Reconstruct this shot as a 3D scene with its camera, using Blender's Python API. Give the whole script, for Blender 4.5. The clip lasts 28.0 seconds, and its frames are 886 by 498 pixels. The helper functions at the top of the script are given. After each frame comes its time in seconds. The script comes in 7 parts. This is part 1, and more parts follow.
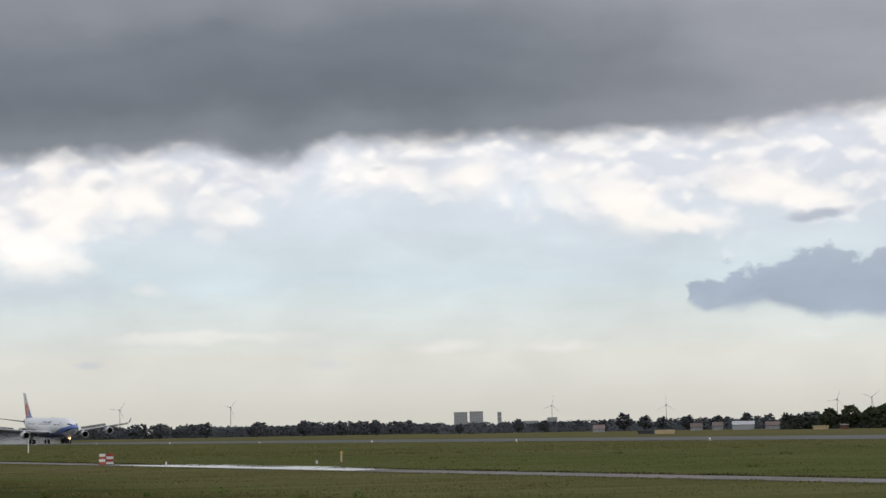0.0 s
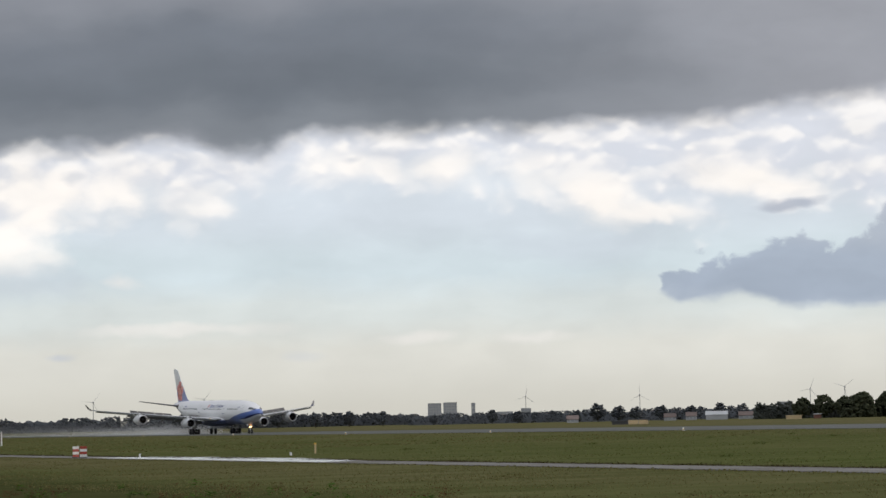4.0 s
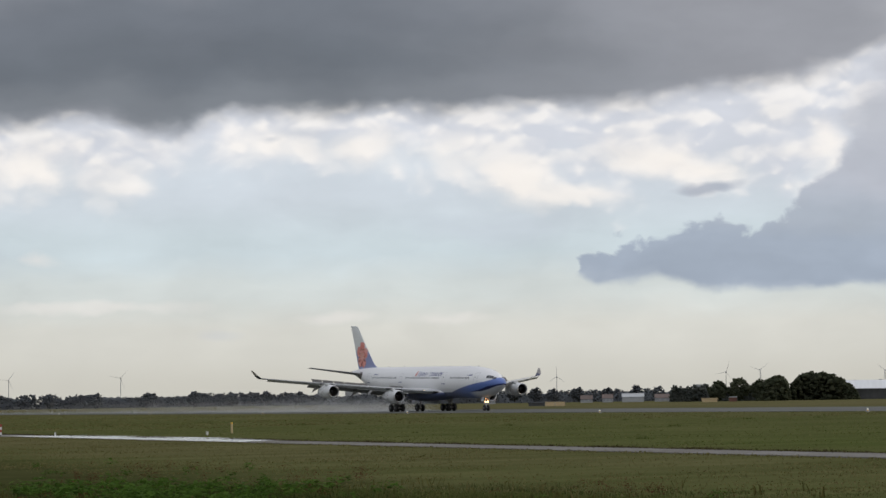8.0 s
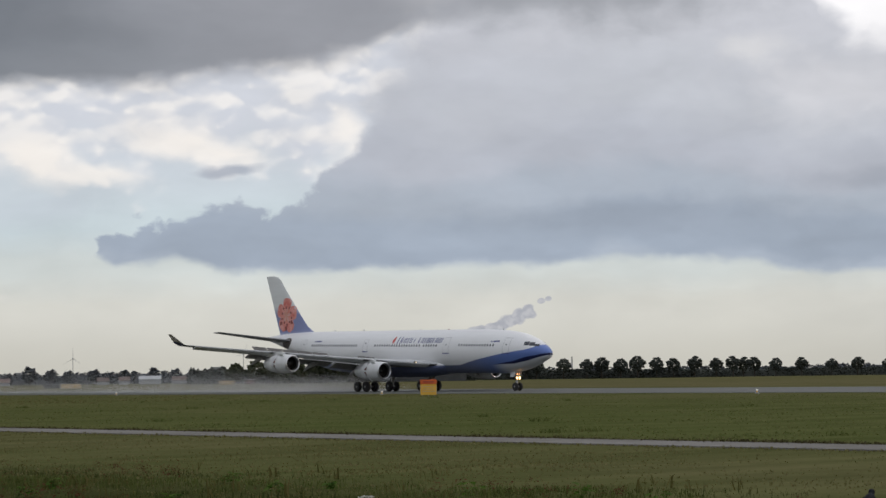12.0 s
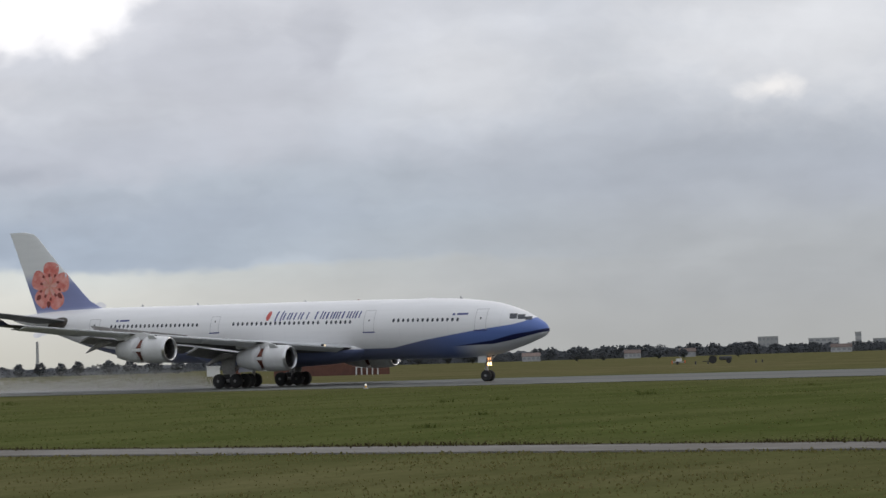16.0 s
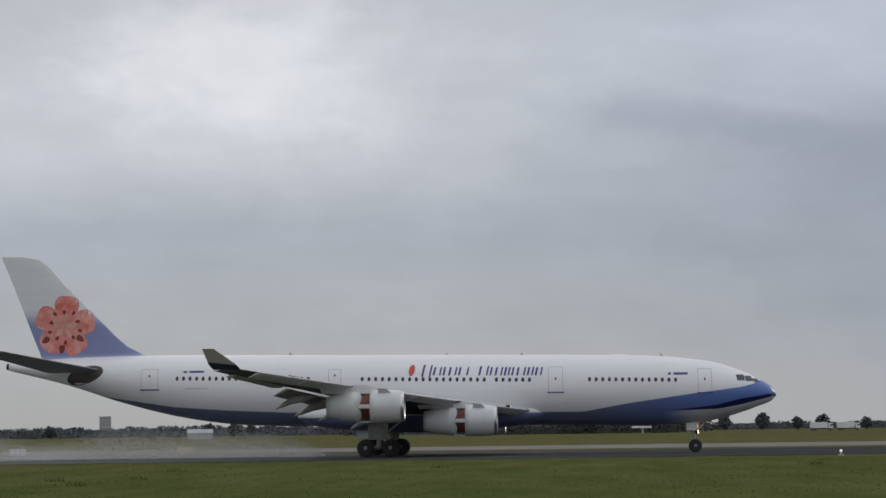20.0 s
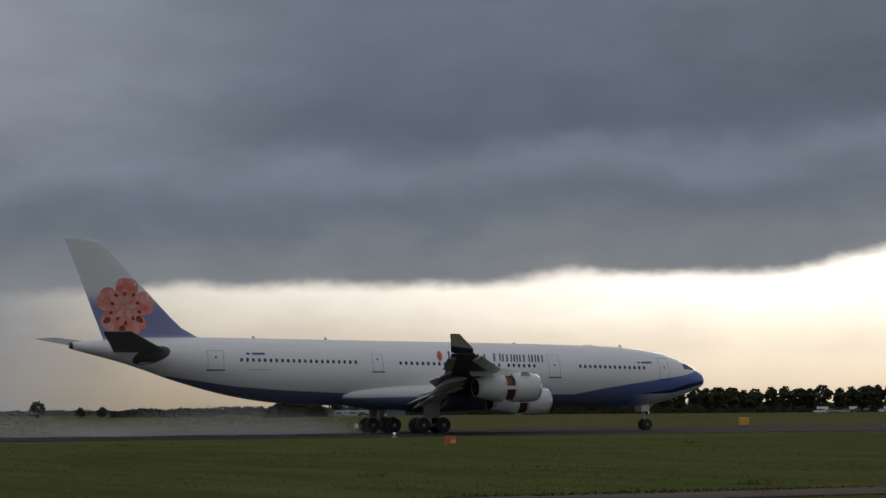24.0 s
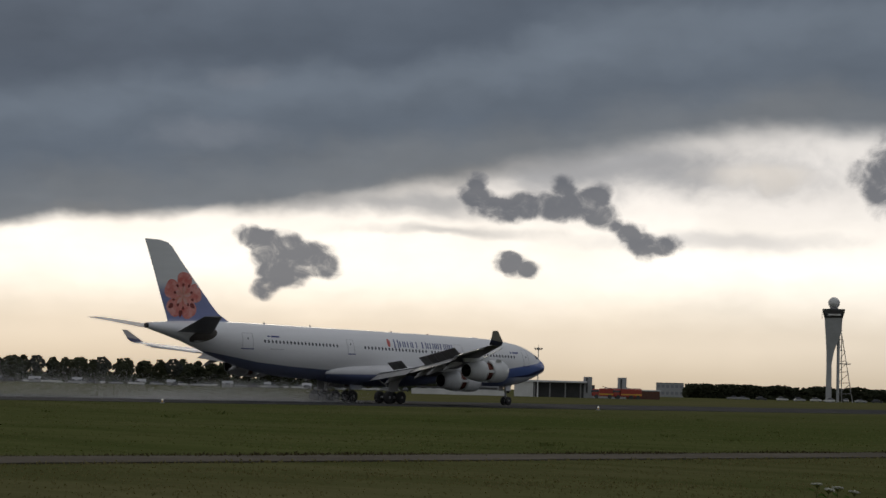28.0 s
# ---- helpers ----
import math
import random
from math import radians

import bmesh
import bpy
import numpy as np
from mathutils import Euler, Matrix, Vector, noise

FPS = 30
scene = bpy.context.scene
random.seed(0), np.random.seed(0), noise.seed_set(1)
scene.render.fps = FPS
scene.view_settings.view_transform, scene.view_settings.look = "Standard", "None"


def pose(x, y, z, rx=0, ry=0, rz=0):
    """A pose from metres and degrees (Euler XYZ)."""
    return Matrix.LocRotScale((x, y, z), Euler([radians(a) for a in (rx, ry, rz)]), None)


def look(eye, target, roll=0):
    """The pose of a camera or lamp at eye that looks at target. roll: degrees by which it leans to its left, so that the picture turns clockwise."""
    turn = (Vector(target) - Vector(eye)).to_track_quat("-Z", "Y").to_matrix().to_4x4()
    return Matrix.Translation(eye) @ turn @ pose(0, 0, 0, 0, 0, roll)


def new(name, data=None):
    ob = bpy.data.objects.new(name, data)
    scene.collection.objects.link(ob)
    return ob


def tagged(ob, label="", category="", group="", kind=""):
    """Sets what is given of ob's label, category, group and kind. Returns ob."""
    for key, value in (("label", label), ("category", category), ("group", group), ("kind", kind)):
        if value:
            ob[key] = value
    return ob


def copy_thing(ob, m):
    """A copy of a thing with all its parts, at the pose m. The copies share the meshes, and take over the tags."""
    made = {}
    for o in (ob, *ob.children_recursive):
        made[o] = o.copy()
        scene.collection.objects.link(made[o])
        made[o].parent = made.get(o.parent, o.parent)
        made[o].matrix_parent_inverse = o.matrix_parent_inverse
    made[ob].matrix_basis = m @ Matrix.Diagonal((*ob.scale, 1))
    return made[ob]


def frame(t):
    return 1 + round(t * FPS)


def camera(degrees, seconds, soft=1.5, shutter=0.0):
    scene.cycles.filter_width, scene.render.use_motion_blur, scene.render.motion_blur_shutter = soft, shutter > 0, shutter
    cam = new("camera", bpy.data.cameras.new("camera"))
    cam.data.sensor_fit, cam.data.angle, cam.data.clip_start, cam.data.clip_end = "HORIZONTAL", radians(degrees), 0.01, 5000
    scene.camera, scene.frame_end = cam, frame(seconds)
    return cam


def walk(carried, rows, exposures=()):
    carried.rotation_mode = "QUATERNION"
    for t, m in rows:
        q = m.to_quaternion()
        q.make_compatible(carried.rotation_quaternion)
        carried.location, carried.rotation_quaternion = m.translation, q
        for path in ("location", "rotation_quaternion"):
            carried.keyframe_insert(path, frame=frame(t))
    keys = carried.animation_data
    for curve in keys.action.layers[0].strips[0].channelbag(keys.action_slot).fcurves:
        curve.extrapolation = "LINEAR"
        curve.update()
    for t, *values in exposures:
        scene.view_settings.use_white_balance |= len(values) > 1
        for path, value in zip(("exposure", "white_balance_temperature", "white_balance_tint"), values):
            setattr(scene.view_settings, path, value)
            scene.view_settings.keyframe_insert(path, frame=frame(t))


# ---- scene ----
EYE = (0.0, 0.0, 2.08)


def aim(yaw, pitch, roll):
    """A camera pose at the standing point: degrees to the right of the runway's normal, upwards, and of lean."""
    a, e = radians(yaw), radians(pitch)
    way = Vector((math.sin(a) * math.cos(e), math.cos(a) * math.cos(e), math.sin(e)))
    return look(EYE, Vector(EYE) + way * 100.0, roll)


cam = camera(20.864, 28.0, soft=1.5)
PATH = [
    (0, aim(-65.918, 4.303, -1.047)), (0.5, aim(-65.811, 4.247, -1.129)),
    (1, aim(-65.900, 4.436, -1.239)), (1.5, aim(-65.799, 4.675, -1.442)),
    (2, aim(-65.676, 4.685, -1.584)), (2.5, aim(-65.650, 4.439, -1.552)),
    (3, aim(-65.545, 4.289, -1.272)), (3.5, aim(-65.434, 4.151, -1.215)),
    (5.5, aim(-64.427, 4.108, -1.638)), (6, aim(-64.072, 4.052, -1.610)),
    (6.5, aim(-63.702, 3.873, -1.444)), (7, aim(-63.073, 3.804, -1.297)),
    (7.5, aim(-62.944, 3.816, -1.226)), (8, aim(-63.353, 3.587, -0.876)),
    (8.5, aim(-63.214, 2.540, -0.400)), (9, aim(-61.347, 2.420, -0.245)),
    (9.5, aim(-59.067, 2.039, 0.047)), (10, aim(-57.539, 2.258, -0.265)),
    (10.5, aim(-56.707, 2.475, -0.562)), (11, aim(-55.640, 2.494, -0.801)),
    (11.5, aim(-53.614, 2.806, -0.582)), (13.5, aim(-46.473, 2.833, -2.160)),
    (14, aim(-43.380, 2.952, -2.147)), (14.5, aim(-41.156, 3.346, -2.249)),
    (15, aim(-37.730, 2.808, -1.789)), (15.5, aim(-33.661, 2.568, -1.701)),
    (16, aim(-29.920, 2.655, -1.734)), (16.5, aim(-28.878, 2.907, -1.152)),
    (17, aim(-24.740, 2.858, -1.109)), (17.5, aim(-23.668, 3.133, -0.520)),
    (18, aim(-20.765, 3.120, -0.080)), (18.5, aim(-16.561, 3.514, -0.245)),
    (19, aim(-12.235, 4.013, -0.622)), (19.5, aim(-7.410, 4.036, -0.915)),
    (20, aim(-3.298, 4.301, -0.756)), (20.5, aim(1.035, 4.340, -1.220)),
    (21, aim(3.655, 4.282, -1.180)), (21.5, aim(7.832, 4.235, -1.427)),
    (23.5, aim(22.386, 4.012, -1.051)), (24, aim(26.280, 3.823, -0.444)),
    (24.5, aim(29.164, 3.612, -0.192)), (25, aim(32.166, 3.686, 0.187)),
    (25.5, aim(35.140, 3.356, 0.456)), (26, aim(38.308, 3.468, 0.716)),
    (26.5, aim(41.013, 3.326, 0.979)), (27, aim(42.819, 3.487, 0.834)),
    (27.5, aim(44.519, 3.391, 1.362)), (28, aim(46.290, 3.275, 1.450)),
]
EXPOSURES = [(0.0, 0.0), (6.0, -0.05), (11.0, -0.2), (14.0, -0.05), (19.0, 0.0), (20.0, -0.1), (21.5, -0.4), (23.5, -0.9), (24.5, -0.98), (25.2, -0.97), (26.0, -1.07), (28.0, -1.1)]
walk(cam, PATH, EXPOSURES)


# ---- sky and sun ----
SUN_AZ, SUN_EL = 40.0, 16.0  # degrees to the right of the runway's normal, and up


class Graph:
    """Short calls for building a node tree."""

    def __init__(self, tree):
        self.tree = tree
        tree.nodes.clear()

    def node(self, kind, **settings):
        n = self.tree.nodes.new(kind)
        for key, value in settings.items():
            setattr(n, key, value)
        return n

    def put(self, socket, value):
        if hasattr(value, "is_output"):
            self.tree.links.new(value, socket)
        else:
            socket.default_value = value

    def math(self, op, a, b=0.0, c=0.0, clamp=False):
        n = self.node("ShaderNodeMath", operation=op, use_clamp=clamp)
        for i, v in enumerate((a, b, c)):
            self.put(n.inputs[i], v)
        return n.outputs[0]

    def add(self, a, b): return self.math("ADD", a, b)
    def sub(self, a, b): return self.math("SUBTRACT", a, b)
    def mul(self, a, b): return self.math("MULTIPLY", a, b)

    def noise(self, vector, scale, detail=4.0, rough=0.55, distort=0.0):
        n = self.node("ShaderNodeTexNoise")
        self.put(n.inputs["Vector"], vector)
        n.inputs["Scale"].default_value, n.inputs["Detail"].default_value = scale, detail
        n.inputs["Roughness"].default_value, n.inputs["Distortion"].default_value = rough, distort
        return n.outputs["Fac"]

    def step(self, x, lo, hi):
        """0 below lo, 1 above hi, smooth between."""
        n = self.node("ShaderNodeMapRange", interpolation_type="SMOOTHSTEP", clamp=True)
        for i, v in enumerate((x, lo, hi, 0.0, 1.0)):
            self.put(n.inputs[i], v)
        return n.outputs[0]

    def line(self, x, points, lo, hi):
        """A piecewise linear function of x, whose values lie between lo and hi."""
        x0, x1 = points[0][0], points[-1][0]
        r = self.node("ShaderNodeValToRGB")
        e = r.color_ramp.elements
        while len(e) < len(points):
            e.new(0.5)
        for k, (px, py) in enumerate(points):
            e[k].position = (px - x0) / (x1 - x0)
        for k, (px, py) in enumerate(points):
            g = (py - lo) / (hi - lo)
            e[k].color = (g, g, g, 1)
        self.put(r.inputs[0], self.math("DIVIDE", self.sub(x, x0), x1 - x0, clamp=True))
        return self.math("MULTIPLY_ADD", r.outputs[0], hi - lo, lo)

    def colours(self, x, points, ease="EASE"):
        x0, x1 = points[0][0], points[-1][0]
        r = self.node("ShaderNodeValToRGB")
        r.color_ramp.interpolation = ease
        e = r.color_ramp.elements
        while len(e) < len(points):
            e.new(0.5)
        for k, (px, c) in enumerate(points):
            e[k].position = (px - x0) / (x1 - x0)
            e[k].color = (*c, 1)
        self.put(r.inputs[0], self.math("DIVIDE", self.sub(x, x0), x1 - x0, clamp=True))
        return r.outputs[0]

    def mix(self, fac, a, b, blend="MIX"):
        n = self.node("ShaderNodeMix", data_type="RGBA", blend_type=blend)
        self.put(n.inputs[0], fac)
        for s, v in ((6, a), (7, b)):
            self.put(n.inputs[s], v if hasattr(v, "is_output") else (*v, 1))
        return n.outputs[2]

    def vector(self, x, y, z):
        n = self.node("ShaderNodeCombineXYZ")
        for i, v in enumerate((x, y, z)):
            self.put(n.inputs[i], v)
        return n.outputs[0]


def build_sky():
    world = bpy.data.worlds.new("sky")
    scene.world = world
    world.use_nodes = True
    g = Graph(world.node_tree)
    where = g.node("ShaderNodeTexCoord").outputs["Generated"]
    sep = g.node("ShaderNodeSeparateXYZ")
    g.put(sep.inputs[0], where)
    x, y, z = sep.outputs
    deg = 180 / math.pi
    az = g.mul(g.math("ARCTAN2", x, y), deg)
    el = g.mul(g.math("ARCSINE", g.math("MINIMUM", g.math("MAXIMUM", z, -1.0), 1.0)), deg)
    az0, el0 = az, el
    # flat cloud space, in degrees: the wind bends it gently
    q = g.vector(g.mul(az, 0.1), g.mul(el, 0.16), 2.0)
    bend_a = g.add(g.mul(g.sub(g.noise(q, 3.2, 2, 0.5), 0.5), 1.4), g.mul(g.sub(g.noise(q, 13.0, 2, 0.5), 0.5), 0.45))
    q = g.vector(g.mul(az, 0.1), g.mul(el, 0.16), 7.0)
    bend_e = g.add(g.mul(g.sub(g.noise(q, 3.6, 2, 0.5), 0.5), 0.5), g.mul(g.sub(g.noise(q, 15.0, 2, 0.5), 0.5), 0.22))
    bend_e = g.mul(bend_e, g.step(el, 0.6, 2.6))
    az, el = g.add(az, bend_a), g.add(el, bend_e)
    n_big = g.sub(g.noise(g.vector(g.mul(az, 0.1), g.mul(el, 0.17), 0.0), 1.6, 4, 0.5), 0.5)
    n_mid = g.sub(g.noise(g.vector(g.mul(az, 0.1), g.mul(el, 0.15), 4.0), 5.0, 4, 0.5, 0.2), 0.5)
    n_fine = g.sub(g.noise(g.vector(g.mul(az, 0.1), g.mul(el, 0.13), 9.0), 16.0, 4, 0.55), 0.5)

    def billow(up, size, deep):
        """Heaped rounded lumps, about -0.3 in the clefts to 0.35 on the heads."""
        v = g.node("ShaderNodeTexVoronoi", feature="SMOOTH_F1", voronoi_dimensions="3D", normalize=False)
        g.put(v.inputs["Vector"], g.vector(az, g.mul(g.add(el, up), 1.35), deep))
        v.inputs["Scale"].default_value, v.inputs["Detail"].default_value, v.inputs["Roughness"].default_value = size, 1.4, 0.5
        v.inputs["Smoothness"].default_value = 1.0
        return g.sub(0.72, v.outputs["Distance"])

    heap, heap_above = billow(0.0, 1.0, 3.0), billow(0.14, 1.0, 3.0)
    relief = g.sub(heap, heap_above)
    rag = g.add(g.mul(n_mid, 1.0), g.mul(n_fine, 0.45))

    # the thin bright layer behind all other clouds
    west = g.colours(el, [(0, (0.66, 0.64, 0.56)), (1.6, (0.76, 0.75, 0.68)), (2.6, (0.72, 0.765, 0.74)), (3.6, (0.665, 0.755, 0.785)), (5.0, (0.70, 0.76, 0.81)), (7.5, (0.76, 0.78, 0.82)), (14, (0.55, 0.56, 0.58)), (90, (0.60, 0.62, 0.65))])
    mid = g.colours(el, [(0, (0.425, 0.435, 0.43)), (2.2, (0.43, 0.45, 0.47)), (4.5, (0.425, 0.455, 0.51)), (7, (0.61, 0.63, 0.67)), (14, (0.5, 0.5, 0.52)), (90, (0.60, 0.62, 0.65))])
    glow = g.colours(el, [(0, (1.15, 1.00, 0.77)), (1.2, (1.6, 1.42, 1.16)), (3.0, (2.5, 2.35, 2.1)), (4.6, (1.9, 1.80, 1.68)), (8, (0.9, 0.9, 0.9)), (20, (0.6, 0.62, 0.65)), (90, (0.60, 0.62, 0.65))])
    sky = g.mix(g.step(az, -46.0, -24.0), west, mid)
    sky = g.mix(g.step(g.add(az, g.mul(n_big, 4.0)), 11.0, 21.0), sky, glow)
    dull = g.line(az, [(8, 0.42), (20, 0.55), (26, 0.75), (33, 1.0), (60, 1.0)], 0, 1)
    sky = g.mix(1.0, sky, g.mix(g.step(az, 14.0, 18.0), (1.0, 1.0, 1.0), g.vector(dull, dull, dull)), "MULTIPLY")
    sky = g.mix(g.step(az, 75.0, 140.0), sky, mid)
    # clear air of the sky model shows faintly through it
    air = g.node("ShaderNodeTexSky", sky_type="NISHITA", sun_disc=False)
    air.sun_elevation, air.sun_rotation = radians(SUN_EL), radians(SUN_AZ)
    air_dim = g.mix(1.0, air.outputs[0], (0.10, 0.10, 0.10), "MULTIPLY")
    sky = g.mix(0.06, sky, air_dim)
    # broad mottling of the thin layer
    tone = g.add(1.0, g.add(g.mul(n_big, 0.16), g.mul(n_mid, 0.10)))
    sky = g.mix(1.0, sky, g.vector(tone, tone, tone), "MULTIPLY")

    def layer(sky, mask, colour):
        return g.mix(mask, sky, colour)

    def puff(sky, a, e, w, h, colour, amount=1.0, soft=0.5, ragged=0.9, lean=0.0, heaped=0.0):
        """One cloud round (a, e), w and h degrees across."""
        da = g.math("MULTIPLY_ADD", az, 2.0 / w, -2.0 * a / w)
        de = g.math("MULTIPLY_ADD", el, 2.0 / h, -2.0 * e / h)
        if lean:
            de = g.math("MULTIPLY_ADD", da, -lean * w / h, de)
        r = g.math("SQRT", g.math("MULTIPLY_ADD", da, da, g.mul(de, de)))
        r = g.math("MULTIPLY_ADD", rag, ragged * 2.0, r)
        if heaped:
            r = g.math("MULTIPLY_ADD", heap, -heaped, r)
        return layer(sky, g.mul(g.sub(1.0, g.step(r, 1.0 - soft, 1.0 + soft * 0.4)), amount), colour)

    # heaped cumulus under the western deck, cream on its heads and lilac-grey in the clefts
    foot = g.line(az, [(-90, 4.6), (-76, 4.2), (-74.2, 4.9), (-72.4, 5.2), (-71, 4.9), (-69.3, 5.6), (-67, 5.5), (-64.5, 5.6), (-62.6, 5.3), (-61.3, 4.8), (-59.4, 4.7), (-58, 5.1), (-56.6, 5.1), (-55.2, 4.5), (-53.6, 5.3), (-50, 7.0), (-40, 9.0)], 0, 14)
    d = g.add(g.sub(el, foot), g.add(g.mul(heap, 1.5), g.mul(rag, 0.8)))
    shape = g.mul(g.step(d, -0.35, 1.0), g.sub(1.0, g.step(az, -54.0, -47.0)))
    lit = g.step(g.add(g.mul(relief, 1.7), g.add(g.mul(heap, 0.85), g.add(g.mul(n_mid, 1.1), g.mul(n_big, 0.8)))), -0.32, 0.45)
    sky = layer(sky, g.mul(shape, 0.9), g.mix(lit, (0.70, 0.725, 0.775), (0.985, 0.955, 0.915)))
    cream = (1.05, 0.995, 0.92)
    for a, e, w, h, amount in ((-74.6, 5.5, 3.4, 1.3, 0.9), (-75.6, 4.3, 2.4, 1.4, 0.8), (-72.9, 5.6, 2.0, 0.9, 0.8), (-70.9, 5.2, 1.4, 0.8, 0.5), (-67.2, 6.1, 2.2, 0.9, 0.6), (-64.9, 6.0, 1.6, 0.8, 0.6),
                               (-63.0, 5.95, 1.3, 0.9, 0.8), (-61.3, 5.2, 1.3, 1.0, 0.95), (-60.1, 4.85, 1.7, 0.35, 0.8), (-59.3, 5.9, 1.5, 0.9, 0.7), (-58.2, 5.6, 1.8, 0.8, 0.9), (-57.0, 5.4, 1.5, 0.7, 0.95), (-54.3, 5.9, 0.9, 1.1, 0.85)):
        sky = puff(sky, a, e, w * 1.15, h * 1.15, cream, amount, 0.95, 0.75, 0.0, 0.7)
    for a, e, w, h, amount in ((-73.9, 5.85, 0.6, 0.3, 0.5), (-66.6, 6.35, 1.2, 0.35, 0.5), (-67.3, 6.2, 0.7, 0.25, 0.5), (-74.4, 1.66, 0.8, 0.2, 0.55), (-68.7, 1.62, 1.2, 0.3, 0.25), (-60.1, 3.0, 0.45, 0.2, 0.6), (-75.0, 3.4, 4.0, 0.9, 0.35), (-62.2, 4.1, 5.0, 0.9, 0.35)):
        sky = puff(sky, a, e, w, h, (0.56, 0.60, 0.66), amount, 0.8, 0.6)
    for a, e, w, h in ((-72.9, 3.4, 1.2, 0.35), (-71.4, 2.25, 5.0, 0.3), (-63.5, 1.95, 2.6, 0.32), (-66.0, 2.0, 1.5, 0.25)):
        sky = puff(sky, a, e, w, h, (0.90, 0.86, 0.80), 0.5, 0.9, 0.7, 0.0, 0.8)

    # blue-grey bank with a flat base and a pointed western end
    base = g.line(az, [(-62.0, 3.6), (-60.6, 3.0), (-59.7, 2.56), (-58.2, 2.74), (-57.4, 2.52), (-55.6, 2.38), (-53.4, 2.50), (-51, 2.42), (-49.4, 2.50), (-48, 2.66), (-46.7, 2.72), (-45, 2.52), (-43.7, 2.26), (-38.8, 2.19), (-35.6, 2.30), (-31, 2.37), (-20, 2.1)], 0, 10)
    top = g.line(az, [(-62.0, 0.5), (-60.6, 2.9), (-59.6, 3.25), (-59.0, 3.75), (-58.4, 3.6), (-57.5, 4.1), (-56.9, 4.4), (-56.35, 4.05), (-55.9, 4.1), (-55.0, 4.4), (-54.3, 5.0), (-53.9, 6.0), (-52.8, 7.6), (-50.8, 10.0), (-48.0, 14.0)], 0, 14)
    rise = g.add(g.sub(top, el), g.add(g.mul(heap, 0.9), g.add(g.mul(rag, -0.9), g.mul(n_fine, -0.8))))
    ease = g.add(0.30, g.mul(g.step(el, 4.2, 7.0), 1.6))
    inside = g.mul(g.step(g.add(g.sub(el, base), g.mul(n_mid, 0.35)), -0.06, 0.20), g.step(g.math("DIVIDE", rise, ease), -0.35, 0.65))
    inside = g.mul(inside, g.sub(1.0, g.step(az, -40.0, -22.0)))
    high = g.sub(el, base)
    bank = g.colours(g.add(high, g.add(g.mul(n_big, 1.7), g.mul(n_mid, 0.9))), [(0, (0.46, 0.52, 0.595)), (0.35, (0.395, 0.455, 0.535)), (1.1, (0.41, 0.47, 0.55)), (1.8, (0.465, 0.515, 0.58)), (2.7, (0.53, 0.555, 0.61)), (4.2, (0.60, 0.62, 0.66)), (6.0, (0.66, 0.67, 0.71)), (9.0, (0.66, 0.67, 0.70))])
    soft_lit = g.add(1.0, g.mul(relief, 0.05))
    sky = layer(sky, inside, g.mix(1.0, bank, g.vector(soft_lit, soft_lit, soft_lit), "MULTIPLY"))
    sky = puff(sky, -57.1, 4.97, 1.7, 0.32, (0.44, 0.48, 0.55), 0.85, 0.6, 0.4, 0.06)
    sky = puff(sky, -51.2, 6.9, 6.0, 2.6, (0.56, 0.58, 0.63), 0.5, 0.9, 0.6, 0.0, 0.6)
    sky = puff(sky, -44.4, 7.6, 1.8, 0.8, (0.82, 0.81, 0.80), 0.6, 0.9, 0.7, 0.0, 0.8)
    # heavier lumps and a white gap high in the middle
    sky = puff(sky, -48.0, 9.0, 9.0, 1.9, (0.34, 0.355, 0.38), 0.8, 0.8, 0.5, 0.0, 0.4)
    sky = puff(sky, -42.3, 6.6, 4.5, 2.0, (0.76, 0.755, 0.775), 0.65, 0.9, 0.7, 0.0, 0.8)
    sky = puff(sky, -34.9, 6.7, 6.0, 3.4, (0.545, 0.56, 0.605), 0.75, 0.7, 0.5, 0.0, 0.5)
    rim = g.line(az, [(-44.0, 11.5), (-43.0, 8.7), (-42.2, 7.9), (-40.9, 7.6), (-39.4, 7.7), (-38.4, 7.45), (-37.7, 7.85), (-37.2, 8.3), (-36.6, 8.7), (-35.8, 9.3), (-34.8, 11.5)], 0, 14)
    sky = layer(sky, g.mul(g.step(g.add(g.sub(el, rim), g.add(g.mul(heap, -0.7), g.mul(rag, 0.7))), -0.5, 0.4), 0.95), (1.12, 1.10, 1.09))
    sky = puff(sky, -32.9, 7.8, 1.5, 2.0, (0.50, 0.515, 0.56), 0.6, 0.6, 0.4)
    sky = puff(sky, -29.3, 6.9, 5.2, 3.2, (0.75, 0.76, 0.78), 0.6, 0.9, 0.5)
    sky = puff(sky, -46.8, 3.75, 9.0, 1.0, (0.33, 0.375, 0.44), 0.55, 0.9, 0.6)
    sky = puff(sky, -41.0, 4.6, 6.5, 0.55, (0.37, 0.40, 0.455), 0.55, 0.9, 0.5, 0.04)
    sky = puff(sky, -35.2, 3.7, 10.0, 1.4, (0.38, 0.42, 0.48), 0.55, 0.9, 0.6)
    sky = puff(sky, -27.5, 4.1, 7.0, 0.8, (0.43, 0.465, 0.52), 0.4, 0.9, 0.6)
    sky = puff(sky, -17.5, 3.9, 13.0, 1.6, (0.47, 0.50, 0.56), 0.35, 0.9, 0.5)
    sky = puff(sky, -20.5, 7.6, 12.0, 4.2, (0.80, 0.805, 0.815), 0.7, 0.9, 0.5)
    sky = puff(sky, -21.95, 6.30, 1.5, 0.55, (1.0, 0.965, 0.92), 0.75, 1.0, 0.9, 0.0, 1.2)
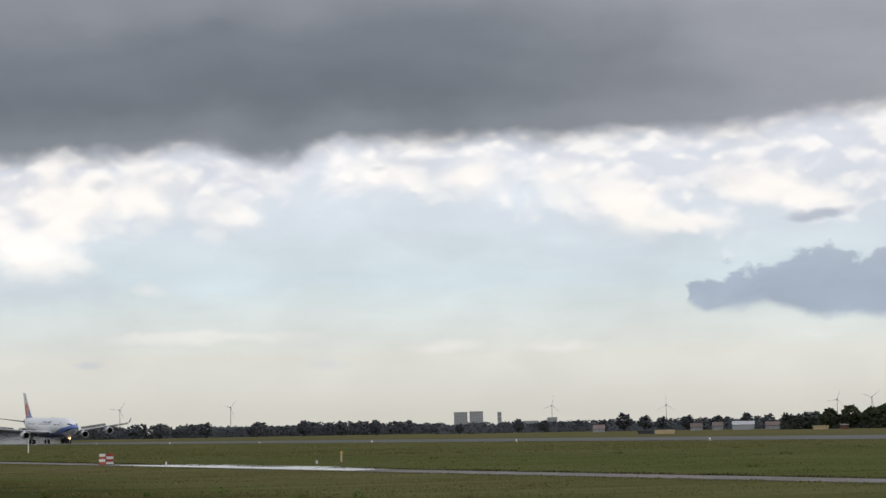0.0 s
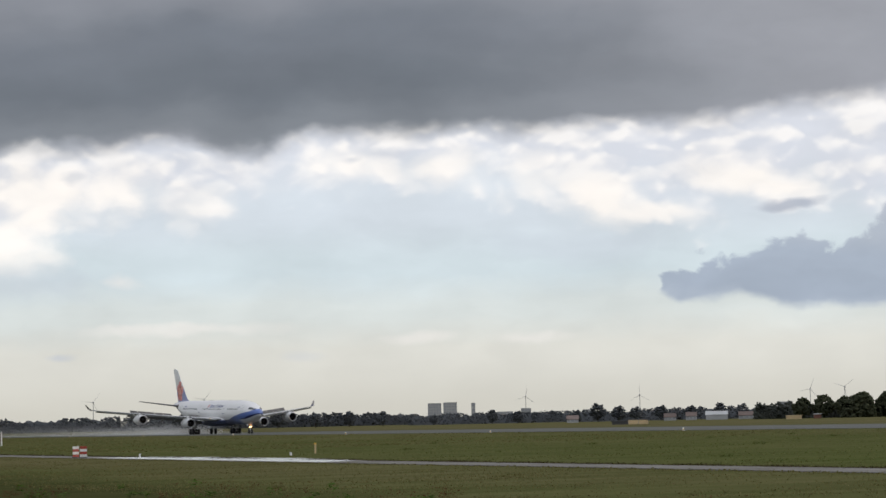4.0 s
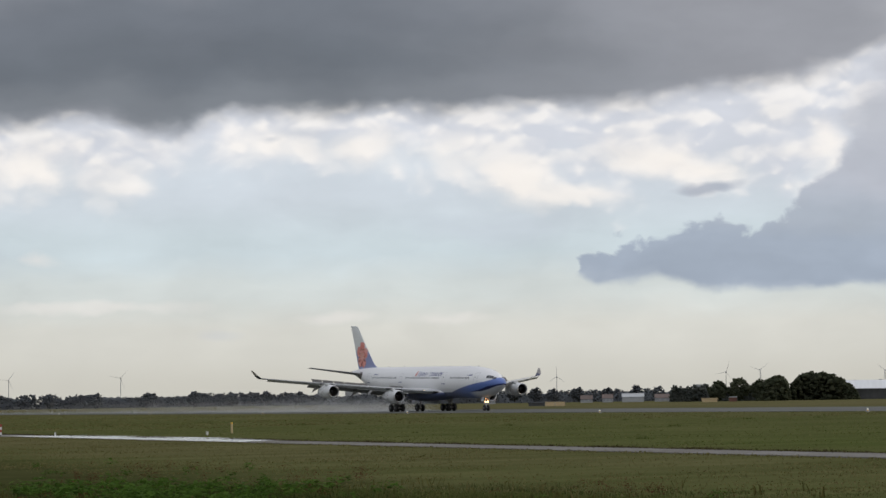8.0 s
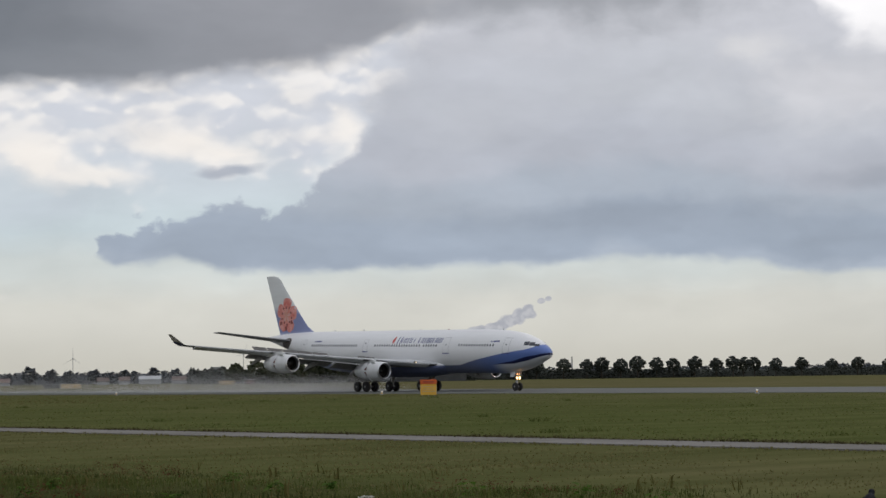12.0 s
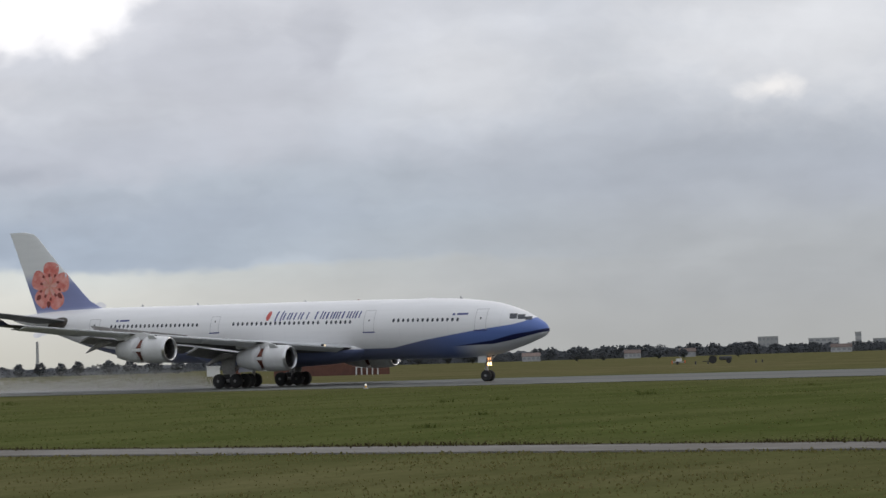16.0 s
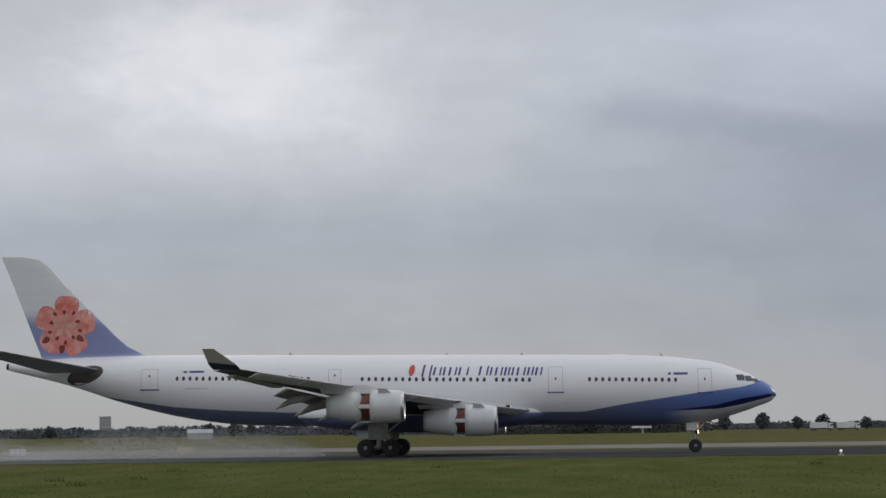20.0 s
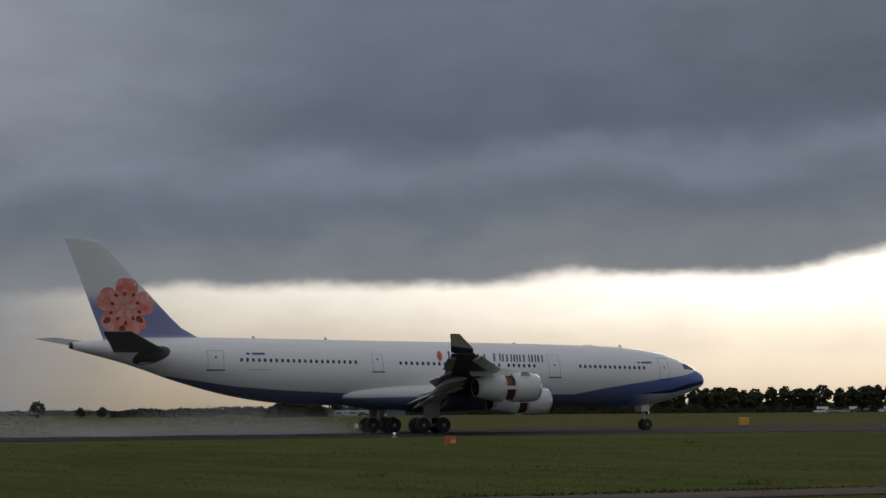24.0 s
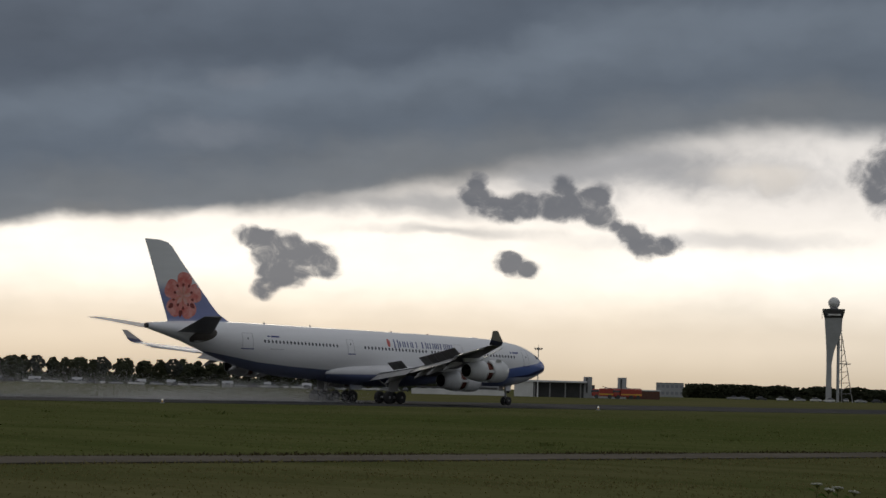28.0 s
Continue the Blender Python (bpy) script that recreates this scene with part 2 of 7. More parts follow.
    sky = puff(sky, -18.75, 7.6, 0.9, 1.1, (1.0, 0.965, 0.92), 0.7, 0.9, 0.8, 0.0, 1.0)
    sky = puff(sky, -18.9, 8.7, 2.3, 0.9, (0.46, 0.48, 0.53), 0.75, 0.7, 0.6, 0.0, 0.8)
    sky = puff(sky, -8.0, 8.6, 9.0, 4.0, (0.88, 0.89, 0.90), 0.75, 0.9, 0.5)

    # grey rain cloud that thickens to the east
    grey = g.colours(g.add(el, g.mul(n_big, 1.6)), [(0, (0.42, 0.43, 0.44)), (3, (0.365, 0.395, 0.44)), (6.0, (0.35, 0.385, 0.445)), (9, (0.52, 0.56, 0.63)), (14, (0.35, 0.37, 0.40))])
    sky = layer(sky, g.mul(g.step(g.add(az, g.add(g.mul(el, 0.4), g.mul(n_big, 8.0))), -6.0, 12.0), g.sub(1.0, g.step(az, 14.0, 20.0))), grey)
    sky = puff(sky, 4.0, 7.0, 9.0, 1.3, (0.34, 0.375, 0.44), 0.65, 0.9, 0.4, -0.16)
    sky = puff(sky, 9.0, 5.6, 9.0, 1.2, (0.33, 0.37, 0.43), 0.5, 0.9, 0.4)
    sky = puff(sky, 7.5, 9.4, 7.0, 1.8, (0.55, 0.59, 0.65), 0.6, 0.9, 0.5)

    # western deck: smooth and heavy, with a soft hem
    edge1 = g.line(az, [(-100, 6.3), (-74.8, 6.45), (-72.2, 6.62), (-71.2, 6.75), (-70.6, 6.48), (-69.6, 6.42), (-68.9, 6.62), (-68.1, 6.85), (-64, 6.82), (-61, 6.90), (-58, 7.02), (-56, 7.3), (-53.8, 7.75), (-51.5, 8.4), (-48, 9.8), (-44, 12.0)], 0, 14)
    m1 = g.step(g.sub(g.add(el, g.add(g.mul(n_mid, 0.5), g.mul(heap, -0.25))), edge1), -0.32, 0.36)
    deck1 = g.colours(g.add(g.sub(el, edge1), g.add(g.mul(n_big, 1.8), g.mul(n_mid, 0.5))), [(-0.3, (0.34, 0.355, 0.385)), (0.35, (0.225, 0.245, 0.27)), (1.3, (0.165, 0.185, 0.21)), (2.4, (0.19, 0.21, 0.24)), (3.6, (0.26, 0.275, 0.305)), (30, (0.42, 0.43, 0.45))])
    deck1 = g.mix(g.mul(g.step(g.add(az, g.add(g.mul(el, 0.8), g.mul(n_big, 8.0))), -60.0, -48.0), 0.9), deck1, (0.37, 0.38, 0.41))
    sky = layer(sky, g.mul(m1, g.sub(1.0, g.step(az, -54.0, -46.0))), deck1)

    # thin grey veils between the glow and the eastern deck
    sky = puff(sky, 50.0, 5.3, 12.0, 1.7, (0.66, 0.67, 0.69), 0.85, 0.9, 0.6)
    sky = puff(sky, 45.5, 4.3, 9.0, 0.6, (0.70, 0.70, 0.70), 0.75, 0.9, 0.5)
    sky = puff(sky, 46.3, 3.72, 5.0, 0.30, (0.95, 0.92, 0.88), 0.6, 0.9, 0.6)
    sky = puff(sky, 53.6, 5.2, 2.6, 0.7, (1.7, 1.55, 1.35), 0.6, 0.9, 0.8, 0.0, 0.8)
    sky = puff(sky, 53.0, 3.6, 7.0, 0.5, (1.25, 1.2, 1.15), 0.6, 0.9, 0.6)
    # eastern deck over the glow
    edge3 = g.line(az, [(10, 1.0), (14.5, 2.2), (16.4, 2.62), (18.5, 2.81), (21.2, 2.88), (26.6, 2.88), (28, 3.0), (29.3, 3.13), (34.4, 3.2), (35.8, 3.45), (37.1, 3.7), (40.8, 3.95), (45.1, 4.35), (47.0, 4.6), (48.2, 5.0), (49.4, 5.3), (51.8, 5.7), (54, 6.05), (58, 5.8), (75, 7.5), (100, 9.0)], 0, 14)
    m3 = g.step(g.sub(g.add(el, g.add(g.mul(n_mid, 0.16), g.mul(n_fine, 0.06))), edge3), -0.12, g.add(0.30, g.mul(g.step(az, 38.0, 50.0), 0.35)))
    deck3 = g.colours(g.add(g.sub(el, edge3), g.add(g.mul(n_big, 2.2), g.mul(n_mid, 0.8))), [(-0.3, (0.52, 0.51, 0.49)), (0.6, (0.37, 0.40, 0.43)), (1.8, (0.26, 0.31, 0.375)), (2.8, (0.325, 0.385, 0.46)), (3.8, (0.215, 0.26, 0.325)), (6.0, (0.265, 0.315, 0.385)), (30, (0.48, 0.51, 0.56))])
    deck3 = g.mix(g.mul(g.sub(1.0, g.step(az, 15.0, 25.0)), g.step(el, 4.5, 7.5)), deck3, (0.47, 0.52, 0.61))
    sky = layer(sky, g.mul(m3, g.step(g.add(az, g.mul(n_big, 5.0)), 11.0, 17.0)), deck3)
    sky = puff(sky, 35.5, 8.2, 10.0, 3.2, (0.20, 0.235, 0.29), 0.6, 0.9, 0.5)
    sky = puff(sky, 40.6, 5.9, 3.0, 0.7, (0.43, 0.47, 0.53), 0.55, 0.9, 0.7, 0.1, 0.5)
    sky = puff(sky, 41.3, 7.2, 1.6, 0.6, (0.40, 0.445, 0.51), 0.5, 0.9, 0.7)

    # broad light and shade in all the clouds
    lum = g.noise(g.vector(g.mul(az, 0.1), g.mul(el, 0.20), 15.0), 4.0, 4, 0.5, 0.1)
    streak = g.noise(g.vector(g.mul(az, 0.05), g.mul(el, 0.30), 21.0), 4.0, 3, 0.48, 0.2)
    calm = g.line(az, [(-100, 0.8), (-62, 0.8), (-50, 1.0), (-24, 0.9), (-14, 0.6), (8, 0.7), (20, 1.0), (100, 1.0)], 0, 1)
    tone = g.add(1.0, g.mul(calm, g.add(g.mul(g.sub(lum, 0.5), 0.30), g.add(g.mul(g.sub(streak, 0.5), 0.16), g.mul(relief, 0.03)))))
    tone = g.mix(g.step(el, 0.4, 2.2), (1.0, 1.0, 1.0), g.vector(tone, tone, tone))
    sky = g.mix(1.0, sky, tone, "MULTIPLY")

    # torn scraps of low cloud before the glow, and vapour from the power station's chimneys: lumps that run together
    az1, el1 = g.add(az0, g.mul(bend_a, 0.25)), g.add(el0, g.mul(bend_e, 0.3))
    tear = g.noise(g.vector(az0, g.mul(el0, 1.2), 30.0), 1.7, 6, 0.62, 0.4)

    def lumps(spots):
        field = None
        for a, e, r in spots:
            da, de = g.mul(g.sub(az1, a), 0.53 / r), g.mul(g.sub(el1, e), 0.73 / r)
            f = g.math("MAXIMUM", g.sub(1.0, g.add(g.mul(da, da), g.mul(de, de))), 0.0)
            field = f if field is None else g.add(field, f)
        return field

    field = lumps(((41.6, 3.50, 0.24), (41.9, 3.36, 0.30), (42.35, 3.24, 0.38), (42.85, 3.08, 0.40), (43.25, 2.95, 0.38), (43.6, 2.78, 0.26), (42.3, 2.9, 0.36), (42.75, 2.68, 0.36), (42.3, 2.48, 0.28), (42.1, 2.18, 0.22),
                   (46.95, 4.62, 0.24), (47.1, 4.92, 0.18), (47.2, 4.40, 0.28), (47.55, 4.20, 0.26), (48.0, 4.30, 0.32), (48.5, 4.36, 0.34), (49.1, 4.40, 0.38), (49.1, 4.9, 0.22), (49.7, 4.36, 0.36), (50.1, 4.12, 0.28), (49.95, 4.68, 0.24)))
    field = g.add(field, lumps(((50.6, 3.82, 0.22), (50.95, 3.62, 0.30), (51.25, 3.42, 0.30), (51.7, 3.48, 0.24), (47.75, 3.02, 0.22), (48.1, 2.92, 0.26), (48.4, 2.84, 0.18), (47.9, 3.15, 0.14), (56.7, 5.2, 0.55), (57.2, 4.7, 0.6), (57.6, 5.7, 0.7))))
    m = g.step(g.add(g.math("MINIMUM", field, 1.1), g.mul(g.sub(tear, 0.5), 2.0)), 0.05, 1.15)
    sky = layer(sky, g.mul(g.mul(m, g.step(field, 0.0, 0.25)), 0.93), g.mix(g.step(g.add(field, g.mul(g.sub(tear, 0.5), 2.0)), 0.1, 1.2), (0.52, 0.52, 0.54), (0.285, 0.30, 0.335)))
    field = lumps(((-51.28, 0.78, 0.05), (-50.9, 0.86, 0.05), (-51.26, 0.90, 0.08), (-51.22, 1.03, 0.11), (-51.05, 1.10, 0.08), (-50.86, 0.99, 0.06), (-50.78, 1.12, 0.11), (-50.6, 1.16, 0.11), (-50.42, 1.28, 0.13), (-50.2, 1.32, 0.12), (-50.12, 1.46, 0.11), (-49.9, 1.44, 0.11), (-49.92, 1.58, 0.08), (-49.62, 1.74, 0.06), (-49.45, 1.79, 0.05),
                   (-39.5, 0.88, 0.06), (-39.38, 0.98, 0.10), (-39.2, 1.10, 0.12), (-38.95, 1.20, 0.13), (-38.7, 1.32, 0.13), (-38.4, 1.42, 0.12), (-38.1, 1.52, 0.10)))
    puffs = g.noise(g.vector(az0, g.mul(el0, 1.2), 3.0), 5.0, 4, 0.55)
    m = g.step(g.add(g.math("MINIMUM", field, 0.9), g.mul(g.sub(puffs, 0.5), 1.3)), 0.12, 0.62)
    sky = layer(sky, g.mul(g.mul(m, g.step(field, 0.0, 0.2)), 0.92), g.mix(g.step(puffs, 0.35, 0.65), (0.42, 0.435, 0.48), (0.56, 0.565, 0.59)))

    # unseen sky behind the standing point and overhead, made brighter as fill light
    behind = g.math("MAXIMUM", g.mul(g.step(g.math("ABSOLUTE", az0), 90.0, 135.0), 0.5), g.step(el0, 20.0, 46.0))
    sky = g.mix(g.mul(behind, 0.68), sky, (1.02, 1.04, 1.08))

    sky = g.mix(1.0, sky, (0.995, 1.0, 1.025), "MULTIPLY")
    out = g.node("ShaderNodeBackground")
    g.put(out.inputs[0], sky)
    out.inputs[1].default_value = 1.0
    g.tree.links.new(out.outputs[0], g.node("ShaderNodeOutputWorld").inputs[0])


build_sky()
sun_data = bpy.data.lights.new("sun", "SUN")
sun_data.energy, sun_data.angle, sun_data.color = 0.6, radians(14), (1.0, 0.90, 0.76)
sun = new("sun", sun_data)
sun.matrix_world = look((0, 0, 100), (-math.sin(radians(SUN_AZ)) * 100, -math.cos(radians(SUN_AZ)) * 100, 100 - 100 * math.tan(radians(SUN_EL))))


# ---- materials ----
MATS = {}


def surface(name, base, second=None, rough=0.6, metal=0.0, scale=1.0, bump=0.0, grain=8.0, spread=(0.35, 0.65), stretch=(1, 1, 1), gloss=0.5, random_tint=0.0):
    """A plain procedural surface: two tones mixed by noise at two scales, with fine relief."""
    m = bpy.data.materials.new(name)
    m.use_nodes = True
    g = Graph(m.node_tree)
    b = g.node("ShaderNodeBsdfPrincipled")
    where = g.node("ShaderNodeTexCoord").outputs["Object"]
    mp = g.node("ShaderNodeMapping")
    g.put(mp.inputs[0], where)
    mp.inputs["Scale"].default_value = stretch
    where = mp.outputs[0]
    second = second or tuple(c * 0.82 for c in base)
    a = g.noise(where, scale, 4, 0.6)
    c = g.noise(where, scale * grain, 3, 0.6)
    f = g.step(g.add(g.mul(a, 0.65), g.mul(c, 0.35)), *spread)
    colour = g.mix(f, base, second)
    if random_tint:
        r = g.node("ShaderNodeObjectInfo").outputs["Random"]
        k = g.add(1.0 - random_tint / 2, g.mul(r, random_tint))
        colour = g.mix(1.0, colour, g.vector(k, k, k), "MULTIPLY")
    g.put(b.inputs["Base Color"], colour)
    g.put(b.inputs["Roughness"], g.math("ADD", rough - 0.06, g.mul(c, 0.12)))
    b.inputs["Metallic"].default_value = metal
    b.inputs["Specular IOR Level"].default_value = gloss
    if bump:
        bp = g.node("ShaderNodeBump")
        bp.inputs["Strength"].default_value = 1.0
        bp.inputs["Distance"].default_value = bump
        g.put(bp.inputs["Height"], c)
        g.put(b.inputs["Normal"], bp.outputs[0])
    g.tree.links.new(b.outputs[0], g.node("ShaderNodeOutputMaterial").inputs[0])
    MATS[name] = m
    return m


def glowing(name, colour, strength):
    m = bpy.data.materials.new(name)
    m.use_nodes = True
    g = Graph(m.node_tree)
    e = g.node("ShaderNodeEmission")
    e.inputs[0].default_value, e.inputs[1].default_value = (*colour, 1), strength
    g.tree.links.new(e.outputs[0], g.node("ShaderNodeOutputMaterial").inputs[0])
    MATS[name] = m
    return m


def grass_material():
    m = bpy.data.materials.new("grass")
    m.use_nodes = True
    g = Graph(m.node_tree)
    b = g.node("ShaderNodeBsdfPrincipled")
    where = g.node("ShaderNodeTexCoord").outputs["Object"]
    sep = g.node("ShaderNodeSeparateXYZ")
    g.put(sep.inputs[0], where)
    x, y, z = sep.outputs
    # broad patches, and clumps that run away from the road more than along it
    big = g.noise(g.vector(g.mul(x, 0.6), y, z), 0.035, 4, 0.6)
    mid = g.noise(g.vector(x, g.mul(y, 0.16), z), 0.35, 5, 0.62)
    fine = g.noise(g.vector(x, g.mul(y, 0.4), z), 2.2, 3, 0.65)
    mix = g.step(g.add(g.mul(mid, 0.75), g.mul(big, 0.25)), 0.34, 0.66)
    green = g.mix(mix, (0.060, 0.076, 0.022), (0.092, 0.104, 0.036))
    dry = g.mix(mix, (0.098, 0.088, 0.042), (0.150, 0.130, 0.068))
    # the rough near the road and beyond the runway is drier than the mown field
    d = g.add(y, g.mul(g.sub(big, 0.5), 26.0))
    dryness = g.line(d, [(0, 0.15), (26, 0.20), (36, 0.6), (46, 0.5), (56, 0.08), (110, 0.12), (150, 0.3), (215, 0.45), (300, 0.65), (520, 0.5)], 0, 1)
    dryness = g.add(dryness, g.mul(g.sub(1.0, g.step(x, -170.0, -45.0)), 0.22))
    f = g.math("ADD", dryness, g.mul(g.sub(big, 0.5), 0.8), clamp=True)
    c = g.mix(f, green, dry)
    # grass close to the standing point is darker, fading out towards y 31
    near_dark = g.mul(g.sub(1.0, g.step(g.add(y, g.mul(g.sub(big, 0.5), 8.0)), 22.0, 31.0)), 0.42)
    k = g.mul(g.add(0.78, g.mul(fine, 0.44)), g.sub(1.0, near_dark))
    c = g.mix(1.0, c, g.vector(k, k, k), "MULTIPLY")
    g.put(b.inputs["Base Color"], c)
    b.inputs["Roughness"].default_value = 0.95
    b.inputs["Specular IOR Level"].default_value = 0.0
    bp = g.node("ShaderNodeBump")
    bp.inputs["Strength"].default_value, bp.inputs["Distance"].default_value = 1.0, 0.10
    g.put(bp.inputs["Height"], g.add(g.mul(mid, 1.2), fine))
    g.put(b.inputs["Normal"], bp.outputs[0])
    g.tree.links.new(b.outputs[0], g.node("ShaderNodeOutputMaterial").inputs[0])
    MATS["grass"] = m
    return m


grass_material()


def asphalt_material():
    """Damp asphalt, its sky sheen put into a paler colour westward; black eastward."""
    m = bpy.data.materials.new("asphalt")
    m.use_nodes = True
    g = Graph(m.node_tree)
    b = g.node("ShaderNodeBsdfPrincipled")
    where = g.node("ShaderNodeTexCoord").outputs["Object"]
    sep = g.node("ShaderNodeSeparateXYZ")
    g.put(sep.inputs[0], where)
    x, y, z = sep.outputs
    flat = g.vector(g.mul(x, 0.06), y, 0.0)
    a, c = g.noise(flat, 0.12, 5, 0.6), g.noise(where, 1.6, 3, 0.6)
    # western tone, lightened for the sky reflected in the wet surface
    old = g.mix(g.step(a, 0.35, 0.65), (0.058, 0.062, 0.056), (0.088, 0.092, 0.083))
    dark_east = g.mix(g.step(a, 0.35, 0.65), (0.026, 0.027, 0.029), (0.044, 0.045, 0.047))
    east = g.step(g.add(x, g.mul(g.sub(a, 0.5), 60.0)), -75.0, 25.0)
    k = g.add(0.85, g.mul(c, 0.3))
    colour = g.mix(1.0, g.mix(east, old, dark_east), g.vector(k, k, k), "MULTIPLY")
    g.put(b.inputs["Base Color"], colour)
    g.put(b.inputs["Roughness"], g.mix(east, (0.62, 0.62, 0.62), (0.9, 0.9, 0.9)))
    g.put(b.inputs["Specular IOR Level"], g.mix(east, (0.12, 0.12, 0.12), (0.02, 0.02, 0.02)))
    bp = g.node("ShaderNodeBump")
    bp.inputs["Strength"].default_value, bp.inputs["Distance"].default_value = 1.0, 0.004
    g.put(bp.inputs["Height"], c)
    g.put(b.inputs["Normal"], bp.outputs[0])
    g.tree.links.new(b.outputs[0], g.node("ShaderNodeOutputMaterial").inputs[0])
    MATS["asphalt"] = m


asphalt_material()
surface("road_concrete", (0.22, 0.21, 0.195), (0.155, 0.145, 0.13), rough=0.92, scale=0.15, grain=9, bump=0.002, gloss=0.04)
surface("muddy_road", (0.105, 0.092, 0.070), (0.065, 0.056, 0.042), rough=0.95, scale=0.12, grain=9, bump=0.004, gloss=0.03)
surface("wet_concrete", (0.40, 0.40, 0.40), (0.30, 0.30, 0.30), rough=0.16, scale=0.1, grain=9)
surface("trench", (0.035, 0.032, 0.018), (0.06, 0.052, 0.028), rough=0.95, scale=1.2, bump=0.05, gloss=0.1)


# ---- mesh helpers ----
def part(name, bm, material, parent=None, label="", smooth=False):
    """Link a bmesh as one mesh object, under parent if one is given."""
    me = bpy.data.meshes.new(name)
    bm.normal_update()
    bm.to_mesh(me)
    bm.free()
    if material is not None:
        me.materials.append(MATS[material] if isinstance(material, str) else material)
    if smooth:
        for p in me.polygons:
            p.use_smooth = True
    ob = new(name, me)
    if parent is not None:
        ob.parent = parent
    if label:
        ob["label"] = label
    return ob


def box(cx, cy, cz, sx, sy, sz, bevel=0.0, bm=None):
    """A box by its centre and sizes, with bevelled edges."""
    bm = bm or bmesh.new()
    r = bmesh.ops.create_cube(bm, size=1.0, matrix=Matrix.Translation((cx, cy, cz)) @ Matrix.Diagonal((sx, sy, sz, 1)))
    if bevel:
        edges = list({e for v in r["verts"] for e in v.link_edges})
        bmesh.ops.bevel(bm, geom=edges, offset=bevel, segments=1, affect="EDGES")
    return bm


def rod(a, b, ra, rb=None, sides=12, bm=None, caps=True):
    """A round bar from a to b, of radius ra to rb."""
    bm = bm or bmesh.new()
    a, b = Vector(a), Vector(b)
    way = b - a
    m = Matrix.Translation((a + b) / 2) @ way.to_track_quat("Z", "Y").to_matrix().to_4x4()
    bmesh.ops.create_cone(bm, cap_ends=caps, segments=sides, radius1=ra, radius2=ra if rb is None else rb, depth=way.length, matrix=m)
    return bm


def loft(rings, close=True, caps=True, bm=None):
    """A skin through rings of equally many points."""
    bm = bm or bmesh.new()
    vs = [[bm.verts.new(p) for p in ring] for ring in rings]
    n = len(vs[0])
    for a, b in zip(vs, vs[1:]):
        for k in range(n if close else n - 1):
            bm.faces.new((a[k], a[(k + 1) % n], b[(k + 1) % n], b[k]))
    if caps:
        bm.faces.new(vs[0][::-1])
        bm.faces.new(vs[-1])
    bmesh.ops.recalc_face_normals(bm, faces=bm.faces[:])
    return bm


def sheet(x0, y0, x1, y1, z=0.0, nx=1, ny=1, bm=None, thick=0.0):
    """A flat slab, its top at z."""
    bm = bm or bmesh.new()
    g = [[bm.verts.new((x0 + (x1 - x0) * i / nx, y0 + (y1 - y0) * j / ny, z)) for i in range(nx + 1)] for j in range(ny + 1)]
    for j in range(ny):
        for i in range(nx):
            bm.faces.new((g[j][i], g[j][i + 1], g[j + 1][i + 1], g[j + 1][i]))
    if thick:
        r = bmesh.ops.extrude_face_region(bm, geom=bm.faces[:])
        bmesh.ops.translate(bm, verts=[v for v in r["geom"] if isinstance(v, bmesh.types.BMVert)], vec=(0, 0, -thick))
        bmesh.ops.recalc_face_normals(bm, faces=bm.faces[:])
    return bm


def empty(name, x=0.0, y=0.0, z=0.0, turn=0.0):
    ob = new(name)
    ob.empty_display_size = 0.5
    ob.matrix_world = pose(x, y, z, 0, 0, turn)
    return ob


def polar(az, d):
    """A place on the ground by its bearing from the standing point, in degrees from the runway's normal, and its distance."""
    return d * math.sin(radians(az)), d * math.cos(radians(az))


# ---- ground, runway, road ----
RUNWAY_Y = 197.0
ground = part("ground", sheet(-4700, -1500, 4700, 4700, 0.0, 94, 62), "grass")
tagged(ground, "flat mown airfield grass, green with dry olive patches", "grass field", kind="structure")
runway = part("runway", sheet(-2600, 170.0, 2200, 226.0, 0.03, 40, 1, thick=0.06), "asphalt")
tagged(runway, "long damp dark asphalt runway across the field", "runway", kind="structure")
taxiway = part("taxiway", sheet(-75, 243.0, 60, 296.0, 0.03, 8, 1, thick=0.06), "road_concrete")
tagged(taxiway, "pale concrete taxiway beyond the runway", "taxiway", kind="structure")
road = part("road", sheet(-420, 46.8, 16, 50.0, 0.04, 60, 1, thick=0.08), "road_concrete")
tagged(road, "narrow pale concrete perimeter road through the grass", "road", kind="structure")

junction = part("road_junction", loft([[(-162, 47.4, z), (-118, 47.2, z), (-121, 50.6, z), (-134, 52.2, z), (-158, 51.8, z)] for z in (-0.02, 0.046)]), "wet_concrete")
tagged(junction, "wet pale concrete where a track joins the perimeter road", "road", kind="structure")
verge = part("road_verge", sheet(-420, 50.2, 700, 51.1, 0.02, 60, 1, thick=0.05), "trench")
tagged(verge, "dark strip of bare earth along the road's far edge", "verge", kind="structure")
muddy = part("muddy_road", sheet(16, 46.5, 700, 50.1, 0.04, 60, 1, thick=0.08), "muddy_road")
tagged(muddy, "muddy brown stretch of the perimeter road", "road", kind="structure")


# ---- trees, woods, buildings round the field ----


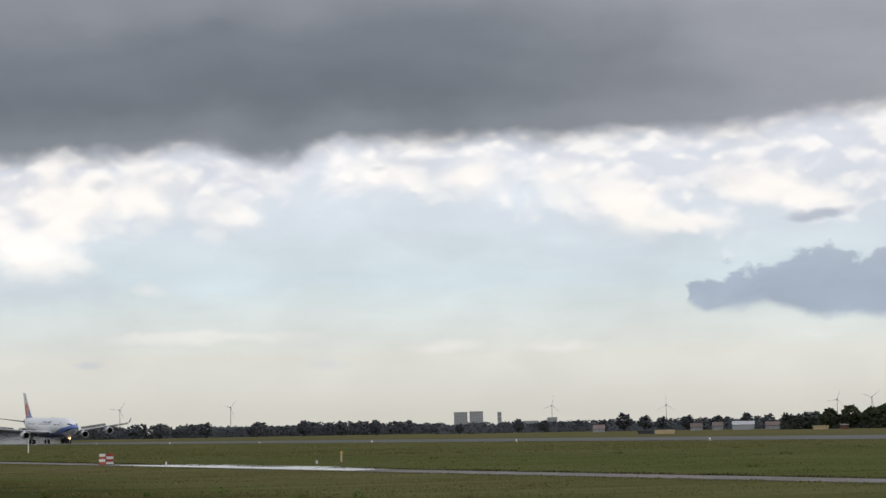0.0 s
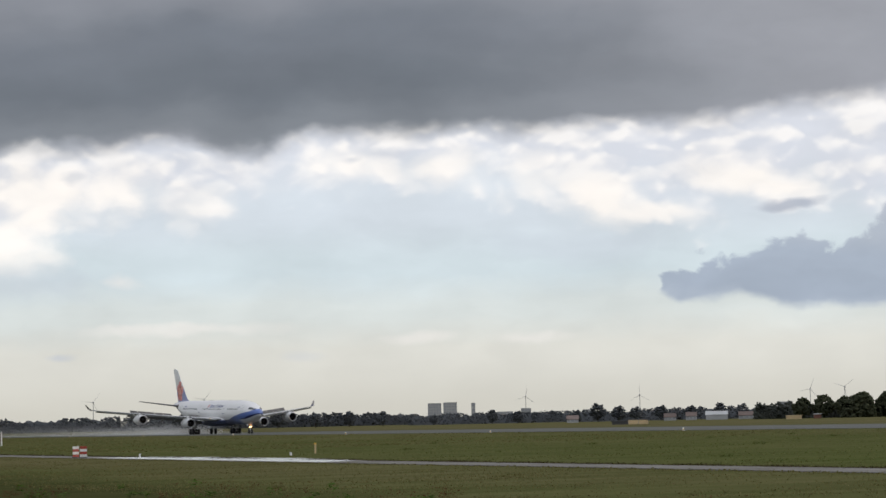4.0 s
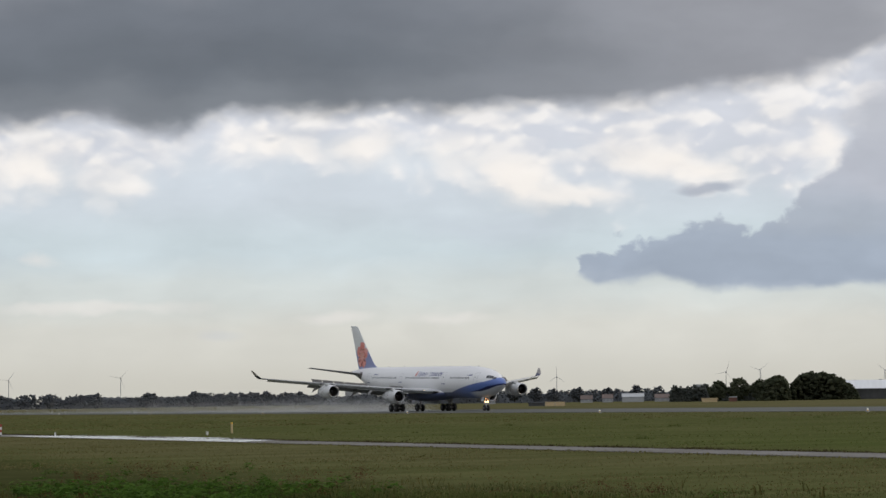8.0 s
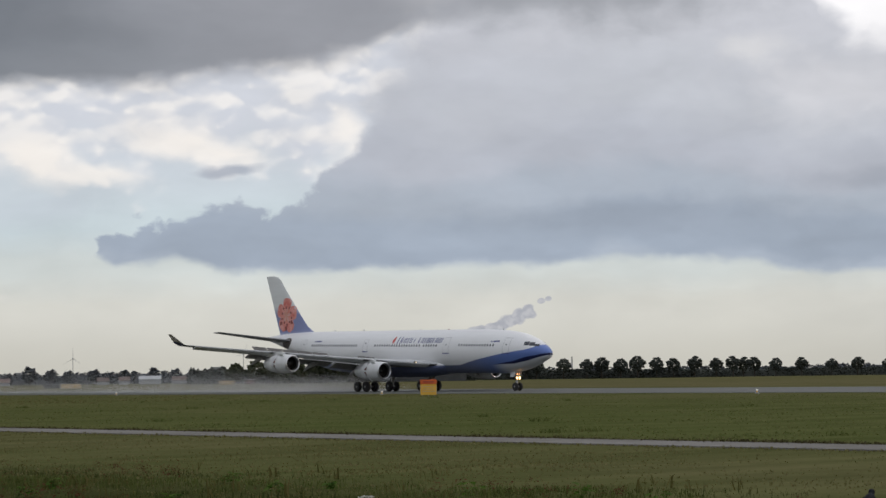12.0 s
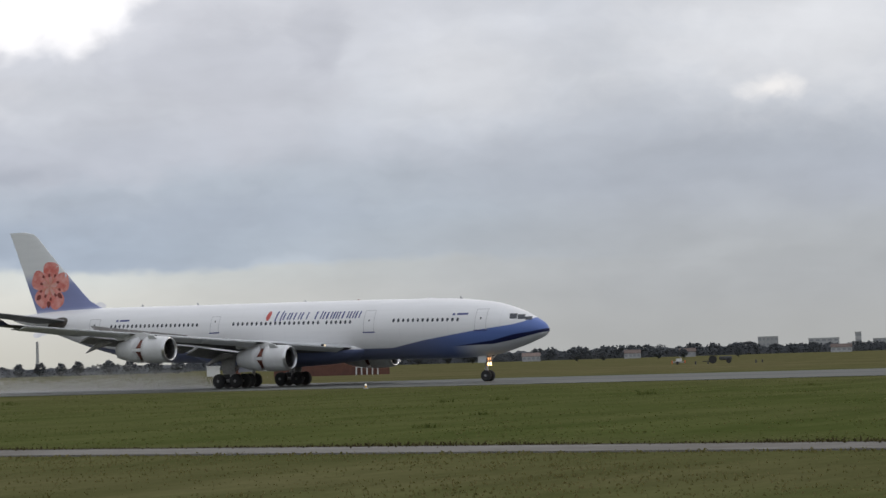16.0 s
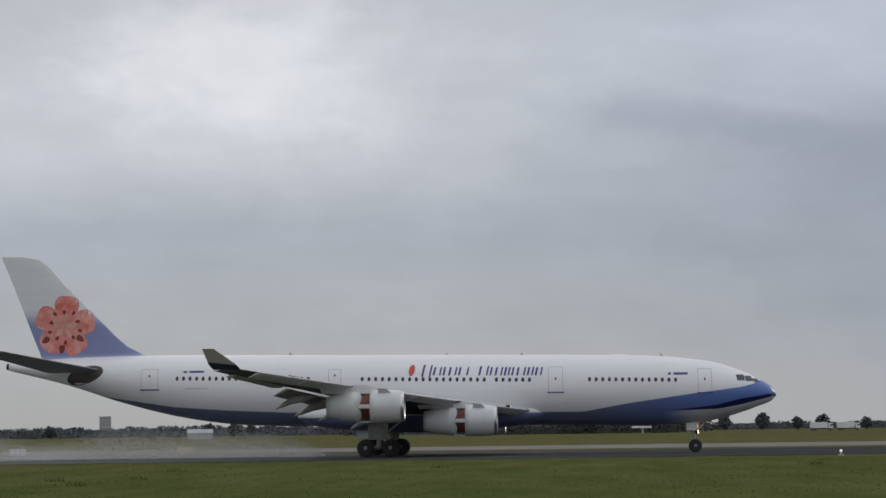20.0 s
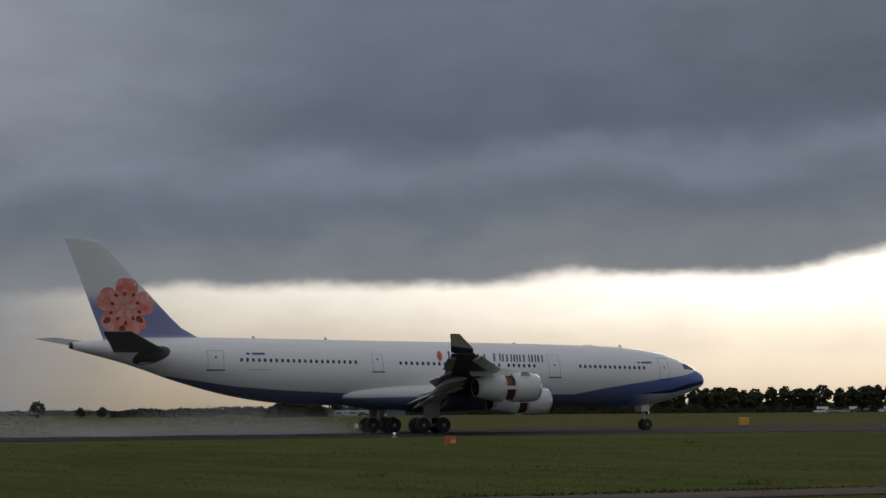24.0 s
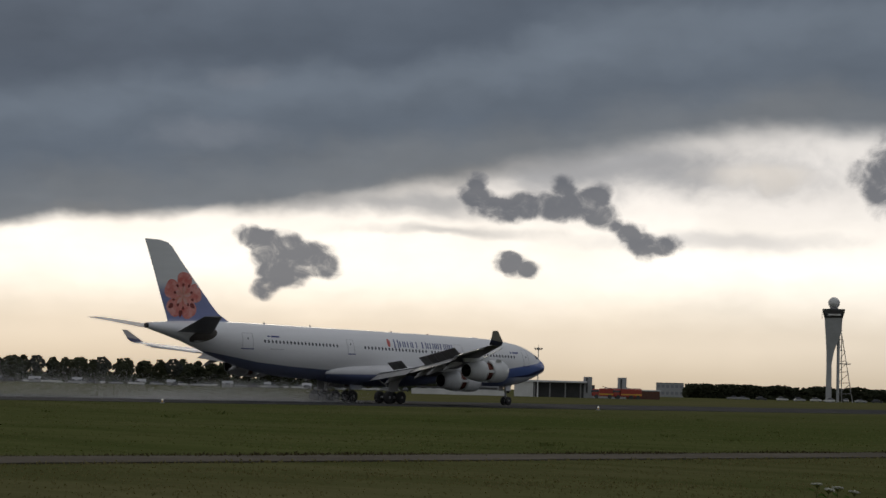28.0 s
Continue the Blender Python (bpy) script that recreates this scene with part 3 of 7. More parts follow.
def foliage(name, base, second, scale):
    """Leaves in the mass: light comes through them as well as off them."""
    m = bpy.data.materials.new(name)
    m.use_nodes = True
    g = Graph(m.node_tree)
    where = g.node("ShaderNodeTexCoord").outputs["Object"]
    f = g.step(g.add(g.mul(g.noise(where, scale, 4, 0.6), 0.7), g.mul(g.node("ShaderNodeNewGeometry").outputs["Random Per Island"], 0.3)), 0.3, 0.7)
    c = g.mix(f, base, second)
    k = g.add(0.85, g.mul(g.node("ShaderNodeObjectInfo").outputs["Random"], 0.3))
    c = g.mix(1.0, c, g.vector(k, k, k), "MULTIPLY")
    d, t, mix = g.node("ShaderNodeBsdfDiffuse"), g.node("ShaderNodeBsdfTranslucent"), g.node("ShaderNodeMixShader")
    g.put(d.inputs[0], c)
    g.put(t.inputs[0], c)
    mix.inputs[0].default_value = 0.42
    g.tree.links.new(d.outputs[0], mix.inputs[1])
    g.tree.links.new(t.outputs[0], mix.inputs[2])
    g.tree.links.new(mix.outputs[0], g.node("ShaderNodeOutputMaterial").inputs[0])
    MATS[name] = m


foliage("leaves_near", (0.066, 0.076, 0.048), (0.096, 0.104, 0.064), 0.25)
# distance haze put into the mid and far leaves: paler, bluer further off
foliage("leaves_mid_hazed", (0.088, 0.099, 0.090), (0.112, 0.120, 0.104), 0.12)
foliage("leaves_far_hazed", (0.120, 0.132, 0.146), (0.142, 0.150, 0.158), 0.06)
surface("bark", (0.085, 0.070, 0.052), (0.055, 0.045, 0.034), rough=0.9, scale=2.0)
surface("grey_wall", (0.40, 0.41, 0.42), (0.34, 0.35, 0.36), rough=0.8, scale=0.2, random_tint=0.3)
surface("white_wall", (0.72, 0.72, 0.71), (0.62, 0.62, 0.60), rough=0.7, scale=0.4)
surface("dark_wall", (0.045, 0.047, 0.050), (0.07, 0.07, 0.07), rough=0.7, scale=0.4)
surface("brick_wall", (0.155, 0.068, 0.048), (0.105, 0.050, 0.038), rough=0.85, scale=0.8, grain=10, bump=0.01)
surface("roof_tile", (0.16, 0.115, 0.10), (0.12, 0.09, 0.08), rough=0.8, scale=0.6, random_tint=0.5)
surface("roof_sheet", (0.74, 0.75, 0.76), (0.66, 0.67, 0.68), rough=0.5, scale=0.3, stretch=(4, 0.3, 1))
surface("pane_dark", (0.05, 0.055, 0.065), (0.08, 0.085, 0.095), rough=0.2, scale=1.0)
# distant panes, with the haze put into a lighter grey
surface("pane_far_hazed", (0.22, 0.23, 0.25), (0.28, 0.29, 0.31), rough=0.3, scale=1.0)
surface("steel_grey", (0.34, 0.34, 0.34), (0.26, 0.26, 0.26), rough=0.5, metal=0.4, scale=1.0)
surface("red_paint", (0.38, 0.050, 0.030), (0.30, 0.04, 0.03), rough=0.4, scale=1.0)
surface("yellow_paint", (0.78, 0.46, 0.055), (0.68, 0.38, 0.05), rough=0.5, scale=2.0)
surface("orange_paint", (0.66, 0.13, 0.020), (0.55, 0.10, 0.02), rough=0.5, scale=2.0)
surface("tan_paint", (0.55, 0.42, 0.24), (0.46, 0.35, 0.20), rough=0.6, scale=1.0)


def misty(name, tone):
    """Fine drops: light passes through them as well as off them."""
    m = bpy.data.materials.new(name)
    m.use_nodes = True
    g = Graph(m.node_tree)
    grain = g.noise(g.node("ShaderNodeTexCoord").outputs["Object"], 0.3, 3, 0.6)
    c = g.mix(grain, tone, tuple(v * 0.94 for v in tone))
    d, t, mix = g.node("ShaderNodeBsdfDiffuse"), g.node("ShaderNodeBsdfTranslucent"), g.node("ShaderNodeMixShader")
    g.put(d.inputs[0], c)
    g.put(t.inputs[0], c)
    mix.inputs[0].default_value = 0.5
    g.tree.links.new(d.outputs[0], mix.inputs[1])
    g.tree.links.new(t.outputs[0], mix.inputs[2])
    thin = g.node("ShaderNodeMixShader")
    thin.inputs[0].default_value = 0.75
    g.tree.links.new(g.node("ShaderNodeBsdfTransparent").outputs[0], thin.inputs[1])
    g.tree.links.new(mix.outputs[0], thin.inputs[2])
    g.tree.links.new(thin.outputs[0], g.node("ShaderNodeOutputMaterial").inputs[0])
    MATS[name] = m


ICO = []
_t = (1 + 5**0.5) / 2
for _a in (-1, 1):
    for _b in (-_t, _t):
        ICO += [Vector((_a, _b, 0)).normalized(), Vector((0, _a, _b)).normalized(), Vector((_b, 0, _a)).normalized()]
ICO_FACES = []
for _i in range(12):
    for _j in range(_i + 1, 12):
        for _k in range(_j + 1, 12):
            if all(abs((ICO[p] - ICO[q]).length - (ICO[0] - min((v for v in ICO if (v - ICO[0]).length > 0.1), key=lambda v: (v - ICO[0]).length)).length) < 0.01 for p, q in ((_i, _j), (_j, _k), (_i, _k))):
                n = (ICO[_j] - ICO[_i]).cross(ICO[_k] - ICO[_i])
                ICO_FACES.append((_i, _j, _k) if n.dot(ICO[_i]) > 0 else (_i, _k, _j))


def fast_mesh(name, verts, tris):
    """A mesh from an array of points and one of triangles."""
    me = bpy.data.meshes.new(name)
    me.vertices.add(len(verts))
    me.vertices.foreach_set("co", np.ascontiguousarray(verts, dtype=np.float32).ravel())
    me.loops.add(len(tris) * 3)
    me.loops.foreach_set("vertex_index", np.ascontiguousarray(tris, dtype=np.int32).ravel())
    me.polygons.add(len(tris))
    me.polygons.foreach_set("loop_start", np.arange(len(tris), dtype=np.int32) * 3)
    me.update(calc_edges=True)
    me.validate()
    return me


def clumps(name, spots, material, parent=None, rng=None, heart=None):
    """One mesh of many small ragged lumps, at (x, y, z, radius), round a solid heart if one is given."""
    rng = np.random.default_rng((rng or random.Random(5)).randrange(1 << 30))
    spots = np.array(spots)
    n = len(spots)
    ico, tri = np.array([tuple(v) for v in ICO]), np.array(ICO_FACES)
    v = ico[None] * rng.uniform(0.45, 1.45, (n, 12, 1)) * rng.uniform(0.75, 1.2, (n, 1, 3)) * np.array((1.0, 1.0, 0.8))
    a = rng.uniform(0, 6.2832, n)
    c, q = np.cos(a)[:, None], np.sin(a)[:, None]
    v = np.stack([v[:, :, 0] * c - v[:, :, 1] * q, v[:, :, 0] * q + v[:, :, 1] * c, v[:, :, 2]], 2) * spots[:, 3][:, None, None] + spots[:, None, :3]
    f = tri[None] + (np.arange(n) * 12)[:, None, None]
    v, f = v.reshape(-1, 3), f.reshape(-1, 3)
    if heart:
        f = np.concatenate([f, np.array(heart[1]) + len(v)])
        v = np.concatenate([v, np.array(heart[0])])
    me = fast_mesh(name, v, f)
    me.materials.append(MATS[material])
    me.polygons.foreach_set("use_smooth", np.ones(len(f), dtype=bool))
    ob = new(name, me)
    if parent is not None:
        ob.parent = parent
    return ob


def tree(seed, height, spread, bare, leaves, lump=0.105, count=190):
    """A tree with a tapered trunk, limbs and a crown of many small lumps with gaps."""
    rng = random.Random(seed)
    t = empty("tree")
    bm = bmesh.new()
    lean = rng.uniform(-0.03, 0.03) * height
    rod((0, 0, -0.2), (lean, 0, height * 0.75), height * 0.025, height * 0.008, 8, bm)
    for k in range(6):
        a = rng.uniform(0, 6.28)
        z0 = height * (bare + 0.05 + 0.09 * k)
        rod((lean * z0 / height, 0, z0), (lean + math.cos(a) * spread * 0.33, math.sin(a) * spread * 0.33, z0 + height * 0.17), height * 0.010, height * 0.003, 5, bm)
    part("trunk", bm, "bark", t)
    spots = []
    while len(spots) < count:
        u, v, w = rng.uniform(-1, 1), rng.uniform(-1, 1), rng.uniform(-1, 1)
        q = u * u + v * v + w * w
        if 0.15 < q < 1.0 + 0.15 * math.sin(3 * u + seed) and rng.random() < 0.35 + q:
            narrow = 1.0 if w < 0.2 else 1.0 - 0.35 * (w - 0.2)
            spots.append((lean + u * spread / 2 * narrow, v * spread / 2 * narrow, height * (bare + 1) / 2 + w * height * (1 - bare) / 2 * 0.93, height * lump * rng.uniform(0.55, 1.0) * (1.1 - 0.3 * q)))
    clumps("crown", spots, leaves, t, rng)
    return t


def plant(proto, az, d, size=1.0, spin=0.0, label="", group=""):
    x, y = polar(az, d)
    c = copy_thing(proto, pose(x, y, 0, 0, 0, spin) @ Matrix.Diagonal((size, size, size, 1)))
    c.scale = (size, size, size)
    return tagged(c, label, "tree", group)


def stand(az0, az1, d, top0, top1, material, seed, label, deep=14.0, dense=1.0, ragged=0.3, base=0.0):
    """A wood seen as a whole: a band of crowns between two bearings; tops in degrees above the eye's level."""
    rng = random.Random(seed)
    width = d * radians(az1 - az0)
    spots = []
    bumps = [(rng.uniform(0, 1), rng.uniform(0.5, 1.0)) for _ in range(max(4, int(width / 9)))]
    n = int(width * dense * 11)
    for k in range(n):
        u = rng.random()
        h = d * math.tan(radians(top0 + (top1 - top0) * u)) + EYE[2]
        near = min(bumps, key=lambda b: abs(b[0] - u))
        dist = abs(near[0] - u) * width / 6.0
        h *= 1.0 - ragged * min(1.0, dist * dist) * near[1] - ragged * 0.4 * rng.random()
        if width < 34:
            h *= (1.0 - abs(2 * u - 1) ** 2.6) ** 0.5
        r = max(0.45, h * rng.uniform(0.055, 0.125))
        z = max(r * 0.5, h * rng.random() ** 0.7 - r * 0.8) + base
        x, y = polar(az0 + (az1 - az0) * u, d + rng.uniform(0, deep))
        spots.append((x, y, z, r))
    # the close-grown inside of the wood
    for k in range(int(width * dense * 1.3)):
        u = rng.random()
        h = (d * math.tan(radians(top0 + (top1 - top0) * u)) + EYE[2]) * ((1.0 - abs(2 * u - 1) ** 2.6) ** 0.5 if width < 34 else 1.0)
        x, y = polar(az0 + (az1 - az0) * u, d + deep * rng.uniform(0.5, 1.0))
        spots.append((x, y, h * rng.uniform(0.0, 0.5) + base, max(0.5, h * rng.uniform(0.14, 0.24))))
    verts, tris = [], []
    steps = max(6, int(width / 2.2))
    for k in range(steps + 1):
        u = 0.02 + 0.96 * k / steps
        h = (d * math.tan(radians(top0 + (top1 - top0) * u)) + EYE[2]) * ((1.0 - abs(2 * u - 1) ** 2.6) ** 0.5 if width < 34 else 1.0)
        for deeper, share in ((0.25, 0.0), (0.35, rng.uniform(0.35, 0.55)), (0.6, rng.uniform(0.58, 0.80)), (1.0, rng.uniform(0.4, 0.6)), (1.05, 0.0)):
            x, y = polar(az0 + (az1 - az0) * u, d + deep * deeper)
            verts.append((x, y, h * share + base - (0.2 if share == 0.0 else 0.0)))
        if k:
            for j in range(4):
                a, b = (k - 1) * 5 + j, k * 5 + j
                tris += [(a, b, b + 1), (a, b + 1, a + 1)]
    ob = clumps("wood", spots, material, rng=rng, heart=(verts, tris))
    return tagged(ob, label, "woodland", kind="stuff")


# far woods on the skyline, their haze carried by the leaf colour
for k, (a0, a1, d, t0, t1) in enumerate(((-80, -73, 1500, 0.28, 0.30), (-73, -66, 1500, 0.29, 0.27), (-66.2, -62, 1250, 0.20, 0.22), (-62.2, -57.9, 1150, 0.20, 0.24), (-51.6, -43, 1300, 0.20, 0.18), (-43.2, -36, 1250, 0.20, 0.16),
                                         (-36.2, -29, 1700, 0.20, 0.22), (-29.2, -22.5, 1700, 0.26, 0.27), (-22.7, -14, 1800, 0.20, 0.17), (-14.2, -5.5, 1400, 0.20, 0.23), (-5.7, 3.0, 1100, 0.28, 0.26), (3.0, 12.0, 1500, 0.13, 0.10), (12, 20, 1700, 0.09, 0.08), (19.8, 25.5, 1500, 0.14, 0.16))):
    stand(a0, a1, d, t0, t1, "leaves_far_hazed", 40 + k, "hazy grey-green woodland along the horizon", 30, 1.5, 0.35)
# nearer dark woods
stand(-58.0, -55.6, 900, 0.30, 0.30, "leaves_mid_hazed", 71, "dense dark hedge of conifers and shrubs", 10, 2.2, 0.35)
stand(-56.0, -55.2, 860, 0.35, 0.60, "leaves_near", 72, "tall dark clump of broadleaf trees beside the shed", 18, 5.0, 0.15)
stand(-55.3, -53.6, 870, 0.64, 0.46, "leaves_near", 73, "tall dark clump of broadleaf trees beside the shed", 18, 5.0, 0.15)
stand(-54.0, -51.2, 930, 0.36, 0.34, "leaves_mid_hazed", 74, "dark trees behind the long shed", 10, 2.0, 0.3)
stand(-51.4, -46.0, 1000, 0.15, 0.16, "leaves_mid_hazed", 75, "low dark shelter belt", 10, 2.0, 0.25)
stand(-46.1, -41.0, 1050, 0.14, 0.12, "leaves_mid_hazed", 76, "low dark shelter belt", 10, 1.6, 0.3)
stand(-3.0, 2.4, 900, 0.25, 0.32, "leaves_mid_hazed", 77, "grey-green wood beyond the airfield", 16, 2.0, 0.35)
stand(12.0, 13.2, 800, 0.34, 0.36, "leaves_near", 78, "round dense thicket standing alone", 12, 6.0, 0.12)
stand(13.5, 15.6, 900, 0.16, 0.24, "leaves_mid_hazed", 79, "low scrub along the field edge", 10, 2.0, 0.4)
stand(18.4, 20.8, 950, 0.10, 0.13, "leaves_mid_hazed", 80, "low scrub along the field edge", 10, 2.0, 0.3)
stand(22.0, 23.5, 800, 0.32, 0.30, "leaves_near", 81, "round dense thicket standing alone", 12, 5.5, 0.15)
stand(25.0, 46.8, 960, 0.19, 0.22, "leaves_near", 82, "dark undergrowth below a row of trees", 8, 1.4, 0.3)
stand(52.1, 58.5, 1050, 0.25, 0.26, "leaves_near", 83, "long dark belt of trees", 14, 4.0, 0.14)

round_tree = tree(11, 10.0, 7.5, 0.22, "leaves_near")
tall_tree = tree(12, 10.0, 5.2, 0.18, "leaves_near", 0.09, 190)
loose_tree = tree(13, 10.0, 7.0, 0.30, "leaves_mid_hazed", 0.085, 150)
far_tree = tree(14, 10.0, 8.5, 0.12, "leaves_far_hazed", 0.115, 150)
bush_tree = tree(15, 10.0, 9.5, 0.04, "leaves_near", 0.11, 220)
tree_rng = random.Random(77)


def lift(el, d):
    """The size of a ten-metre tree whose top stands at el degrees, d metres away."""
    return (d * math.tan(radians(el)) + EYE[2]) / 10.0


for k in range(68):
    az = 26.3 + 20.7 * k / 67 + tree_rng.uniform(-0.08, 0.08)
    d = 900 + tree_rng.uniform(-12, 26)
    el = 0.40 + 0.11 * min(1, (az - 26) / 9) + tree_rng.uniform(-0.06, 0.03)
    plant((tall_tree, tall_tree, round_tree, tall_tree, loose_tree)[k % 5], az, d, lift(el, d), tree_rng.uniform(0, 360), "dark broadleaf tree in a planted row", "row of trees")
for az, el in ((23.75, 0.37), (24.15, 0.40), (24.5, 0.36), (24.9, 0.38), (25.3, 0.33), (25.75, 0.40), (29.9, 0.46), (31.2, 0.50), (32.8, 0.50)):
    plant(tall_tree, az, 880, lift(el, 880), tree_rng.uniform(0, 360), "slender dark tree in a planted row", "row of trees")
for az, el in ((-50.35, 0.40), (-50.0, 0.42), (-49.75, 0.36), (-49.1, 0.38), (-48.55, 0.36), (-48.2, 0.40), (-47.75, 0.36), (-47.35, 0.42), (-46.9, 0.38), (-46.5, 0.36), (-46.0, 0.40), (-45.5, 0.35), (-45.1, 0.39), (-44.6, 0.36), (-44.1, 0.33), (-43.5, 0.34), (-42.8, 0.30), (-42.2, 0.33), (-41.5, 0.28)):
    plant(loose_tree, az, 1000, lift(el, 1000), tree_rng.uniform(0, 360), "open-crowned tree above a shelter belt", "trees on the belt")
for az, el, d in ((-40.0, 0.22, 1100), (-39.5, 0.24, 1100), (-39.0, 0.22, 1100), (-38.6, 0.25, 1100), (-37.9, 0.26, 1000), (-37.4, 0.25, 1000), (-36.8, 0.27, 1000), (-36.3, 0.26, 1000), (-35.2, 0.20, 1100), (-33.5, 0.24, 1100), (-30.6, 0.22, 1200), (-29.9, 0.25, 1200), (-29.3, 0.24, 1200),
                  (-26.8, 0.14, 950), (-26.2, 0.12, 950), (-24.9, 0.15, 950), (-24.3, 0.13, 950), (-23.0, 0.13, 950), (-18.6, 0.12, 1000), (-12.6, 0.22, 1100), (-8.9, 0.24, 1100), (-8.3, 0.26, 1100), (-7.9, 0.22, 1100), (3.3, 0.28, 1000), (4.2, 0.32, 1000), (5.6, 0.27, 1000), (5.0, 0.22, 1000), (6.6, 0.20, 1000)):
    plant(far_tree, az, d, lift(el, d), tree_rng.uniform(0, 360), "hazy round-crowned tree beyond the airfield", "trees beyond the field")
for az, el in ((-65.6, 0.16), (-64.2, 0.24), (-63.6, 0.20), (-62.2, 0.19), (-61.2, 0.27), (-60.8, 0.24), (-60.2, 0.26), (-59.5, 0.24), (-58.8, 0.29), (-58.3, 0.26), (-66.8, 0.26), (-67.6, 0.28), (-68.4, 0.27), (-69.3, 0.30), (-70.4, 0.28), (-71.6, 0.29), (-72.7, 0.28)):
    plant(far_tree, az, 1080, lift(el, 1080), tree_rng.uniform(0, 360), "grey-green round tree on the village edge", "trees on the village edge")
for az, el, d in ((16.7, 0.27, 850), (14.9, 0.30, 860), (10.5, 0.22, 900), (17.7, 0.12, 900), (18.2, 0.13, 900), (-56.9, 0.36, 880), (-56.4, 0.42, 880), (-55.9, 0.38, 870)):
    plant(bush_tree, az, d, lift(el, d), tree_rng.uniform(0, 360), "dark round tree standing by itself")
for proto in (round_tree, tall_tree, loose_tree, far_tree, bush_tree):
    # the first of each kind stands in the row too
    x, y = polar(*{round_tree: (33.6, 905), tall_tree: (36.1, 900), loose_tree: (-44.85, 1005), far_tree: (-61.7, 1085), bush_tree: (40.4, 905)}[proto])
    proto.matrix_world = pose(x, y, 0) @ Matrix.Diagonal((0.85, 0.85, 0.85, 1))
    tagged(proto, "dark broadleaf tree on the edge of the airfield", "tree")


def building(name, az, d, wide, high, deep, walls, label, roof="grey_wall", rows=0, cols=0, gable=0.0, category="building", roof_over=0.15, pane="pane_far_hazed"):
    """A house or block that faces the field, with its storeys' windows and a roof of its own."""
    x, y = polar(az, d)
    b = empty(name, x, y, 0, -az)
    part("wall", box(0, deep / 2, high / 2 - 0.1, wide, deep, high + 0.2), walls, b)
    if gable:
        o = roof_over
        rings = [[(s * (wide / 2 + o), -o, high - 0.05), (s * (wide / 2 + o), deep / 2, high + gable), (s * (wide / 2 + o), deep + o, high - 0.05), (s * (wide / 2 + o), deep + o, high - 0.2), (s * (wide / 2 + o), deep / 2, high + gable - 0.25), (s * (wide / 2 + o), -o, high - 0.2)] for s in (-1, 1)]
        part("roof", loft(rings), roof, b)
    else:
        part("roof", box(0, deep / 2, high + 0.15, wide + 0.3, deep + 0.3, 0.3, 0.05), roof, b)
    w, h = wide / max(1, cols) * 0.62, high / max(1, rows) * 0.45
    shared = None
    for i in range(rows):
        for j in range(cols):
            px, pz = (j + 0.5) / cols * wide - wide / 2, (i + 0.55) / rows * high
            if shared is None:
                win = part("window", box(0, 0, 0, w, 0.10, h), pane, b)
                shared = win.data
            else:
                win = new("window", shared)
                win.parent = b
            win.matrix_basis = pose(px, -0.03, pz)
    return tagged(b, label, category)


# blocks of flats, village and town on the horizon
building("apartment_block", -65.57, 2500, 14.0, 20.0, 14, "grey_wall", "pale grey apartment tower in a distant town", rows=7, cols=5)
building("apartment_block", -65.20, 2500, 14.0, 20.5, 14, "grey_wall", "pale grey apartment tower in a distant town", rows=7, cols=5)
building("water_tower", -64.65, 2500, 4.2, 19.5, 4.2, "grey_wall", "slim grey tower in a distant town", rows=4, cols=1, category="tower")
for az, w, h, d in ((-63.9, 16, 9.5, 2400), (-63.4, 10, 12.5, 2400), (-62.9, 22, 7.5, 2400), (-61.9, 12, 9.5, 2300), (-57.3, 9, 8.5, 1400), (-35.85, 14, 16.5, 2400), (-34.8, 12, 17.5, 2400), (-33.9, 26, 10.5, 2400),
                    (-22.3, 20, 16.0, 2400), (-21.0, 30, 13.0, 2400), (-20.2, 6, 18.0, 2400), (-19.6, 22, 11.0, 2400), (-18.8, 16, 13.5, 2400), (-17.6, 30, 9.0, 2400), (-16.6, 12, 11.5, 2400), (-15.9, 22, 8.0, 2300), (-37.0, 40, 6.0, 2300)):
    building("town_building", az, d, w, h, 12, "grey_wall", "grey flat-roofed building in a distant town", rows=3, cols=5)
building("office_tower", -11.32, 2000, 9.5, 16.5, 9.5, "grey_wall", "slab tower with banded windows above the trees", rows=6, cols=4, category="tower")
house_rng = random.Random(8)
for az, d, w, walls in ((-59.75, 900, 9, "grey_wall"), (-59.2, 900, 8, "grey_wall"), (-60.4, 900, 7, "grey_wall"), (-57.0, 860, 12, "brick_wall"), (-68.8, 1200, 12, "grey_wall"), (-67.0, 1200, 9, "grey_wall"), (-64.0, 1050, 10, "grey_wall"), (-70.6, 1200, 12, "grey_wall"), (-63.0, 1040, 7, "grey_wall"),
                        (-27.9, 1000, 10, "grey_wall"), (-25.5, 1000, 9, "grey_wall"), (-24.2, 1000, 9, "grey_wall"), (-20.6, 1050, 12, "grey_wall"), (-14.6, 1000, 10, "grey_wall"), (-12.0, 1000, 14, "brick_wall"), (-10.4, 980, 9, "grey_wall")):
    building("house", az, d * 1.45, w * 1.1, 3.2, 8, walls, "small house with a pitched tiled roof beyond the field", "roof_tile", 1, 4, 2.0, "house")
building("barn", -58.9, 1000, 9, 2.2, 9, "grey_wall", "low grey barn with a grey roof among the trees", "grey_wall", 0, 0, 1.4, "barn")
building("barn", -57.1, 820, 5.2, 1.0, 4, "tan_paint", "low tan crate store at the edge of the hedge", "tan_paint", 0, 0, 0.0, "barn")
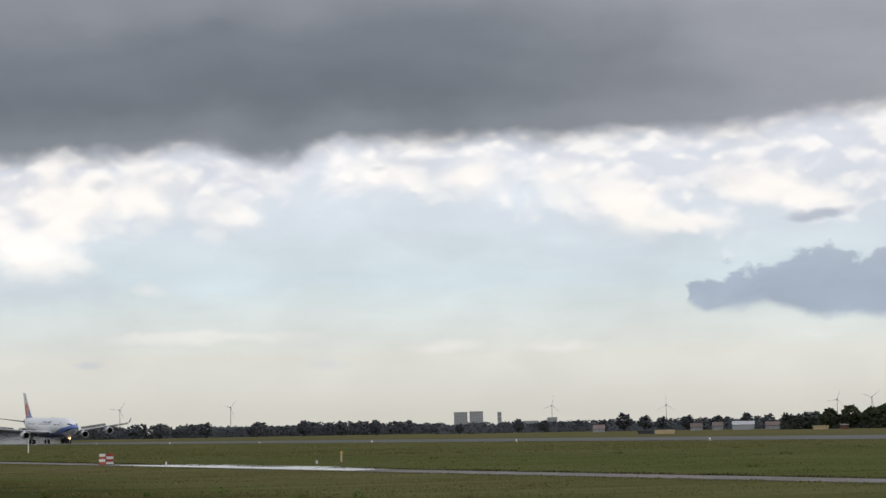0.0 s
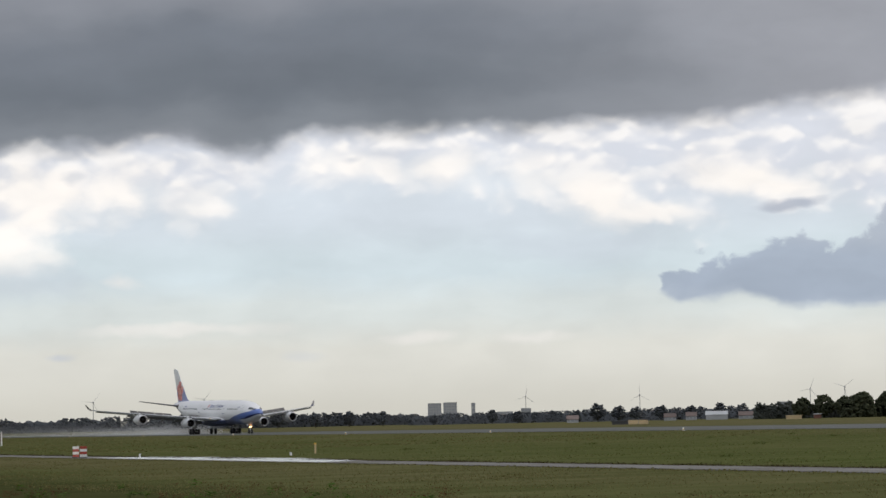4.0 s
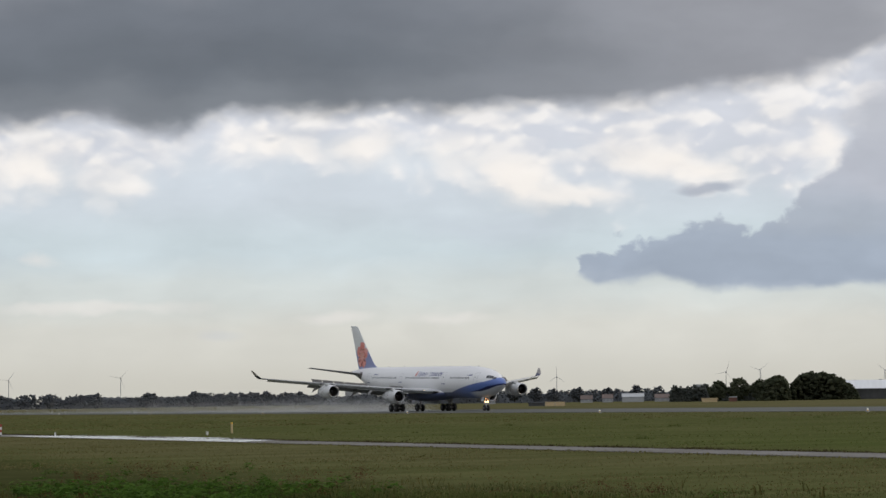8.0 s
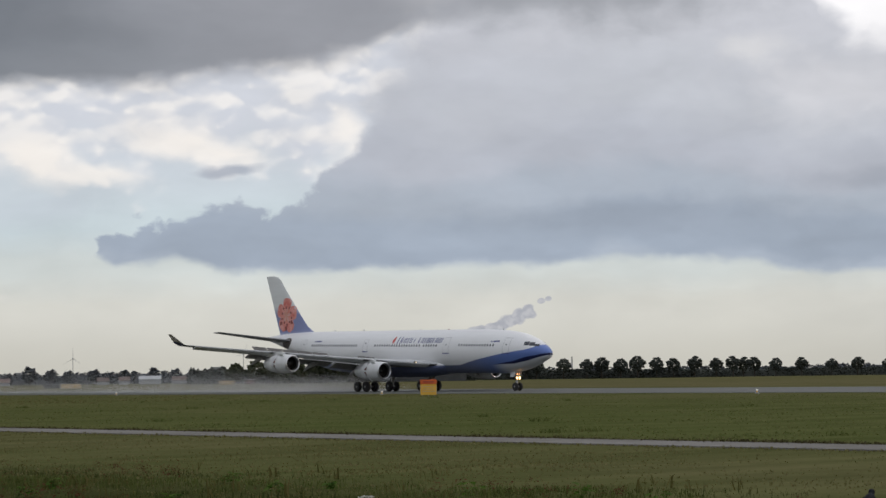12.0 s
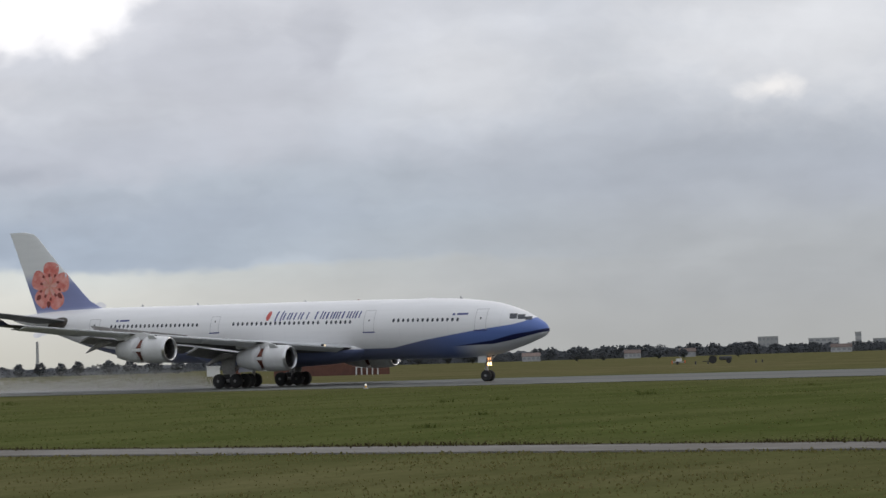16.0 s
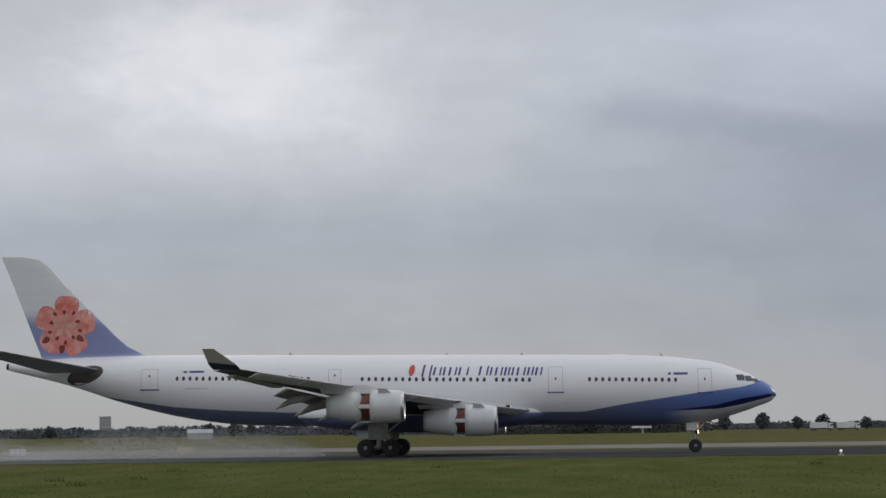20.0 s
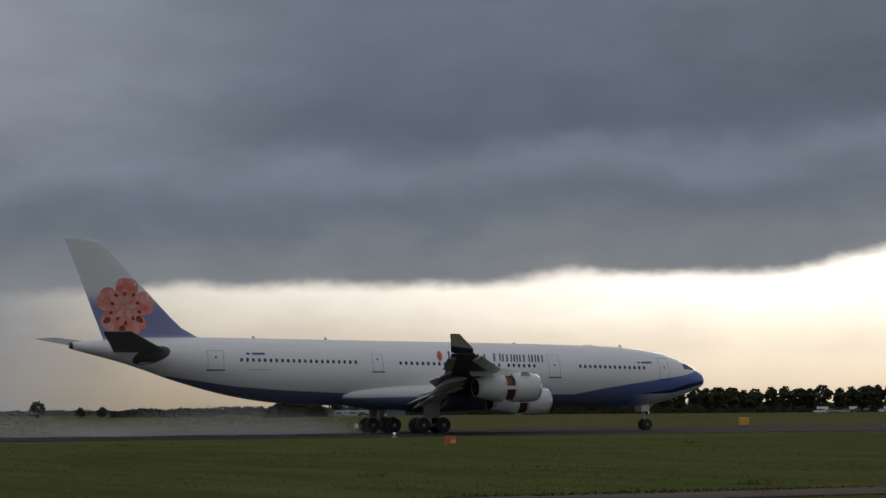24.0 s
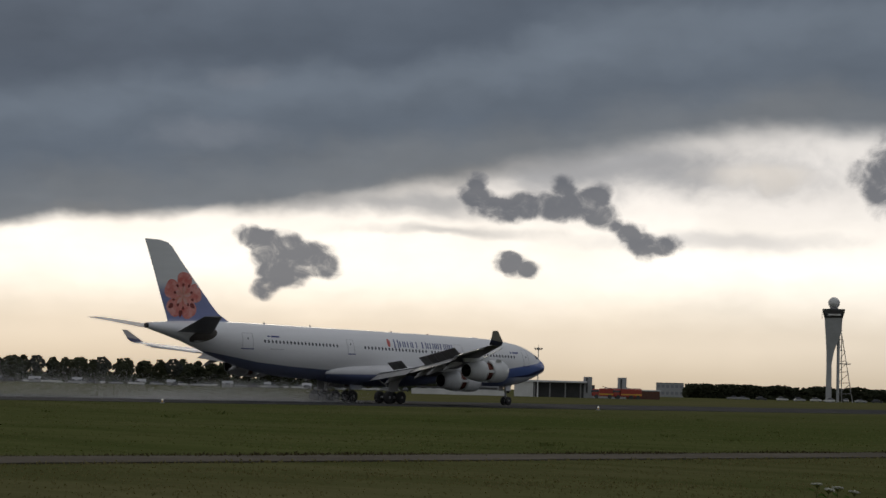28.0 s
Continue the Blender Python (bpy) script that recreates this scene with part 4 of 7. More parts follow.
building("hut", -56.55, 830, 2.6, 1.4, 3, "brick_wall", "small brown hut with a flat roof", "grey_wall", 0, 0, 0.0, "hut")
for az, d, w, h in ((-60.0, 1020, 5, 1.5), (-58.2, 1010, 6.5, 1.6), (-59.5, 1030, 4.5, 1.8), (-62.3, 1030, 5, 1.5)):
    building("house", az, d, w, h, 7, "grey_wall", "small pale house half hidden by trees", "roof_tile", 1, 3, 1.6, "house")

# long shed with a white roof, standing by the tall trees
shed = building("long_shed", -52.83, 900, 44.5, 4.0, 16, "dark_wall", "long dark shed with a white sheet-metal roof", "roof_sheet", 0, 0, 3.1, "shed", 0.5)
for k in range(9):
    w = part("shed_panel", box(-19.8 + 4.95 * k, -0.06, 1.95, 4.7, 0.1, 3.7, 0.03), "dark_wall", shed)
part("gutter", box(0, -0.62, 3.84, 45.6, 0.2, 0.2), "steel_grey", shed)

# brick equipment building across the runway
brick = building("equipment_building", -32.65, 425, 20.4, 3.15, 7, "brick_wall", "low red-brick equipment building with pale posts", "steel_grey", 0, 0, 0.0, "building")
for k in range(13):
    part("pier", box(-9.6 + 1.6 * k, -0.08, 1.55, 0.28, 0.16, 3.1, 0.02), "brick_wall", brick)
for k in range(5):
    part("pale_post", box(4.3 + 0.95 * k, -0.5, 0.72, 0.22, 0.22, 1.45, 0.03), "white_wall", brick)
part("pale_rail", box(6.2, -0.5, 1.38, 4.1, 0.12, 0.14), "white_wall", brick)
for k in range(4):
    part("roof_vent", box(-6 + 4 * k, 2.5, 3.65, 0.7, 0.7, 0.7, 0.05), "steel_grey", brick)
part("aerial", rod((3.5, 3.0, 3.3), (3.5, 3.0, 6.6), 0.05, 0.03, 6), "steel_grey", brick)
part("aerial_bar", rod((2.9, 3.0, 6.3), (4.3, 3.0, 6.5), 0.04, 0.03, 6), "steel_grey", brick)
building("cabin", -35.45, 560, 3.0, 2.1, 3, "white_wall", "small white equipment cabin", "white_wall", 0, 0, 0.0, "cabin")
building("cabin", -34.95, 560, 2.8, 1.8, 3, "brick_wall", "small brown equipment cabin", "steel_grey", 0, 0, 0.0, "cabin")
building("shed", -9.1, 800, 8.2, 2.2, 6, "grey_wall", "small pale shed with a shallow gable", "grey_wall", 0, 0, 1.2, "shed")
building("shed", 7.95, 800, 6.4, 1.6, 6, "grey_wall", "small pale shed with a shallow gable", "grey_wall", 0, 0, 0.9, "shed")
building("shed", 10.2, 820, 9.0, 2.4, 6, "grey_wall", "grey field shed with a flat roof", "white_wall", 0, 0, 0.0, "shed")
building("shed", 12.1, 820, 4.0, 2.6, 5, "grey_wall", "pale block of a field shed", "grey_wall", 0, 0, 0.0, "shed")
canopy = empty("canopy", *polar(1.35, 800), 0, -1.35)
tagged(canopy, "white flat canopy on a single post", "canopy")
part("roof", box(0, 2, 2.15, 6.6, 4, 0.75, 0.1), "white_wall", canopy)
part("post", box(0.4, 2, 0.9, 0.7, 0.7, 1.8, 0.05), "white_wall", canopy)


def stack(az, d, high, r):
    x, y = polar(az, d)
    s = empty("chimney_stack", x, y, 0)
    part("shaft", rod((0, 0, -0.5), (0, 0, high), r * 1.25, r * 0.8, 18), "grey_wall", s)
    for k in range(3):
        part("band", rod((0, 0, high * (0.78 + 0.08 * k)), (0, 0, high * (0.80 + 0.08 * k)), r * 0.95, r * 0.93, 18), "steel_grey", s)
    return tagged(s, "tall slim power station chimney on the horizon", "chimney", "power station chimneys")


stack(-51.30, 3200, 38.0, 2.2)
stack(-50.93, 3200, 43.0, 2.2)
stack(-39.55, 3200, 43.0, 2.0)
stack(-48.9, 3000, 24.0, 0.8)


def flecks(name, centres, sizes, material, seed):
    """A mist of tiny three-cornered flecks turned every way."""
    rng = np.random.default_rng(seed)
    n = len(centres)
    v = rng.normal(0, 1, (n, 3, 3))
    v -= v.mean(1, keepdims=True)
    v /= np.linalg.norm(v, axis=2, keepdims=True)
    v = centres[:, None, :] + v * sizes[:, None, None]
    v[:, :, 2] = np.maximum(v[:, :, 2], 0.0)
    me = fast_mesh(name, v.reshape(-1, 3), np.arange(n * 3).reshape(-1, 3))
    me.materials.append(MATS[material])
    return new(name, me)


def turbine(az, d, hub, blade_len, spin):
    x, y = polar(az, d)
    w = empty("wind_turbine", x, y, 0, -az)
    part("mast", rod((0, 0, -0.5), (0, 0, hub), 0.6, 0.35, 12), "grey_wall", w)
    part("nacelle", box(0, 1.0, hub, 2.2, 5.0, 2.2, 0.3), "white_wall", w)
    for k in range(3):
        a = radians(spin + 120 * k)
        part("blade", rod((0, -2.0, hub), (math.sin(a) * blade_len, -2.0, hub + math.cos(a) * blade_len), 0.26, 0.08, 8), "grey_wall", w)
    return tagged(w, "white three-bladed wind turbine on the horizon", "wind turbine", "wind turbines")


for az, hub, spin in ((-73.62, 37, 35), (-71.02, 38, 40), (-63.4, 33, 10), (-60.7, 31, 0), (-56.7, 34, 20), (-55.9, 36, 50), (-50.45, 36, 25), (-53.0, 33, 70)):
    turbine(az, 3300, hub, 15, spin)

# control tower far behind the tree row
ctl = empty("control_tower", *polar(43.2, 3400), 0, -43.2)
tagged(ctl, "distant airport control tower with a flared cab", "control tower")
part("shaft", rod((0, 0, -1), (0, 0, 44), 4.6, 3.6, 16), "grey_wall", ctl)
part("cab", loft([ring_at_z for ring_at_z in [[(r * math.cos(6.2832 * k / 16), r * math.sin(6.2832 * k / 16), z) for k in range(16)] for r, z in ((3.6, 40), (7.2, 46), (7.2, 50), (5.0, 51), (5.0, 54), (2.6, 55))]]), "dark_wall", ctl)
part("radar_mast", rod((0, 0, 54), (0, 0, 58.5), 1.2, 0.7, 8), "grey_wall", ctl)

# radar tower at the eastern end
rad = empty("radar_tower", *polar(55.55, 900), 0, -55.55)
tagged(rad, "slender concrete radar tower with a white dome", "radar tower")


def square_ring(cx, w, d, z):
    return [(cx - w / 2, -d / 2, z), (cx + w / 2, -d / 2, z), (cx + w / 2, d / 2, z), (cx - w / 2, d / 2, z)]


part("shaft", loft([square_ring(-1.4, 2.2, 2.6, -0.3), square_ring(-1.4, 1.9, 2.4, 14), square_ring(-1.0, 2.9, 3.0, 19), square_ring(0.0, 5.8, 5.0, 25.5), square_ring(0.0, 6.6, 6.0, 31)]), "grey_wall", rad)
part("cab", loft([square_ring(0, 6.8, 6.2, 31.0), square_ring(0, 8.2, 7.4, 33.6), square_ring(0, 8.2, 7.4, 34.3)]), "dark_wall", rad)
part("cab_windows", loft([square_ring(0, 6.0, 7.2, 31.6), square_ring(0, 6.4, 7.62, 32.6)]), "pane_dark", rad)
part("cab_band", box(0.3, -3.72, 32.2, 4.6, 0.12, 0.7), "white_wall", rad)
dome = bmesh.new()
bmesh.ops.create_uvsphere(dome, u_segments=20, v_segments=12, radius=2.15, matrix=Matrix.Translation((0.1, 0, 36.6)))
part("radome", dome, "white_wall", rad, "white radar dome", True)
part("radome_collar", rod((0.1, 0, 34.2), (0.1, 0, 35.2), 1.5, 1.5, 16), "steel_grey", rad)
part("aerial", rod((-4.2, -3, 30.5), (-4.2, -3, 33.5), 0.12, 0.06, 6), "steel_grey", rad)
part("lift_shaft", rod((1.9, 0, -0.3), (1.9, 0, 26), 0.55, 0.55, 8), "grey_wall", rad)
for s in (3.4, 7.4):
    part("stay", rod((s, 0, -0.3), (3.0, 0, 25.5), 0.16, 0.14, 6), "steel_grey", rad)
for k in range(6):
    z = 3 + 4 * k
    wdt = 7.3 - 4.3 * z / 26
    part("stair_landing", rod((1.9, 0, z), (wdt, 0, z + 0.3), 0.14, 0.14, 5), "steel_grey", rad)
    part("stair_flight", rod((1.9, 0, z), (wdt - 0.3, 0, z + 3.8), 0.12, 0.12, 5), "steel_grey", rad)
part("platform", box(4.0, 0, 14.2, 5.2, 1.2, 0.35), "steel_grey", rad)

# fire station and its yard
fs = empty("fire_station", *polar(48.1, 660), 0, -48.1)
tagged(fs, "low flat-roofed fire station with open vehicle bays", "building")
part("office_wing", box(-12, 6, 1.75, 15, 10, 3.7), "grey_wall", fs)
part("office_roof", box(-12, 6, 3.75, 16, 11, 0.45, 0.08), "roof_sheet", fs)
part("upper_storey", box(-7.6, 7, 4.9, 8.6, 7, 2.0), "grey_wall", fs)
part("upper_roof", box(-7.6, 7, 6.0, 9.2, 7.6, 0.28, 0.05), "steel_grey", fs)
part("pale_wall", box(-15.5, -0.4, 0.75, 26, 0.4, 1.5), "white_wall", fs)
part("dark_band", box(-16.0, -0.5, 1.9, 22, 0.3, 0.55), "dark_wall", fs)
part("bay_wall", box(2.2, 1.5, 2.0, 5.2, 3, 4.0), "white_wall", fs)
# dark hall and dark panels stand for the shade inside the open bays
part("bay_hall", box(12.0, 8, 2.0, 14.5, 11, 4.0), "dark_wall", fs)
part("bay_roof", box(9.0, 6.5, 4.3, 21, 14, 0.55, 0.08), "roof_sheet", fs)
for k in range(4):
    part("bay_pillar", box(5.2 + 4.2 * k, 1.2, 2.05, 0.35, 0.35, 4.1), "steel_grey", fs)
    part("bay_door", box(7.3 + 4.2 * k, 2.35, 1.8, 3.6, 0.12, 3.5, 0.03), "dark_wall", fs)
for x in (19.8, 29.2):
    part("stair_tower", box(x, 4, 2.85, 2.3, 4, 5.9, 0.04), "grey_wall", fs)
    part("tower_slot", box(x - 0.3, 1.97, 3.4, 0.5, 0.1, 4.0), "dark_wall", fs)
part("link_block", box(24.5, 6, 1.2, 7.4, 8, 2.6), "grey_wall", fs)
for k in range(4):
    part("window", box(22.0 + 1.6 * k, 1.95, 1.6, 1.1, 0.1, 1.0), "pane_dark", fs)
part("yard_wall", box(35, 5, 1.1, 9, 6, 2.4), "brick_wall", fs)
part("yard_roof", box(35, 5, 2.45, 9.4, 6.4, 0.3), "roof_sheet", fs)

mast = empty("light_mast", *polar(48.62, 640), 0, -48.6)
tagged(mast, "tall floodlight mast beside the fire station", "light mast")
part("pole", rod((0, 0, -0.3), (0, 0, 13.2), 0.20, 0.11, 10), "white_wall", mast)
part("crossbar", rod((-1.0, 0, 12.6), (1.0, 0, 12.6), 0.09, 0.09, 8), "steel_grey", mast)
for k in range(4):
    part("floodlight", box(-0.9 + 0.6 * k, -0.2, 12.85, 0.42, 0.3, 0.4, 0.04), "steel_grey", mast)
part("finial", rod((0, 0, 13.1), (0, 0, 13.9), 0.06, 0.03, 6), "steel_grey", mast)


def fire_engine(az, d, turn):
    f = empty("fire_engine", *polar(az, d), 0, -az + turn)
    part("body", box(0.6, 0, 1.65, 5.6, 2.5, 2.1, 0.12), "red_paint", f)
    part("cab", box(-3.2, 0, 1.55, 1.9, 2.5, 1.9, 0.2), "red_paint", f)
    part("windscreen", box(-3.3, 0, 2.0, 2.0, 2.54, 0.7, 0.1), "pane_dark", f)
    part("side_band", box(0.6, -1.27, 1.2, 5.5, 0.05, 0.3), "yellow_paint", f)
    part("monitor", rod((0.5, 0, 2.7), (-1.4, 0, 3.3), 0.12, 0.08, 8), "steel_grey", f)
    part("ladder", box(1.2, 0, 2.82, 4.0, 0.8, 0.18, 0.04), "steel_grey", f)
    for x in (-2.9, 0.6, 2.4):
        for y in (-1.15, 1.15):
            w = part("wheel", turned_y(0.55, 0.35), "dark_wall", f)
            w.matrix_basis = pose(x, y, 0.55)
    return tagged(f, "red airport fire engine parked outside the station", "fire engine", "fire engines")


def turned_y(r, w):
    return rod((0, -w / 2, 0), (0, w / 2, 0), r, r, 16)


fire_engine(50.28, 640, 0)
fire_engine(50.78, 640, 6)

# hazy terminal block and parked cars
building("terminal_block", 51.75, 1100, 12.5, 6.2, 12, "grey_wall", "hazy grey block behind the fire station", "steel_grey", 2, 6)
building("low_hall", 51.0, 1000, 14, 2.5, 10, "grey_wall", "low grey hall with a pale sheet roof", "roof_sheet", 0, 0)


def parked_car(seed):
    rng = random.Random(seed)
    c = empty("parked_car")
    bm = loft([[(x, y * 0.82, z) for x, y, z in ring] for ring in ([(-2.1, -1, 0.3), (2.1, -1, 0.3), (2.1, 1, 0.3), (-2.1, 1, 0.3)], [(-2.15, -1.05, 0.75), (2.15, -1.05, 0.7), (2.15, 1.05, 0.7), (-2.15, 1.05, 0.75)], [(-1.95, -1.0, 0.95), (1.3, -1.0, 0.92), (1.3, 1.0, 0.92), (-1.95, 1.0, 0.95)])])
    part("body", bm, ("white_wall", "steel_grey", "grey_wall", "dark_wall")[seed % 4], c)
    part("cabin", loft([[(-1.7, -0.8, 0.93), (0.9, -0.8, 0.93), (0.9, 0.8, 0.93), (-1.7, 0.8, 0.93)], [(-1.2, -0.65, 1.45), (0.2, -0.65, 1.45), (0.2, 0.65, 1.45), (-1.2, 0.65, 1.45)]]), "pane_dark", c)
    part("roof_panel", box(-0.5, 0, 1.47, 1.4, 1.25, 0.05), ("white_wall", "steel_grey", "grey_wall", "dark_wall")[seed % 4], c)
    for x in (-1.3, 1.35):
        for y in (-0.72, 0.72):
            w = part("wheel", turned_y(0.32, 0.2), "dark_wall", c)
            w.matrix_basis = pose(x, y, 0.32)
    return tagged(c, "parked car at the far edge of the field", "car", "parked cars")


cars = [parked_car(k) for k in range(4)]
car_rng = random.Random(31)
spot_list = [(35.2 + 11.4 * k / 43 + car_rng.uniform(-0.08, 0.08), 840 + car_rng.uniform(-12, 18)) for k in range(44)] + [(53.2 + 5.0 * k / 13 + car_rng.uniform(-0.1, 0.1), 880 + car_rng.uniform(-6, 10)) for k in range(14)] + [(23.8 + 1.4 * k / 5, 850) for k in range(6)]
for k, (az, d) in enumerate(spot_list):
    x, y = polar(az, d)
    m = pose(x, y, 0, 0, 0, -az + car_rng.choice((0, 0, 90, 180)) + car_rng.uniform(-6, 6))
    if k < 4:
        cars[k].matrix_basis = m
    else:
        copy_thing(cars[(0, 0, 1, 2, 3, 0, 2)[k % 7]], m)
for k in range(12):
    az = 35.0 + 11.0 * k / 11 + car_rng.uniform(-0.3, 0.3)
    building("glasshouse", az, 870 + 12 * (k % 2), car_rng.uniform(2.0, 4.5), 1.3, 6, "grey_wall" if k % 3 == 0 else "steel_grey", "low pale glasshouse below the tree row", "grey_wall", 0, 0, 0.9, "glasshouse")
building("long_wall", 24.4, 870, 22, 1.8, 4, "grey_wall", "long pale low wall below slender trees", "white_wall", 0, 0, 0.0, "wall")


# two white lorries that drive along the far road
def lorry():
    t = empty("lorry")
    part("trailer", box(-1.5, 0, 2.05, 6.4, 2.4, 2.2, 0.06), "white_wall", t)
    part("cab", box(2.9, 0, 1.65, 1.7, 2.3, 2.1, 0.15), "white_wall", t)
    part("windscreen", box(3.2, 0, 2.1, 1.2, 2.34, 0.7, 0.08), "pane_dark", t)
    part("chassis", box(-0.5, 0, 0.75, 8.2, 1.0, 0.25), "dark_wall", t)
    for x in (-3.8, -2.8, 2.7):
        for y in (-1.05, 1.05):
            w = part("wheel", turned_y(0.48, 0.3), "dark_wall", t)
            w.matrix_basis = pose(x, y, 0.48)
    return tagged(t, "white box lorry driving along the far road", "lorry", "lorries")


lorry_lead = lorry()
lorry_tail = copy_thing(lorry_lead, pose(0, 0, 0))


# ---- airliner ----
# its space: x ahead from the nose wheel's axle, -y to its right-hand side, z up from the runway
airliner = empty("airliner", -724.86, RUNWAY_Y, 0.03)
tagged(airliner, "four-engined white airliner with blue belly rolling out on the runway", "airplane")
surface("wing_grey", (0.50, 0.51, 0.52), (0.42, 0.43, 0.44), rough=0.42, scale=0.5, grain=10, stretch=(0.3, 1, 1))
# dark copy of the wing grey: shade below the wing put into the colour
surface("wing_under_shade", (0.105, 0.10, 0.095), (0.07, 0.066, 0.062), rough=0.6, scale=0.5, grain=10, stretch=(0.3, 1, 1))
# flap grey, darkened to hold the flaps' shade
surface("flap_grey", (0.34, 0.335, 0.33), (0.22, 0.215, 0.21), rough=0.45, scale=0.6)
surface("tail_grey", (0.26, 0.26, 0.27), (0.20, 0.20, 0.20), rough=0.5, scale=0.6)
# spoiler grey, darkened for the shade the panels stand in
surface("spoiler_grey", (0.12, 0.115, 0.11), (0.08, 0.075, 0.07), rough=0.6, scale=0.8)
surface("nacelle_paint", (0.66, 0.67, 0.67), (0.58, 0.58, 0.58), rough=0.38, scale=0.7, grain=12)
surface("lip_metal", (0.62, 0.62, 0.63), (0.50, 0.50, 0.51), rough=0.30, metal=1.0, scale=1.5)
surface("reverser_red", (0.20, 0.050, 0.028), (0.085, 0.028, 0.018), rough=0.6, scale=2.5, grain=4)
surface("dark_metal", (0.030, 0.030, 0.032), (0.055, 0.052, 0.050), rough=0.5, metal=0.3, scale=2.0)
surface("exhaust_metal", (0.10, 0.085, 0.075), (0.05, 0.045, 0.04), rough=0.5, metal=0.7, scale=2.0)
surface("tyre_rubber", (0.022, 0.022, 0.024), (0.034, 0.033, 0.032), rough=0.85, scale=3.0)
surface("rim_metal", (0.30, 0.30, 0.30), (0.20, 0.20, 0.20), rough=0.5, metal=0.5, scale=3.0)
surface("gear_paint", (0.48, 0.48, 0.48), (0.34, 0.33, 0.32), rough=0.5, scale=2.0)
surface("window_glass", (0.035, 0.040, 0.052), (0.06, 0.065, 0.08), rough=0.15, scale=2.0)
surface("door_line", (0.55, 0.55, 0.56), (0.46, 0.46, 0.47), rough=0.5, scale=2.0)
surface("lettering_navy", (0.040, 0.055, 0.19), (0.055, 0.07, 0.22), rough=0.4, scale=2.0)
surface("emblem_red", (0.46, 0.060, 0.055), (0.55, 0.10, 0.08), rough=0.4, scale=3.0)
surface("petal_coral", (0.76, 0.36, 0.31), (0.62, 0.13, 0.10), rough=0.42, scale=0.9, grain=3)
surface("petal_pale", (0.70, 0.40, 0.36), (0.62, 0.26, 0.22), rough=0.42, scale=1.2, grain=3)
surface("stamen_red", (0.16, 0.020, 0.016), (0.24, 0.04, 0.03), rough=0.45, scale=3.0)
surface("stamen_cream", (0.66, 0.40, 0.26), (0.60, 0.32, 0.20), rough=0.45, scale=3.0)
surface("seal_brown", (0.055, 0.045, 0.038), (0.09, 0.075, 0.062), rough=0.55, scale=1.2)
glowing("landing_light", (1.0, 0.58, 0.24), 6.0)
glowing("taxi_light", (1.0, 0.45, 0.18), 1.6)
glowing("root_light", (1.0, 0.84, 0.60), 0.9)


def livery(name, build):
    """A painted skin; build(graph, x, y, z) gives its colour."""
    m = bpy.data.materials.new(name)
    m.use_nodes = True
    g = Graph(m.node_tree)
    b = g.node("ShaderNodeBsdfPrincipled")
    where = g.node("ShaderNodeTexCoord").outputs["Object"]
    sep = g.node("ShaderNodeSeparateXYZ")
    g.put(sep.inputs[0], where)
    c = build(g, *sep.outputs)
    # soot and rain streaks drawn out along the skin, and faint panel seams
    streak = g.noise(g.vector(g.mul(sep.outputs[0], 0.12), sep.outputs[1], g.mul(sep.outputs[2], 1.5)), 1.6, 4, 0.6)
    seam = g.math("PINGPONG", sep.outputs[0], 1.30)
    k = g.sub(g.add(0.95, g.mul(g.step(streak, 0.25, 0.75), 0.05)), g.mul(g.sub(1.0, g.step(seam, 0.0, 0.035)), 0.06))
    g.put(b.inputs["Base Color"], g.mix(1.0, c, g.vector(k, k, k), "MULTIPLY"))
    g.put(b.inputs["Roughness"], g.add(0.34, g.mul(streak, 0.05)))
    b.inputs["Specular IOR Level"].default_value = 0.4
    g.tree.links.new(b.outputs[0], g.node("ShaderNodeOutputMaterial").inputs[0])
    MATS[name] = m


def body_colour(g, x, y, z):
    white = (0.80, 0.80, 0.805)
    wave = g.line(x, [(-57, 7.1), (-51.6, 5.9), (-49, 5.25), (-47, 4.92), (-42.4, 4.20), (-37.9, 3.85), (-33, 3.62), (-20, 3.45), (-9, 3.38), (-5.3, 4.02), (-0.6, 4.66), (3.67, 5.20), (4.6, 5.42), (5.3, 5.75), (6.7, 6.6)], 2, 9)
    blue = g.mix(g.step(x, -9.0, 1.5), (0.15, 0.172, 0.28), (0.115, 0.185, 0.46))
    c = g.mix(g.step(g.sub(wave, z), -0.03, 0.03), white, blue)
    under = g.line(x, [(-2.2, 3.36), (1.7, 3.46), (3.67, 3.80), (5.3, 4.20), (6.7, 4.52)], 2, 9)
    over = g.line(x, [(-2.2, 3.36), (1.7, 3.78), (3.67, 4.27), (5.3, 4.50), (6.7, 4.78)], 2, 9)
    pale = g.mul(g.step(g.sub(under, z), -0.03, 0.03), g.step(x, -3.0, 0.5))
    c = g.mix(pale, c, (0.62, 0.64, 0.68))
    navy = g.mul(g.mul(g.step(g.sub(over, z), -0.03, 0.03), g.step(g.sub(z, under), -0.03, 0.03)), g.step(x, -2.2, -2.0))
    return g.mix(navy, c, (0.008, 0.012, 0.065))


def fin_colour(g, x, y, z):
    low = g.mix(g.step(g.add(z, g.mul(x, -0.02)), 9.2, 9.75), (0.46, 0.49, 0.64), (0.235, 0.265, 0.47))
    return g.mix(g.step(z, 10.9, 12.6), low, (0.74, 0.755, 0.75))


def winglet_colour(g, x, y, z):
    return g.mix(g.step(g.add(z, g.mul(x, 0.12)), 2.75, 2.81), (0.020, 0.024, 0.085), (0.34, 0.32, 0.31))


livery("body_paint", body_colour)
livery("fin_paint", fin_colour)
livery("winglet_paint", winglet_colour)


